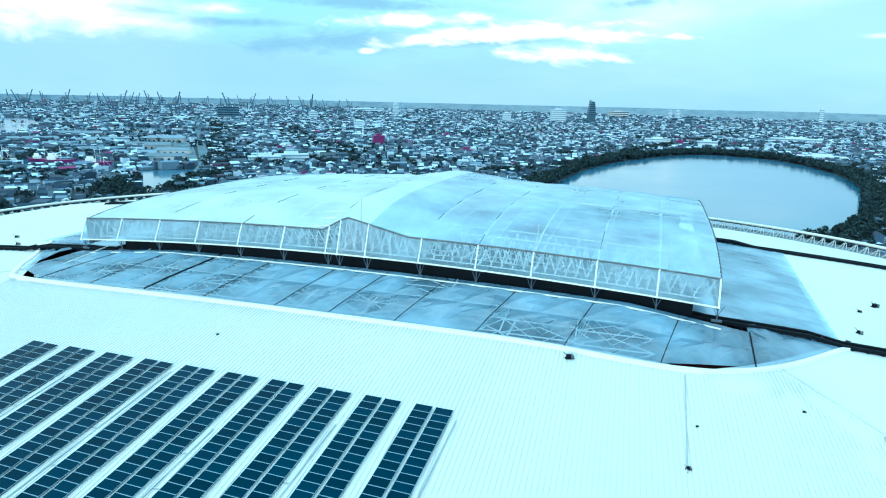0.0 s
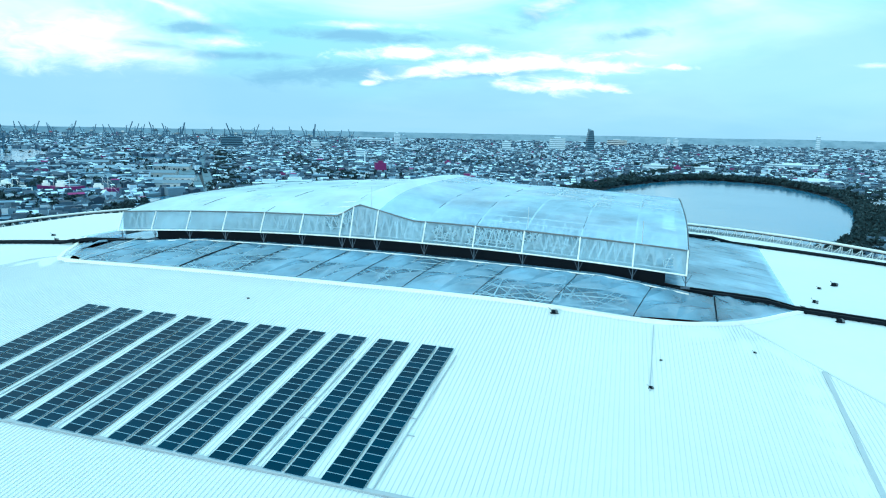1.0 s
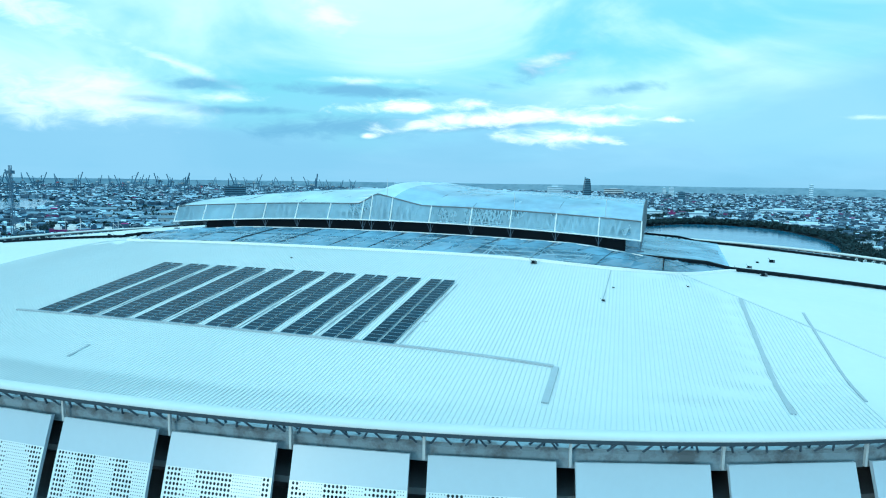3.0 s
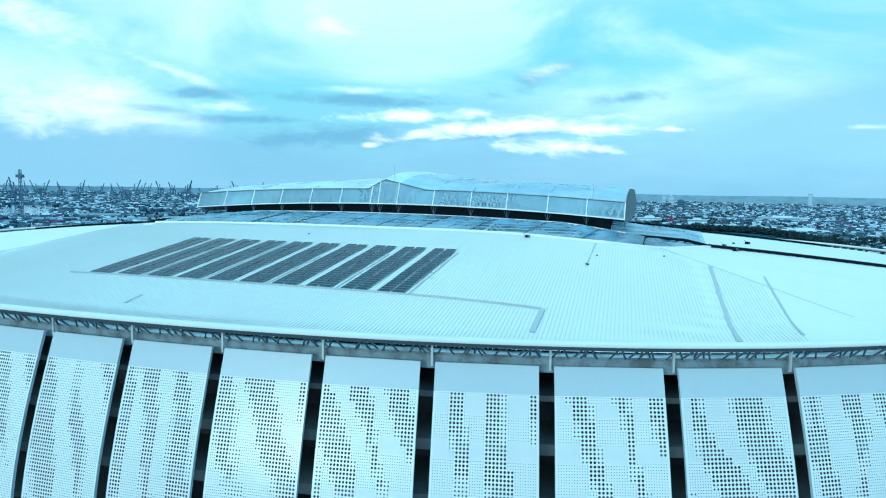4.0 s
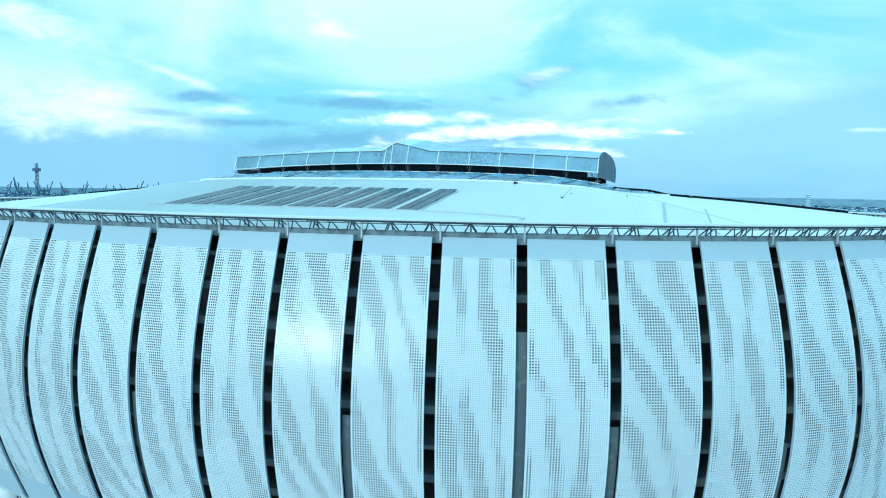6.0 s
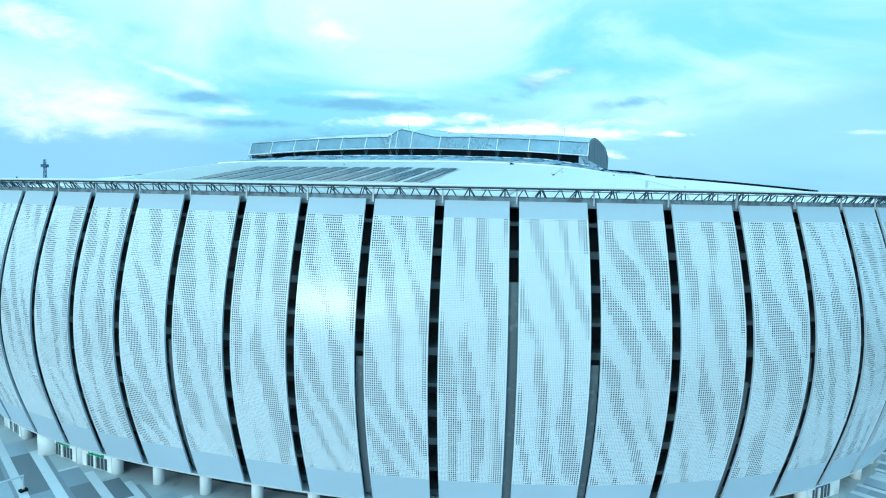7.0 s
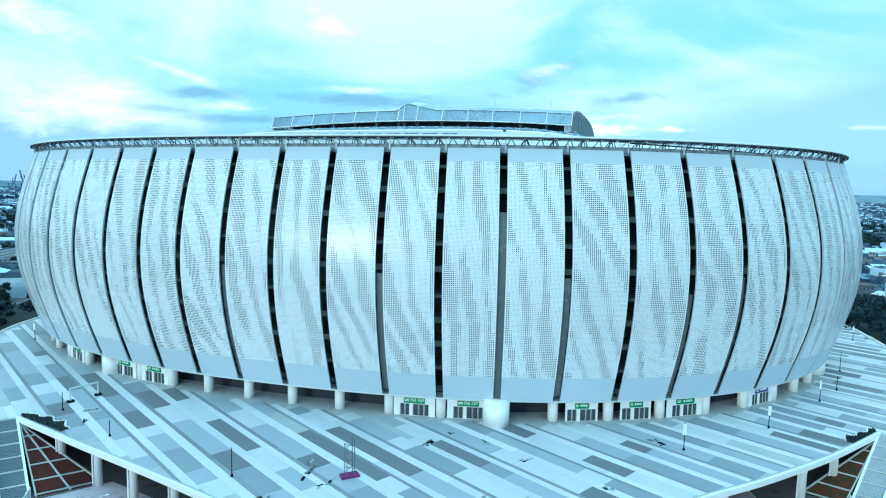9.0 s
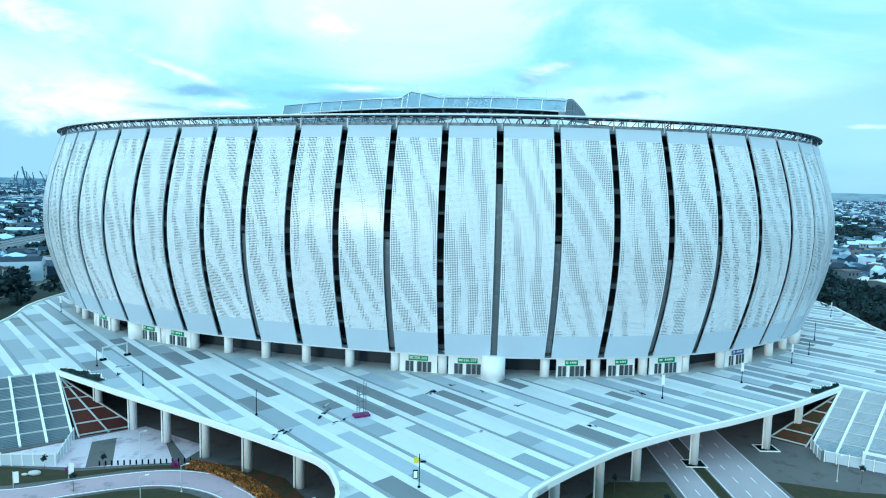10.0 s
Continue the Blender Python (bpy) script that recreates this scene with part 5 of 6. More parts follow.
for u, v, tu, s in ((36.3, -46.9, 20, 0.9), (68.9, -26.0, 60, 0.9), (72.0, -20.5, -30, 0.8), (72.5, -30.0, 10, 1.0), (79.0, -5.0, 35, 1.1), (75.5, -9.5, 0, 0.6),
                    (-66.5, -24.0, 0, 0.8), (-74, -18.0, 30, 0.8), (47.3, -60.0, 15, 0.5), (59.0, -47.0, 0, 0.35), (-3.0, -52.5, 70, 0.35), (92, -27, 10, 0.8), (48.5, -54.0, 40, 0.3)):
    winch(u, v, tu, s * 0.75)

# ---- ground floor of the stadium ----
colm = Buf()
colm.lathe([(1.0, 0.0), (1.0, 4.9)], 24)
col_me = colm.mesh("column", M_WHITE, True)
bigc = Buf()
bigc.lathe([(2.5, 0.0), (2.5, 4.9)], 36)
big_me = bigc.mesh("column", M_WHITE, True)
for k in range(-20, 20):
    bigone = k in (0, -9, 9, 18, -18)
    tagged(shared("column", big_me if bigone else col_me, stadium, pose(*ring(gap_s(k), -0.9 if k == 0 else -3.2, 0.0))),
           "broad round white column" if bigone else "round white column")
# The arcade's depth shade is in this wall's near-black colour.
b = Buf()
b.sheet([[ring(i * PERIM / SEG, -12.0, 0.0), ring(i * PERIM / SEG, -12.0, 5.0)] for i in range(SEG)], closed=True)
b.make("ground_floor_wall", M_DARK, stadium, "recessed wall of the ground floor, coloured near-black for shade")
b = Buf()
b.sheet([[ring(i * PERIM / SEG, -12.0, 4.86), ring(i * PERIM / SEG, -0.6, 4.86)] for i in range(SEG)], closed=True)
b.make("soffit", M_SLAB, stadium, "grey soffit over the ground floor arcade")


def gate(k, words, wide=True, mat=M_GREEN, sign=2.1):
    """A gate bay between two columns: white wall, doors, sign."""
    s = gap_s(k + 0.5)
    m = pose(*ring(s, -2.7, 0.0), 0, 0, heading(s))
    gt = new("gate")
    gt.parent = stadium
    gt.matrix_basis = m
    tagged(gt, "white entrance gate with glazed doors and a sign above")
    hw = 3.9 if wide else 3.0
    b = Buf()
    for x0, x1, z0, z1 in ((-hw - 0.2, -2.9, 0, 4.9), (2.9, hw + 0.2, 0, 4.9), (-2.9, 2.9, 2.45, 4.9), (-0.95, -0.35, 0, 2.45)):
        b.box((x0, -0.15, z0), (x1, 0.15, z1))
    b.make("gate_wall", M_WHITE, gt)
    for x0, x1 in ((-2.85, -1.95), (-1.85, -1.0), (-0.3, 0.8), (0.9, 1.85), (1.95, 2.85)):
        d = Buf()
        d.box((x0 + 0.07, -0.02, 0.1), (x1 - 0.07, 0.03, 2.35))
        lf = d.make("door_leaf", M_DOOR, gt, "dark glazed door leaf")
        e = Buf()
        for c0, c1, z0, z1 in ((x0, x0 + 0.07, 0, 2.42), (x1 - 0.07, x1, 0, 2.42), (x0 + 0.07, x1 - 0.07, 2.35, 2.42), (x0 + 0.07, x1 - 0.07, 0.0, 0.1)):
            e.box((c0, -0.05, z0), (c1, 0.06, z1))
        e.make("door_frame", M_STEEL, lf)
    d = Buf()
    d.box((-sign, -0.32, 2.58), (sign, -0.17, 3.63))
    sg = d.make("sign", mat, gt, "green sign board" if mat == M_GREEN else "blue sign board")
    marks = [((0.1 - sign) * 0.95, -sign * 0.5, 2.98, 3.13), ((0.1 - sign) * 0.95, -sign * 0.5, 3.25, 3.40)]
    if words is None:
        marks += [(x * sign, (x + 0.18) * sign, 3.01, 3.41) for x in (-0.24, 0.03, 0.29, 0.55)]
    for x0, x1, z0, z1 in marks:
        e = Buf()
        e.box((x0, -0.335, z0), (x1, -0.322, z1))
        e.make("sign_mark", M_WHITE, sg, "white mark on the sign")
    if words:
        cu = bpy.data.curves.new("sign_text", "FONT")
        cu.body, cu.size, cu.align_x, cu.align_y, cu.extrude = words, 0.85, "CENTER", "CENTER", 0.006
        cu.materials.append(M_WHITE)
        tx = new("sign_text", cu)
        tx.parent = sg
        tx.matrix_basis = pose(0.5, -0.335, 3.20, 90, 0, 0)


gate(-2, "358-360")
gate(-1, "356-357")
gate(1, None, False, sign=1.4)
gate(2, None, False, sign=1.4)
gate(3, None)
gate(-9, None)
gate(-8, None)
gate(5, None, mat=M_BLUE)
gate(-11, None)
# short white boxes hanging under the soffit of the open arcade
sv = Buf()
sv.box((-0.35, -0.35, 3.75), (0.35, 0.35, 4.86))
sv_me = sv.mesh("service_box", M_WHITE)
for k in (-7, -6, -5, -4, -3):
    s = gap_s(k + 0.45)
    shared("service_box", sv_me, stadium, pose(*ring(s, -6.0, 0.0), 0, 0, heading(s)))


# ---- plaza furniture ----
def lamp_post(x, y, h=5.0, turn=0, panel=True):
    t = thing("lamp_post", "slim dark plaza lamp post with a pale head", "lamp post", (x, y, 0.03), turn, group="plaza lamps")
    b = Buf()
    b.lathe([(0.2, 0), (0.2, 0.3), (0.08, 0.35), (0.06, h)], 10)
    b.make("pole", M_BLACK, t, "dark pole", True)
    if panel:
        d = Buf()
        d.box((-0.28, -0.12, h * 0.55), (0.28, 0.12, h * 0.95))
        d.make("lamp_head", M_WHITE, t, "pale lamp panel")
    return t


for x, y, h, tr, pn in ((39.3, -4.8, 5.0, 20, True), (79.3, 22.1, 5.0, 40, True), (124.4, 79.4, 5.0, 60, True), (59.8, 6.1, 4.6, 10, True), (-34.9, -17.8, 4.6, 0, False),
                        (-77.0, 8.4, 3.6, 0, False), (-118, 62, 5.0, 0, True), (-61.3, -3.6, 3.0, 0, False), (99, 46, 5, 30, False), (88, 30, 3.5, 0, False)):
    lamp_post(x, y, h, tr, pn)
sp = thing("sign_post", "black sign post with yellow plate and hanging board", "sign post", (-6.0, -42.0, 0.03), 5)
b = Buf()
b.lathe([(0.22, 0), (0.22, 0.15), (0.07, 0.2), (0.06, 4.6)], 10)
b.make("pole", M_BLACK, sp, smooth=True)
b = Buf()
b.box((-0.75, -0.05, 3.35), (-0.1, 0.05, 4.1))
b.make("plate", M_YELLOW, sp, "yellow plate")
b = Buf()
b.box((0.1, -0.05, 3.4), (0.9, 0.05, 3.65))
b.make("arm_plate", M_BLACK, sp, "dark arm plate")
b = Buf()
b.box((-0.85, -0.08, 1.2), (-0.15, 0.08, 2.4))
bd = b.make("board", M_BLACK, sp, "dark framed board")
b = Buf()
b.box((-0.75, -0.1, 1.32), (-0.25, -0.085, 2.28))
b.make("board_face", M_WHITE, bd, "pale face of the board")

pf = thing("portal_frame", "low grey portal frame on the paving", "gate frame", (-76.6, 15.0, 0.03), 55)
b = Buf()
b.bar((-2.7, 0, 0), (-2.7, 0, 2.8), 0.18, 6)
b.make("post", M_STEEL, pf)
b = Buf()
b.bar((2.7, 0, 0), (2.7, 0, 2.8), 0.18, 6)
b.make("post", M_STEEL, pf)
b = Buf()
b.bar((-2.8, 0, 2.8), (2.8, 0, 2.8), 0.2, 6)
b.make("beam", M_STEEL, pf)
for x in (-2.7, 2.7):
    b = Buf()
    b.box((x - 0.6, -0.45, 0), (x + 0.6, 0.45, 0.4))
    b.make("ballast", M_BLACK, pf, "dark ballast block")

sc = thing("light_scaffold", "narrow grey lighting scaffold on a crimson base", "scaffold", (-17.0, -17.0, 0.03), 25)
for x, y in ((-0.6, -0.6), (0.6, -0.6), (0.6, 0.6), (-0.6, 0.6)):
    b = Buf()
    b.bar((x, y, 0.3), (x, y, 5.2 if x < 0 else 6.0), 0.07, 6)
    b.make("upright", M_GREY, sc)
for z in (1.4, 2.6, 3.8, 5.0):
    b = Buf()
    b.bar((-0.6, -0.6, z), (0.6, 0.6, z), 0.05)
    b.bar((-0.6, 0.6, z), (0.6, -0.6, z), 0.05)
    b.make("brace", M_GREY, sc)
b = Buf()
b.box((-1.4, -0.8, 0), (1.4, 0.8, 0.35))
b.make("base", M_MAGENTA, sc, "crimson base")

rng = random.Random(11)


def litter(x, y, s):
    t = thing("debris_pile", "small dark heap of cables and boards on the paving", "debris", (x, y, 0.03), rng.uniform(0, 180))
    for _ in range(7):
        dx, dy, l = rng.gauss(0, 0.8) * s, rng.gauss(0, 0.35) * s, rng.uniform(0.15, 0.55) * s
        b = Buf()
        b.box((-l, -0.12 * s, 0), (l, 0.12 * s, rng.uniform(0.04, 0.14)), pose(dx, dy, 0, 0, 0, rng.uniform(-25, 25)))
        b.make("board", rng.choice((M_BLACK, M_GREY, M_TRAY)), t)


for x, y, s in ((-24, -15, 1.8), (-19.5, -19, 1.1), (-5, -4, 1.4), (5, -3, 0.8), (11, -10, 0.8), (36, -1.5, 1.3), (22, -19, 0.9), (-29, -26, 1.2), (-71, 9, 1.2),
                (3.5, -22.5, 0.6), (-69.5, 3.0, 1.0), (-1, 0.5, 0.7)):
    litter(x, y, s)

# Beds with a wavy white kerb at the corners of the deck.
for inner_, outer_ in (([(-83.6, 6.2), (-80.6, 5.8), (-78.6, 4.5), (-76.6, 4.6), (-75.0, 2.6), (-73.0, 2.6), (-71.6, 0.4), (-70.2, -0.6)], [(-71.0, -2.1), (-76.5, 1.1), (-82.6, 4.8)]),
                       ([(71.0, 0.6), (72.4, 2.8), (74.4, 2.9), (75.8, 4.7), (77.6, 4.6), (79.0, 6.4), (80.6, 6.6)], [(79.7, 5.2), (75.0, 1.9), (71.6, -0.5)])):
    bed = thing("plant_bed", "bed of dark soil and scrub inside a wavy white kerb", "plant bed", (inner_[0][0], inner_[0][1], 0.0))
    base_ = Vector((inner_[0][0], inner_[0][1], 0))
    wav = smooth_line(inner_, 0.5)
    loop_ = [Vector((*q, 0.14)) - base_ for q in list(wav) + outer_]
    b = Buf()
    b.quad(*loop_)
    b.make("soil", M_SCRUB, bed, "dark soil with scrub")
    b = Buf()
    b.sweep([[(p[0] - base_.x, p[1] - base_.y, 0.0), (p[0] - base_.x, p[1] - base_.y, 0.30), (q[0] - base_.x, q[1] - base_.y, 0.30), (q[0] - base_.x, q[1] - base_.y, 0.0)]
             for p, q in zip(offset_line(wav, 0.14), offset_line(wav, -0.14))])
    b.make("kerb", M_WHITE, bed, "white kerb")
    b = Buf()
    flat_ = [(q.x, q.y) for q in loop_]
    for _ in range(1200):
        p = Vector((rng.uniform(min(q[0] for q in flat_), max(q[0] for q in flat_)), rng.uniform(min(q[1] for q in flat_), max(q[1] for q in flat_)), rng.uniform(0.14, 0.28)))
        if inside((p.x, p.y), flat_):
            m = pose(*p, rng.uniform(0, 360), rng.uniform(0, 360), 0)
            b.quad(*[m @ Vector(q) for q in ((-0.18, -0.07, 0), (0.18, -0.07, 0), (0.16, 0.08, 0.04), (-0.16, 0.08, 0))])
    tagged(b.make("scrub", M_LEAF, bed, "dark green leaves"), kind="stuff")

# Flowering bank and hedge by the curved road.
b = Buf()
for _ in range(9500):
    t = rng.random()
    x = -45 + 19.5 * t
    y = -22.0 - 13.0 * t ** 1.7 + rng.uniform(-1.0 - 1.6 * t, 1.0)
    m = pose(x, y, GROUND + rng.uniform(0.1, 0.75), rng.uniform(0, 360), rng.uniform(0, 360), 0)
    b.quad(*[m @ Vector(q) for q in ((-0.16, -0.1, 0), (0.16, -0.1, 0), (0.14, 0.12, 0.04), (-0.14, 0.12, 0))])
tagged(b.make("flower_bank", M_FLOWER), "dense bank of orange-brown flowering shrubs", "shrubs", kind="stuff")

# Fence of pale boards at the foot of each stair.
fpost, fpane, frail = Buf(), Buf(), Buf()
fpost.box((-0.09, -0.09, 0), (0.09, 0.09, 2.25))
fpane.box((0.14, -0.02, 0.15), (1.66, 0.02, 1.95))
frail.box((0.09, -0.05, 1.95), (1.71, 0.05, 2.07))
fpost_me, fpane_me, frail_me = fpost.mesh("fence_post", M_WHITE), fpane.mesh("fence_pane", M_BAND), frail.mesh("fence_rail", M_WHITE)
for x0, y0, dx, dy, cnt in ((-69.8, -12.3, 0.32, -0.95, 6), (-66.6, -22.7, -0.97, -0.05, 12), (65.6, -9.6, -0.25, -0.97, 3), (64.8, -15.0, 0.86, -0.51, 16)):
    fc = thing("fence", "white framed fence with pale panes by the stairs", "fence")
    for i in range(cnt):
        m = pose(x0 + dx * 1.8 * i, y0 + dy * 1.8 * i, GROUND, 0, 0, math.degrees(math.atan2(dy, dx)))
        shared("fence_post", fpost_me, fc, m)
        shared("fence_pane", fpane_me, fc, m)
        shared("fence_rail", frail_me, fc, m)
gp = thing("gate_portal", "thick white portal frame in the fence line", "gate frame", (71.5, -19.4, GROUND), -31)
for lo, hi, nm in (((-2.6, -0.2, 0), (-2.2, 0.2, 3.0), "post"), ((2.2, -0.2, 0), (2.6, 0.2, 3.0), "post"), ((-2.6, -0.22, 3.0), (2.6, 0.22, 3.4), "beam")):
    b = Buf()
    b.box(lo, hi)
    b.make(nm, M_WHITE, gp)
# Row of bollards along the forecourt, banners and slim lamps by the road.
bol = thing("bollard", "short dark bollard at the forecourt edge", "bollard", (-59.5, -22.4, GROUND), group="bollards")
b = Buf()
b.lathe([(0.13, 0), (0.13, 0.75), (0.08, 0.85)], 8)
b.make("shaft", M_BLACK, bol)
for i in range(1, 16):
    copy_thing(bol, pose(-59.5 + i * 0.95, -22.4 + i * 0.13, GROUND))
for x, y in ((-68.3, -30.2), (-61.8, -27.0)):
    bn = thing("banner", "narrow white banner on a thin pole", "banner", (x, y, GROUND), 20)
    b = Buf()
    b.bar((0, 0, 0), (0, 0, 2.6), 0.05, 6)
    b.make("pole", M_STEEL, bn)
    b = Buf()
    b.box((0.06, -0.02, 0.7), (0.75, 0.02, 2.5))
    b.make("cloth", M_WHITE, bn)
for x, y, h in ((-54.5, -19.0, 4.4), (-42.5, -30.5, 4.2), (-47.0, -34.0, 4.0), (-21.5, -39.0, 3.6), (62.3, -22.5, 4.2)):
    sl = thing("street_lamp", "slim pale lamp post beside the lower road", "street lamp", (x, y, GROUND), 30, group="lower lamps")
    b = Buf()
    b.lathe([(0.16, 0), (0.16, 0.2), (0.07, 0.25), (0.05, h)], 8)
    b.make("pole", M_STEEL, sl)
    b = Buf()
    b.bar((0, 0, h), (0.9, 0, h + 0.15), 0.05, 6)
    b.make("arm", M_STEEL, sl)
    b = Buf()
    b.box((0.7, -0.12, h + 0.08), (1.2, 0.12, h + 0.2))
    b.make("lamp_head", M_WHITE, sl)
for x, y, r in ((-76.5, -27.5, 0.6), (-63.2, -24.6, 0.5), (-47.0, -22.2, 0.6)):
    sb = thing("flowering_shrub", "small crimson flowering shrub on the verge", "shrub", (x, y, GROUND))
    b = Buf()
    for _ in range(260):
        m = pose(rng.gauss(0, r * 0.4), rng.gauss(0, r * 0.4), abs(rng.gauss(0.5, 0.35)) * r * 1.4, rng.uniform(0, 360), rng.uniform(0, 360), 0)
        b.quad(*[m @ Vector(q) for q in ((-0.13, -0.08, 0), (0.13, -0.08, 0), (0.1, 0.1, 0.04), (-0.1, 0.1, 0))])
    b.make("leaves", M_MAGENTA, sb)
for x, y, s in ((-67.8, -26.0, 0.8), (-69.3, -26.2, 0.4)):
    rk = thing("boulder", "pale rough boulder lying on the grass verge", "boulder", (x, y, GROUND))
    b = Buf()
    for i in range(9):
        a0 = math.pi * i / 8 - math.pi / 2
        b.v.extend(((1.3 * s * math.cos(a0) * math.cos(a) * (1 + 0.25 * noise.noise((math.cos(a) * 2 + x, math.sin(a) * 2, a0))), 0.7 * s * math.cos(a0) * math.sin(a), 0.45 * s + 0.5 * s * math.sin(a0)) for a in np.arange(10) * 2 * math.pi / 10))
    b.f = [(i * 10 + j, i * 10 + (j + 1) % 10, (i + 1) * 10 + (j + 1) % 10, (i + 1) * 10 + j) for i in range(8) for j in range(10)]
    b.make("stone", M_CONC, rk)


# ---- trees ----
def leaf_crown(buf, c, r, h, count, rnd, size):
    for _ in range(count):
        a, e = rnd.uniform(0, 2 * math.pi), math.asin(rnd.uniform(-0.6, 1))
        k = rnd.uniform(0.45, 1.0) * (0.78 + 0.3 * noise.noise((math.cos(a) * 2 + c[0], math.sin(a) * 2 + c[1], e * 2)))
        p = Vector((c[0] + r * k * math.cos(a) * math.cos(e), c[1] + r * k * math.sin(a) * math.cos(e), c[2] + h * k * math.sin(e)))
        m = pose(*p, rnd.uniform(0, 360), rnd.uniform(0, 360), 0)
        s = size * rnd.uniform(0.6, 1.3)
        buf.quad(*[m @ Vector(q) for q in ((-s, -s * 0.6, 0), (s, -s * 0.5, 0.1 * s), (s * 0.8, s * 0.6, 0), (-s * 0.7, s * 0.5, 0.12 * s))])


def tree_model(seed, h):
    rnd = random.Random(seed)
    t = thing("tree", "leafy dark green broadleaf tree", "tree", (0, 0, GROUND))
    b = Buf()
    b.lathe([(0.28, 0), (0.2, h * 0.3), (0.12, h * 0.6), (0.03, h * 0.85)], 8)
    for _ in range(6):
        a = rnd.uniform(0, 6.28)
        z = h * rnd.uniform(0.35, 0.6)
        b.bar((0, 0, z), (math.cos(a) * h * 0.3, math.sin(a) * h * 0.3, z + h * 0.2), 0.06, 5)
    b.make("trunk", M_BARK, t)
    c = Buf()
    for _ in range(7):
        a = rnd.uniform(0, 6.28)
        leaf_crown(c, (math.cos(a) * h * 0.2, math.sin(a) * h * 0.2, h * rnd.uniform(0.5, 0.85)), h * 0.24, h * 0.18, 170, rnd, 0.34)
    c.make("crown", M_LEAF, t, "crown of small dark leaves")
    return t


trees = [tree_model(i, 7.5 + i) for i in range(3)]
spots = []
for i in range(24):
    a = rng.uniform(-0.1, 1.15)
    r = rng.uniform(160, 215)
    spots.append((-9 + r * math.cos(a), 95 + r * 0.8 * math.sin(a)))
for i in range(36):
    a = rng.uniform(1.95, 3.35)
    r = rng.uniform(158, 215)
    spots.append((-9 + r * math.cos(a), 100 + r * 0.8 * math.sin(a)))
for i, (x, y) in enumerate(spots):
    copy_thing(trees[i % 3], pose(x, y, GROUND, 0, 0, rng.uniform(0, 360)))
for t, (x, y) in zip(trees, ((150, 70), (-150, 90), (152, 120))):
    t.matrix_basis = pose(x, y, GROUND)
# saplings in the verge
sap = thing("sapling", "thin young tree staked in the verge", "tree", (-66.5, -25.6, GROUND), group="saplings")
b = Buf()
b.lathe([(0.05, 0), (0.04, 1.6), (0.02, 3.0)], 6)
b.make("trunk", M_BARK, sap)
b = Buf()
leaf_crown(b, (0, 0, 2.6), 0.5, 0.7, 110, random.Random(4), 0.14)
b.make("crown", M_LEAF, sap)
for x, y in ((-57.5, -24.6), (-58.5, -31.2), (24, -28), (30, -34), (66, -23)):
    copy_thing(sap, pose(x, y, GROUND, 0, 0, x * 40))


def oval_r(x, y):
    du, dv = (x - CX) * CT + (y - CY) * ST, -(x - CX) * ST + (y - CY) * CT
    return max(abs(du) / 175, abs(dv) / 165)


WOOD_PATHS = [
    ([(400, 480), (470, 560), (560, 720), (640, 860), (700, 1010)], 60, 700),
    ([(200, 330), (290, 400), (380, 470)], 60, 90),
    ([(-180, 200), (-230, 330), (-260, 480)], 60, 130),
    ([(175, 150), (190, 230), (200, 320)], 26, 60),
    ([(-240, 480), (-254, 620), (-268, 740), (-324, 921), (-405, 1145), (-524, 1466), (-786, 2145)], 24, 1500),
    ([(60, 800), (180, 900), (420, 1280), (700, 1700), (1100, 2300)], 14, 1100),
    ([(-513, 1988), (-282, 1319), (-184, 1087), (-118, 889)], 30, 420),
    ([(-218, 915), (-175, 880)], 18, 70),
    ([(-560, 690), (-474, 652), (-440, 654), (-407, 681)], 24, 140),
    ([(-262, 510), (-305, 560), (-328, 610), (-338, 660)], 22, 130),
    ([(-610, 870), (-520, 900), (-455, 880)], 26, 90),
    ([(365, 505), (410, 590), (470, 670)], 44, 220),
    ([(-205, 40), (-225, 160), (-240, 260)], 40, 60),
    ([(-150, 10), (-160, 80), (-166, 170)], 12, 26),
    ([(150, 20), (158, 80), (172, 150)], 18, 90),
    ([(-300, 170), (-320, 300), (-340, 450)], 70, 170),
    ([(160, 40), (175, 100)], 24, 60),
]
wb = []
rw = np.random.default_rng(8)


def wood(x, y, h, n):
    """Leaf clumps of one far tree as small tilted quads, finer near the stadium."""
    size = 0.17
    away = math.hypot(x, y - 60)
    if away < 420:
        n, size = n * 4, 0.08
    elif away < 950:
        n, size = int(n * 1.7), 0.115
    a, e = rw.uniform(0, 2 * np.pi, n), np.arcsin(rw.uniform(-0.4, 1, n))
    k = rw.uniform(0.5, 1.0, n)
    c = np.stack([x + 0.5 * h * k * np.cos(a) * np.cos(e), y + 0.5 * h * k * np.sin(a) * np.cos(e), GROUND + 0.55 * h + 0.45 * h * k * np.sin(e)], 1)
    d1, d2 = rw.normal(size=(n, 3)), rw.normal(size=(n, 3))
    d1 *= (size * h / np.linalg.norm(d1, axis=1))[:, None]
    d2 *= (size * 0.85 * h / np.linalg.norm(d2, axis=1))[:, None]
    wb.append(np.stack([c - d1 - d2, c + d1 - d2, c + d1 + d2, c - d1 + d2], 1))


for pts, spread_, count in WOOD_PATHS:
    pts = smooth_line(pts, 10)
    for _ in range(count):
        p = pts[rw.integers(len(pts))]
        x, y = p[0] + rw.normal() * spread_ * 0.5, p[1] + rw.normal() * spread_ * 0.5
        if not inside((x, y), LAKE) and not inside((x, y), CANAL):
            wood(x, y, rw.uniform(6, 11), 26)
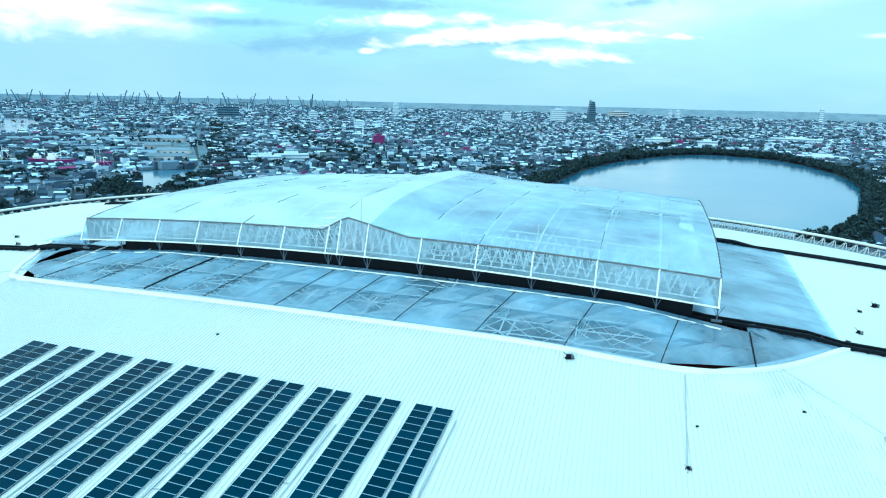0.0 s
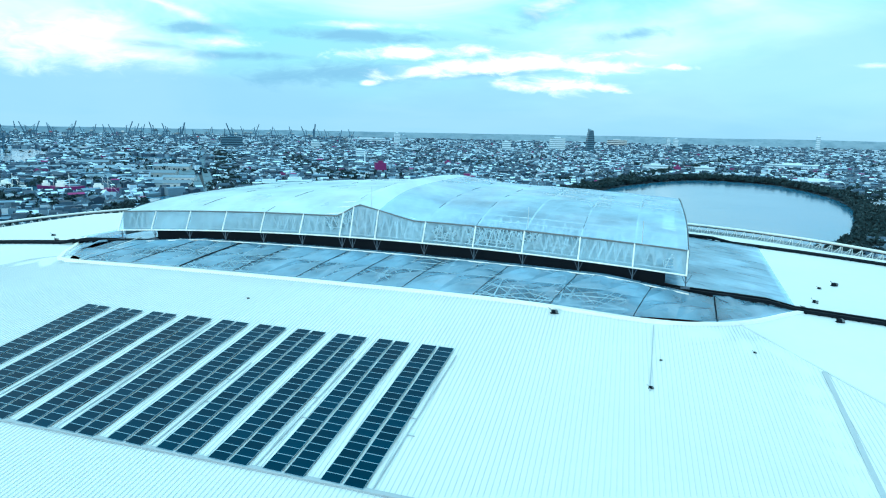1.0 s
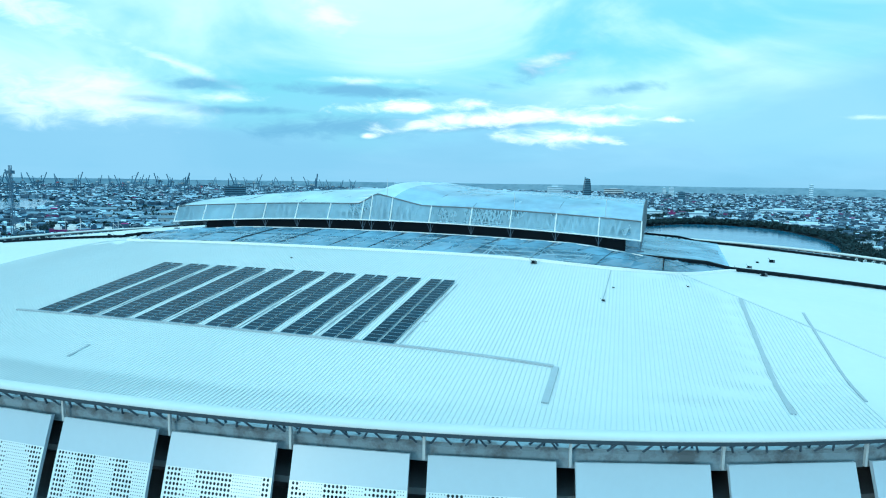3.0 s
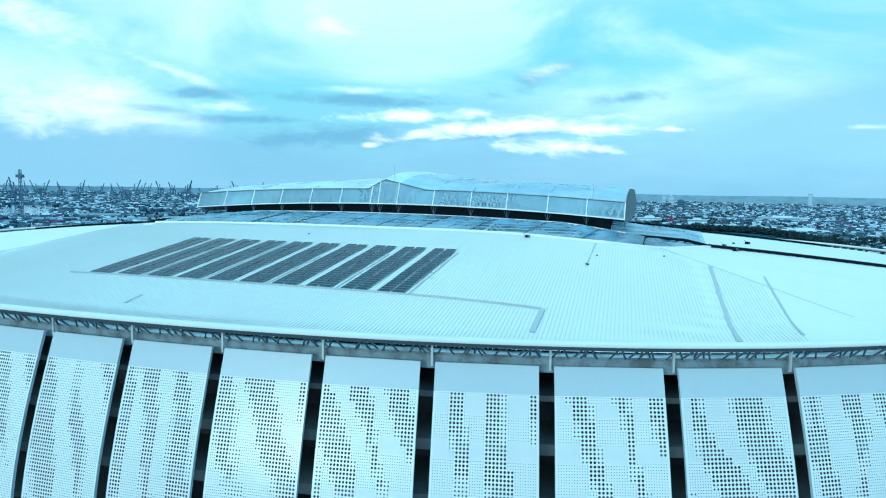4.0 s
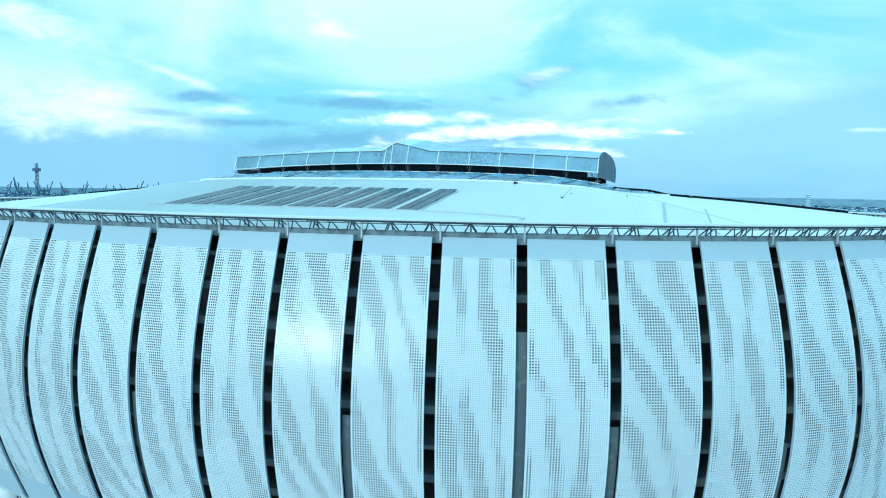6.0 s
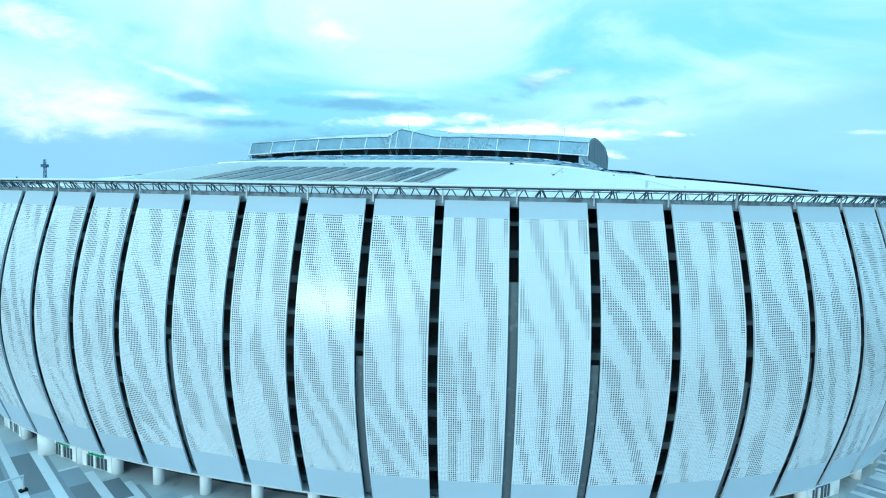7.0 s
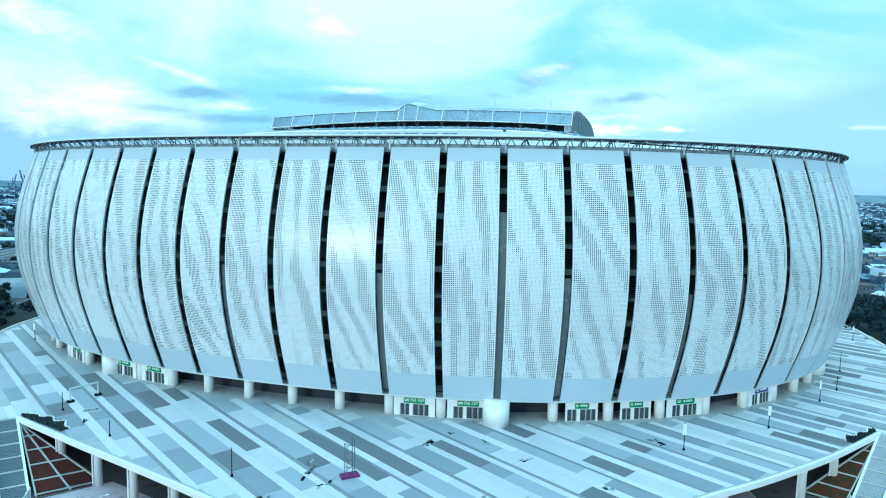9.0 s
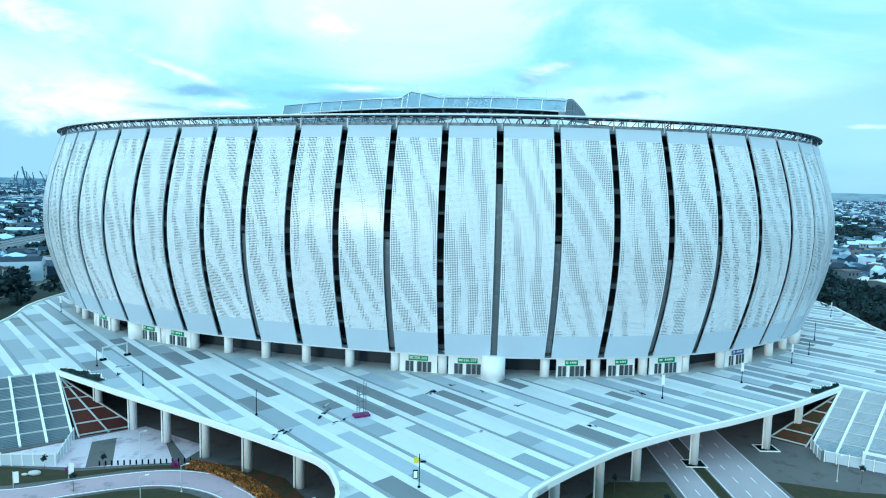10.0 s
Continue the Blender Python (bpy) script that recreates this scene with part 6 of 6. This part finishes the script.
for i in range(2600):
    j = rw.integers(len(LAKE))
    f = rw.uniform(1.02, 1.13)
    x, y = 350 + (LAKE[j][0] - 350) * f + rw.normal() * 6, 800 + (LAKE[j][1] - 800) * f + rw.normal() * 6
    if not inside((x, y), LAKE) and oval_r(x, y) > 1:
        wood(x, y, rw.uniform(6, 12), 26)
for i in range(5600):
    r = 260 + 2600 * rw.random() ** 0.7
    a = rw.uniform(-0.85, 0.85)
    x, y = r * math.sin(a), r * math.cos(a) - 60
    if noise.noise((x * 0.004, y * 0.004, 2.0)) > 0.02 and not inside((x, y), LAKE) and oval_r(x, y) > 1:
        wood(x, y, rw.uniform(6, 13), 10 if r > 1200 else 20)
V = np.concatenate(wb).reshape(-1, 3)
b = Buf()
b.v = V.tolist()
b.f = np.arange(len(V)).reshape(-1, 4).tolist()
tagged(b.make("woods", M_LEAF), "dark green tree belts round the lake and streets", "trees", kind="stuff")

# ---- town ----
ROADS = [([(-262, 470), (-274, 580), (-282, 653), (-291, 712), (-326, 838), (-383, 984), (-500, 1272), (-697, 1760), (-1066, 2699)], 15),
         ([(40, 780), (160, 880), (400, 1260), (680, 1680), (1080, 2280)], 11)]
for pts, wdt in ROADS:
    strip("road", pts, wdt, M_YARD, 0.08, "grey town road between the houses", "road")
strip("road", [(-168, -60), (-172, 40), (-184, 130), (-206, 230), (-232, 330)], 8.0, M_LOWPAVE, 0.09, "dark asphalt road beside the deck", "road")
for dd in (-4.3, 4.3):
    strip("kerb", offset_line(smooth_line([(-168, -60), (-172, 40), (-184, 130), (-206, 230), (-232, 330)], 8), dd), 0.5, M_SLAB, 0.25, "pale concrete kerb along the road", "kerb")
FLY = [(-205, 40), (-238, 150), (-258, 235), (-274, 310), (-276, 390), (-262, 470)]
fly = thing("flyover", "grey concrete flyover with low parapets on pillars", "flyover")
fl = smooth_line(FLY, 6)
b = Buf()
b.sweep([[(p[0], p[1], 0.2), (p[0], p[1], 1.4), (q[0], q[1], 1.4), (q[0], q[1], 0.2)] for p, q in zip(offset_line(fl, 7), offset_line(fl, -7))])
b.make("road_deck", M_LOWPAVE, fly, "dark asphalt carriageway")
for d in (-7.0, 7.0, 0.0):
    b = Buf()
    b.sweep([[(p[0], p[1], -0.6 if d else 1.3), (p[0], p[1], 2.3), (q[0], q[1], 2.3), (q[0], q[1], -0.6 if d else 1.3)] for p, q in zip(offset_line(fl, d + 0.2), offset_line(fl, d - 0.2))])
    b.make("parapet", M_SLAB, fly, "grey concrete parapet")
for p in fl[2::5]:
    b = Buf()
    b.box((p[0] - 1.2, p[1] - 1.2, GROUND), (p[0] + 1.2, p[1] + 1.2, 0.3))
    b.make("pillar", M_SLAB, fly)
road_pts = np.array([p for pts, _ in ROADS for p in smooth_line(pts, 8)] + fl)


def free_spot(x, y, pad=12):
    if inside((x, y), YARD) or inside((x, y), BASIN) or inside((x, y), SHORE) or any(inside((x, y), q) for q in FLATS):
        return False
    if inside((-340 + (x + 340) / 1.2, 700 + (y - 700) / 1.15), CANAL) or (-350 < x < -255 and 520 < y < 600):
        return False
    return not (oval_r(x, y) < 1.0 or inside((350 + (x - 350) / 1.13, 800 + (y - 800) / 1.08), LAKE) or np.min(np.hypot(road_pts[:, 0] - x, road_pts[:, 1] - y)) < pad)


def house_verts(x, y, w, d, h, rise, a):
    c, s = math.cos(a), math.sin(a)
    loc = [(-w, -d, 0), (w, -d, 0), (w, d, 0), (-w, d, 0), (-w, -d, h), (w, -d, h), (w, d, h), (-w, d, h), (-w, 0, h + rise), (w, 0, h + rise)]
    return [(x + p * c - q * s, y + p * s + q * c, GROUND + r) for p, q, r in loc]


HW = [(0, 1, 5, 4), (1, 2, 6, 5), (2, 3, 7, 6), (3, 0, 4, 7), (4, 8, 7), (5, 6, 9)]
walls, roofs = Buf(), Buf()
rh = random.Random(21)
cell_size = 8.35
r = 300.0
while r < 4840:
    grow = 1 + (r / 2300) ** 1.1
    stepr = cell_size * grow * 0.8
    na = int(1.7 * r / (cell_size * grow))
    for i in range(na):
        a = -0.85 + 1.7 * (i + rh.uniform(-0.3, 0.3)) / na
        rr_ = r + rh.uniform(-0.4, 0.4) * stepr
        x, y = rr_ * math.sin(a), rr_ * math.cos(a) - 60
        q = noise.noise((x * 0.004, y * 0.004, 2.0))
        if (q > 0.16 and rh.random() < 0.55) or not free_spot(x, y) or rh.random() < 0.05:
            continue
        big = rh.random() < (0.05 if x > -150 else 0.22)
        w = rh.uniform(2.1, 4.0) * grow ** 0.8 * (2.2 if big else 1)
        d = rh.uniform(1.9, 3.1) * grow ** 0.8 * (1.8 if big else 1)
        h = rh.choice((3.0, 3.4, 3.6, 6.0, 6.4, 6.8, 9.0)) * (1 + 0.2 * (grow - 1)) * (1 + 0.75 * max(0.0, r / 2400 - 1) ** 1.5)
        rise = rh.uniform(0.6, 2.6) if rh.random() < 0.8 else 0.15
        ang = 0.3 * noise.noise((x * 0.002, y * 0.002, 5)) * 6 + (math.pi / 2 if rh.random() < 0.4 else 0) + rh.uniform(-0.08, 0.08)
        vs = house_verts(x, y, w, d, h, rise, ang)
        walls.add(vs, HW)
        roofs.add([vs[k] for k in (4, 5)] + [vs[8], vs[9]] + [vs[7], vs[6]], [(0, 1, 3, 2), (5, 4, 2, 3)])
    r += stepr
tagged(walls.make("town_walls", M_HWALL), "dense low houses, haze blue mixed into their grey and white walls", "houses", kind="stuff")
tagged(roofs.make("town_roofs", M_HROOF), "crowded roofs of the low town, haze blue mixed into their greys", "roofs", kind="stuff")


def house_model(w, d, h, rise):
    t = thing("house", "small town house with pitched roof and dark windows", "house", (0, 0, GROUND), group="houses near the stadium")
    vs = [(p[0], p[1], p[2] - GROUND) for p in house_verts(0, 0, w, d, h, rise, 0)]
    b = Buf()
    b.add(vs, HW)
    b.make("wall", M_HWALL1, t)
    e = 0.5
    b = Buf()
    for sg in (-1, 1):
        dz = rise / d * e
        p = [(-w - e, sg * (d + e), h - dz), (w + e, sg * (d + e), h - dz), (w + e, 0, h + rise), (-w - e, 0, h + rise)]
        b.sweep([[p[0], (p[0][0], p[0][1], p[0][2] + 0.18), (p[3][0], p[3][1], p[3][2] + 0.18), p[3]],
                 [p[1], (p[1][0], p[1][1], p[1][2] + 0.18), (p[2][0], p[2][1], p[2][2] + 0.18), p[2]]])
    b.make("roof", M_HROOF1, t)
    for sg in (-1, 1):
        for fl in range(int(h // 3)):
            for x in np.arange(-w + 1.6, w - 1.0, 2.6):
                b = Buf()
                b.box((x - 0.55, sg * d - 0.05, fl * 3.1 + 1.0), (x + 0.55, sg * d + 0.05, fl * 3.1 + 2.3))
                b.make("window", M_WIN, t)
    return t


models = [house_model(*q) for q in ((5, 4, 6.3, 1.8), (6.5, 4.5, 3.4, 2.2), (4.5, 4, 9.3, 0.4), (8, 5, 6.5, 1.2), (5.5, 3.8, 3.3, 1.6))]
spots = []
for side in (1, -1):
    for _ in range(1400):
        x, y = side * rh.uniform(195, 430), rh.uniform(90, 430)
        if oval_r(x, y) < 1.02 or not free_spot(x, y, 10) or abs(x) > 0.95 * (y + 140):
            continue
        if all((x - p) ** 2 + (y - q) ** 2 > 12.5 ** 2 for p, q in spots):
            spots.append((x, y))
random.Random(2).shuffle(spots)
used_ = spots[:215]
for i, (x, y) in enumerate(used_):
    m = pose(x, y, GROUND, 0, 0, 90 * rh.randrange(2) + rh.uniform(-6, 6) + (20 if x > 0 else -15))
    if i < len(models):
        models[i].matrix_basis = m
    else:
        copy_thing(models[i % len(models)], m)


# Taller blocks far off.
def block(x, y, w, d, h, floors, label, mat=M_TOWER, turn=0.0):
    t = thing("tower_block", label, "tower block", (x, y, GROUND), turn, group="far blocks")
    b = Buf()
    b.box((-w, -d, 0), (w, d, h))
    b.box((-w * 0.4, -d * 0.4, h), (w * 0.4, d * 0.4, h + 4))
    b.make("wall", mat, t)
    for f in range(floors):
        z0 = h * (f + 0.35) / floors
        e = Buf()
        e.box((-w - 0.15, -d - 0.15, z0), (w + 0.15, d + 0.15, z0 + h / floors * 0.45))
        e.make("window_band", M_FARWIN if mat == M_FARWHITE else M_WIN, t)
    return t


def at_px(bearing, dist):
    return dist * math.sin(radians(bearing)), dist * math.cos(radians(bearing))


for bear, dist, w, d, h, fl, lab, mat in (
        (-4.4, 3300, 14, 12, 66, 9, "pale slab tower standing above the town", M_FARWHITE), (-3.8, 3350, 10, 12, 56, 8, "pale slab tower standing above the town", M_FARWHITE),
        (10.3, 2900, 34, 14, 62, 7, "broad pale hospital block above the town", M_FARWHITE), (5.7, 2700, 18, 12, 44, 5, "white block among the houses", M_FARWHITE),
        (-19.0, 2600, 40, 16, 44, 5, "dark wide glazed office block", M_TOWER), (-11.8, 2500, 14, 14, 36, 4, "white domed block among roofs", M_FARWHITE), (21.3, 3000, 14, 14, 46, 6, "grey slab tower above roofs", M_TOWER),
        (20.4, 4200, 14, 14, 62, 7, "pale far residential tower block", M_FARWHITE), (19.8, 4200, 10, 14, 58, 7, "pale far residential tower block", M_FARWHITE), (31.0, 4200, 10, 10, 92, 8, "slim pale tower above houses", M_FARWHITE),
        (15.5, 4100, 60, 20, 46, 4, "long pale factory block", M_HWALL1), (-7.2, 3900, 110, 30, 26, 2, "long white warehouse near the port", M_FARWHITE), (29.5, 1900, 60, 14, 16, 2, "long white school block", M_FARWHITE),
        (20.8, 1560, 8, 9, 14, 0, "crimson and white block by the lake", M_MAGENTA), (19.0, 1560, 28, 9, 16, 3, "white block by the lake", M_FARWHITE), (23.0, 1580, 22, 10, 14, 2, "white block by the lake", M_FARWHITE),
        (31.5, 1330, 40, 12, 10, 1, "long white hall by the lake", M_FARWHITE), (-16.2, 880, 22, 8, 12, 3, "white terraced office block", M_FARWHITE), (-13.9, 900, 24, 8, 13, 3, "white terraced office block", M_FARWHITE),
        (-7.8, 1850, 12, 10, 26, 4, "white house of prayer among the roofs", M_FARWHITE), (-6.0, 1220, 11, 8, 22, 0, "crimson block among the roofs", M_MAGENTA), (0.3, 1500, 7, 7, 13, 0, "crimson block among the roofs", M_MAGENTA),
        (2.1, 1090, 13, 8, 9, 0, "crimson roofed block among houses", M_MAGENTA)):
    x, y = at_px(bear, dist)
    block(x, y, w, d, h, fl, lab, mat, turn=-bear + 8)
# Long gabled warehouses on the harbour side.
def warehouse(x, y, w, d, h, rise, turn):
    t = thing("warehouse", "long grey harbour warehouse with a pitched metal roof", "warehouse", (x, y, GROUND), turn, group="harbour warehouses")
    vs = [(p[0], p[1], p[2] - GROUND) for p in house_verts(0, 0, w, d, h, rise, 0)]
    b = Buf()
    b.add(vs, HW)
    b.make("wall", M_HWALL1, t)
    b = Buf()
    e = 0.8
    for sg in (-1, 1):
        dz = rise / d * e
        p = [(-w - e, sg * (d + e), h - dz), (w + e, sg * (d + e), h - dz), (w + e, 0, h + rise), (-w - e, 0, h + rise)]
        b.sweep([[p[0], (p[0][0], p[0][1], p[0][2] + 0.3), (p[3][0], p[3][1], p[3][2] + 0.3), p[3]],
                 [p[1], (p[1][0], p[1][1], p[1][2] + 0.3), (p[2][0], p[2][1], p[2][2] + 0.3), p[2]]])
    b.make("roof", M_SHEDROOF, t, "grey sheet metal roof")
    b = Buf()
    for q in np.arange(-w + 4, w - 3, 9.0):
        b.box((q - 1.6, -d - 0.06, 0), (q + 1.6, -d + 0.04, 3.4))
    b.make("loading_doors", M_WIN, t, "row of dark loading doors")


for bear, dist, w, d, h, rise, tr in ((-24.2, 960, 26, 13, 6, 3.5, 12), (-26.6, 1010, 30, 14, 6, 4, 14), (-23.6, 1060, 24, 12, 6, 3, 10), (-29.0, 1090, 28, 12, 6, 3.5, 18), (-25.4, 1160, 34, 15, 7, 4, 12),
                                     (-31.5, 1200, 30, 12, 7, 3, 24), (-28.0, 1290, 40, 16, 7, 4, 16), (-33.8, 1330, 36, 14, 7, 4, 25), (-24.0, 1330, 34, 14, 7, 4, 8), (-30.4, 1480, 44, 16, 8, 4, 20), (-34.6, 1040, 24, 10, 5, 3, 30)):
    x, y = at_px(bear, dist)
    warehouse(x, y, w, d, h, rise, tr)
mn = thing("minaret", "slim white minaret among the roofs", "minaret", (*at_px(-7.4, 1500), GROUND))
b = Buf()
b.lathe([(1.8, 0), (1.5, 22), (2.3, 22.5), (2.3, 23.5), (1.2, 24), (1.1, 30), (0.1, 35)], 10)
b.make("shaft", M_FARWHITE, mn)
# Curved glass tower.
x, y = at_px(13.2, 2800)
tw = thing("curved_tower", "tall dark glass tower with a curved outline", "tower", (x, y, GROUND), 10)
b = Buf()
rows = []
for i in range(15):
    h = i / 14
    w = 12 + 6 * math.sin(math.pi * (0.15 + 0.8 * h)) - 4 * h
    rows.append([(-w, -9, 98 * h), (w, -9, 98 * h), (w, 9, 98 * h), (-w, 9, 98 * h + (10 if i == 14 else 0))])
b.sweep(rows)
b.make("shaft", M_TOWER, tw, smooth=False)
for i in range(12):
    e = Buf()
    h = (i + 0.5) / 12
    w = 12 + 6 * math.sin(math.pi * (0.15 + 0.8 * h)) - 4 * h + 0.2
    e.box((-w, -9.2, 98 * h), (w, 9.2, 98 * h + 3.4))
    e.make("window_band", M_WIN, tw)

# Boats in the harbour basin.
basin = Buf()
basin.quad(*[(px, py, GROUND + 0.07) for px, py in BASIN])
tagged(basin.make("water", M_WATER), "dark harbour basin with moored boats", "water", kind="structure")


def boat(x, y, turn, s, hull):
    t = thing("boat", "moored fishing boat with white wheelhouse and masts", "boat", (x, y, GROUND), turn, group="moored boats")
    b = Buf()
    b.sweep([[(k * 12 * s, -wd * s, 0), (k * 12 * s, -wd * 1.15 * s, (2.4 + 0.9 * abs(k) ** 2) * s), (k * 12 * s, wd * 1.15 * s, (2.4 + 0.9 * abs(k) ** 2) * s), (k * 12 * s, wd * s, 0)]
             for k, wd in ((-1, 1.6), (-0.5, 2.6), (0, 2.8), (0.5, 2.3), (0.85, 1.2), (1.0, 0.15))])
    b.make("hull", hull, t, "crimson hull" if hull == M_MAGENTA else "white hull" if hull == M_WHITE else "dark hull")
    b = Buf()
    b.box((-8 * s, -1.9 * s, 2.4 * s), (-2.5 * s, 1.9 * s, 5.2 * s))
    b.box((-7 * s, -1.5 * s, 5.2 * s), (-4 * s, 1.5 * s, 7.2 * s))
    b.make("wheelhouse", M_WHITE, t, "white wheelhouse")
    b = Buf()
    b.bar((1 * s, 0, 2.4 * s), (1 * s, 0, 13 * s), 0.18, 6)
    b.bar((1 * s, 0, 11 * s), (7 * s, 0, 4 * s), 0.12, 6)
    b.make("mast", M_WHITE, t, "pale mast")


for x, y, tr, s, hl in ((-530, 815, 12, 1.5, M_MAGENTA), (-502, 803, 18, 1.7, M_MAGENTA), (-516, 828, 8, 1.4, M_CRANE), (-458, 806, 20, 1.3, M_MAGENTA), (-444, 792, 30, 1.5, M_MAGENTA),
                         (-575, 800, 10, 1.6, M_WHITE), (-552, 776, 15, 1.5, M_WHITE), (-590, 822, 0, 1.4, M_CRANE), (-410, 738, 40, 1.2, M_CRANE)):
    boat(x, y, tr, s, hl)

# Port cranes.
cr = thing("port_crane", "tall steel port crane with raised boom", "crane", (0, 4000, GROUND), group="port cranes")
for x in (-13, 13):
    for yy in (-9, 9):
        b = Buf()
        b.bar((x, yy, 0), (x * 0.9, yy, 46), 2.0)
        b.make("leg", M_CRANE, cr)
b = Buf()
b.bar((-30, 0, 46), (22, 0, 46), 2.8)
b.make("girder", M_CRANE, cr)
b = Buf()
b.bar((14, 0, 46), (34, 0, 96), 2.6)
b.make("boom", M_CRANE, cr)
b = Buf()
b.bar((4, 0, 46), (9, 0, 78), 1.9)
b.bar((9, 0, 78), (27, 0, 80), 0.5)
b.bar((9, 0, 78), (-24, 0, 47), 0.5)
b.make("mast", M_CRANE, cr)
b = Buf()
b.box((-14, -5, 48), (-4, 5, 55))
b.make("machine_house", M_HWALL1, cr)
rc = random.Random(3)
ci = 0
for bear in [-36, -35.2, -34.1, -33.4, -31.5, -30.8, -29.6, -28.9, -28.1, -27.2, -26.6, -25.9, -24.6, -23.9, -23.1, -22.5, -21.0, -20.3, -19.6, -18.0, -17.2, -16.6, -15.1, -14.6, -12.5, -12.1, -11.0, -10.4, -9.0, -8.4,
             -35.6, -34.6, -32.6, -32.0, -30.2, -28.5, -27.7, -25.2, -23.5, -21.8, -18.8, -15.8, -13.6, -9.7]:
    x, y = at_px(bear + rc.uniform(-0.2, 0.2), rc.uniform(2500, 4300))
    m = pose(x, y, GROUND, 0, 0, rc.uniform(-70, 70) + (180 if rc.random() < 0.5 else 0)) @ Matrix.Scale(rc.uniform(0.65, 1.05), 4)
    if ci == 0:
        cr.matrix_basis = m
    else:
        c = copy_thing(cr, m)
        c.matrix_basis = m
    ci += 1

# Lattice mast on the town side.
mt = thing("lattice_mast", "tall lattice radio mast with a platform", "mast", (-414, 549, GROUND))
for x, yy in ((-1.6, -1.6), (1.6, -1.6), (1.6, 1.6), (-1.6, 1.6)):
    b = Buf()
    b.bar((x, yy, 0), (x * 0.5, yy * 0.5, 88), 0.3)
    b.make("leg", M_CRANE, mt)
for k in range(21):
    b = Buf()
    s0, s1 = 1.6 - 0.038 * k, 1.6 - 0.038 * (k + 1)
    b.bar((-s0, -s0, k * 4.1), (s1, -s1, k * 4.1 + 4.1), 0.12)
    b.bar((s0, -s0, k * 4.1), (s1, s1, k * 4.1 + 4.1), 0.12)
    b.bar((s0, s0, k * 4.1), (-s1, s1, k * 4.1 + 4.1), 0.12)
    b.make("bracing", M_CRANE, mt)
b = Buf()
b.box((-2.6, -2.6, 80), (2.6, 2.6, 83))
b.make("platform", M_CRANE, mt)

# ---- paving slabs of the deck ----
PD = radians(-47.0)
pc, ps = math.cos(PD), math.sin(PD)
slab_near, cut, slab_far, white_far, line_far = [], [], Buf(), Buf(), Buf()
sizes = {}
INNER = [ring(i * PERIM / 120, -2.0)[:2] for i in range(120)]
rp = random.Random(31)
q = -190.0
cycle, turn_ = (3.4, 1.6, 2.8, 1.3, 0.75, 3.6, 1.8, 2.6, 0.6, 1.4, 3.2, 1.7, 0.75), 0
while q < 190.0:
    wd = cycle[turn_ % len(cycle)]
    turn_ += 1
    p = -230.0 + rp.uniform(0, 8)
    while p < 230.0:
        ln = rp.choice((5.0, 8.0, 10.0, 12.0)) if wd >= 2 else 16.0
        mx, my = p + ln / 2, q + wd / 2
        x, y = mx * pc - my * ps, mx * ps + my * pc
        if -150 < x < 150 and -148 < y < 130:
            cs = []
            for fx in (-0.5, 0, 0.5):
                for fy in (-0.5, 0.5):
                    cx_, cy_ = mx + fx * ln, my + fy * wd
                    cs.append((cx_ * pc - cy_ * ps, cx_ * ps + cy_ * pc))
            if all(inside(c, DECK) for c in cs) and not any(inside(c, INNER) for c in cs):
                if rp.random() < 0.96:
                    slab_near.append((y, x, wd, ln))
            elif any(inside(c, DECK) for c in cs) and not all(inside(c, INNER) for c in cs):
                # slabs cut short along the deck's edge and the columns
                runs, e = [], p
                while e < p + ln - 0.1:
                    ok = True
                    for ex, ey in ((e, q), (e + 1, q), (e, q + wd), (e + 1, q + wd)):
                        c = (ex * pc - ey * ps, ex * ps + ey * pc)
                        ok = ok and inside(c, DECK) and not inside(c, INNER)
                    if ok and runs and abs(runs[-1][1] - e) < 0.01:
                        runs[-1][1] = e + 1
                    elif ok:
                        runs.append([e, e + 1])
                    e += 1
                for e0, e1 in runs:
                    mx = (e0 + e1) / 2
                    cut.append((mx * pc - my * ps, mx * ps + my * pc, wd, e1 - e0))
        p += ln
    q += wd
slab_near.sort()
tally = [0, 0, 0]
for y, x, wd, ln in slab_near:
    kind_ = 2 if wd >= 2 else 1 if wd > 0.9 else 0
    tally[kind_] += y > -62
    m = pose(x, y, 0.0, 0, 0, math.degrees(PD))
    h = 0.018
    if y > -62 and tally[kind_] <= (160, 240, 290)[kind_]:
        key = (wd, ln)
        if key not in sizes:
            b = Buf()
            b.box((-ln / 2 + 0.02, -wd / 2 + 0.02, -0.03), (ln / 2 - 0.02, wd / 2 - 0.02, h))
            sizes[key] = b.mesh("paving_slab", M_PAVE if wd >= 2 else M_PAVE_WHITE if wd > 0.9 else M_PAVE_LINE)
        shared("paving_slab", sizes[key], deck, m)
    else:
        (slab_far if wd >= 2 else white_far if wd > 0.9 else line_far).box((-ln / 2 + 0.02, -wd / 2 + 0.02, -0.03), (ln / 2 - 0.02, wd / 2 - 0.02, h), m)
for x, y, wd, ln in cut:
    (slab_far if wd >= 2 else white_far if wd > 0.9 else line_far).box((-ln / 2 + 0.02, -wd / 2 + 0.02, -0.03), (ln / 2 - 0.02, wd / 2 - 0.02, 0.018),
                                                                       pose(x, y, 0.0, 0, 0, math.degrees(PD)))
tagged(slab_far.make("paving_slabs", M_PAVE_ISLE, deck, "striped paving in white, grey and charcoal"), kind="stuff")
tagged(white_far.make("paving_bands", M_PAVE_WHITE, deck, "narrow pale paving bands"), kind="stuff")
tagged(line_far.make("paving_lines", M_PAVE_LINE, deck, "thin dark paving lines"), kind="stuff")
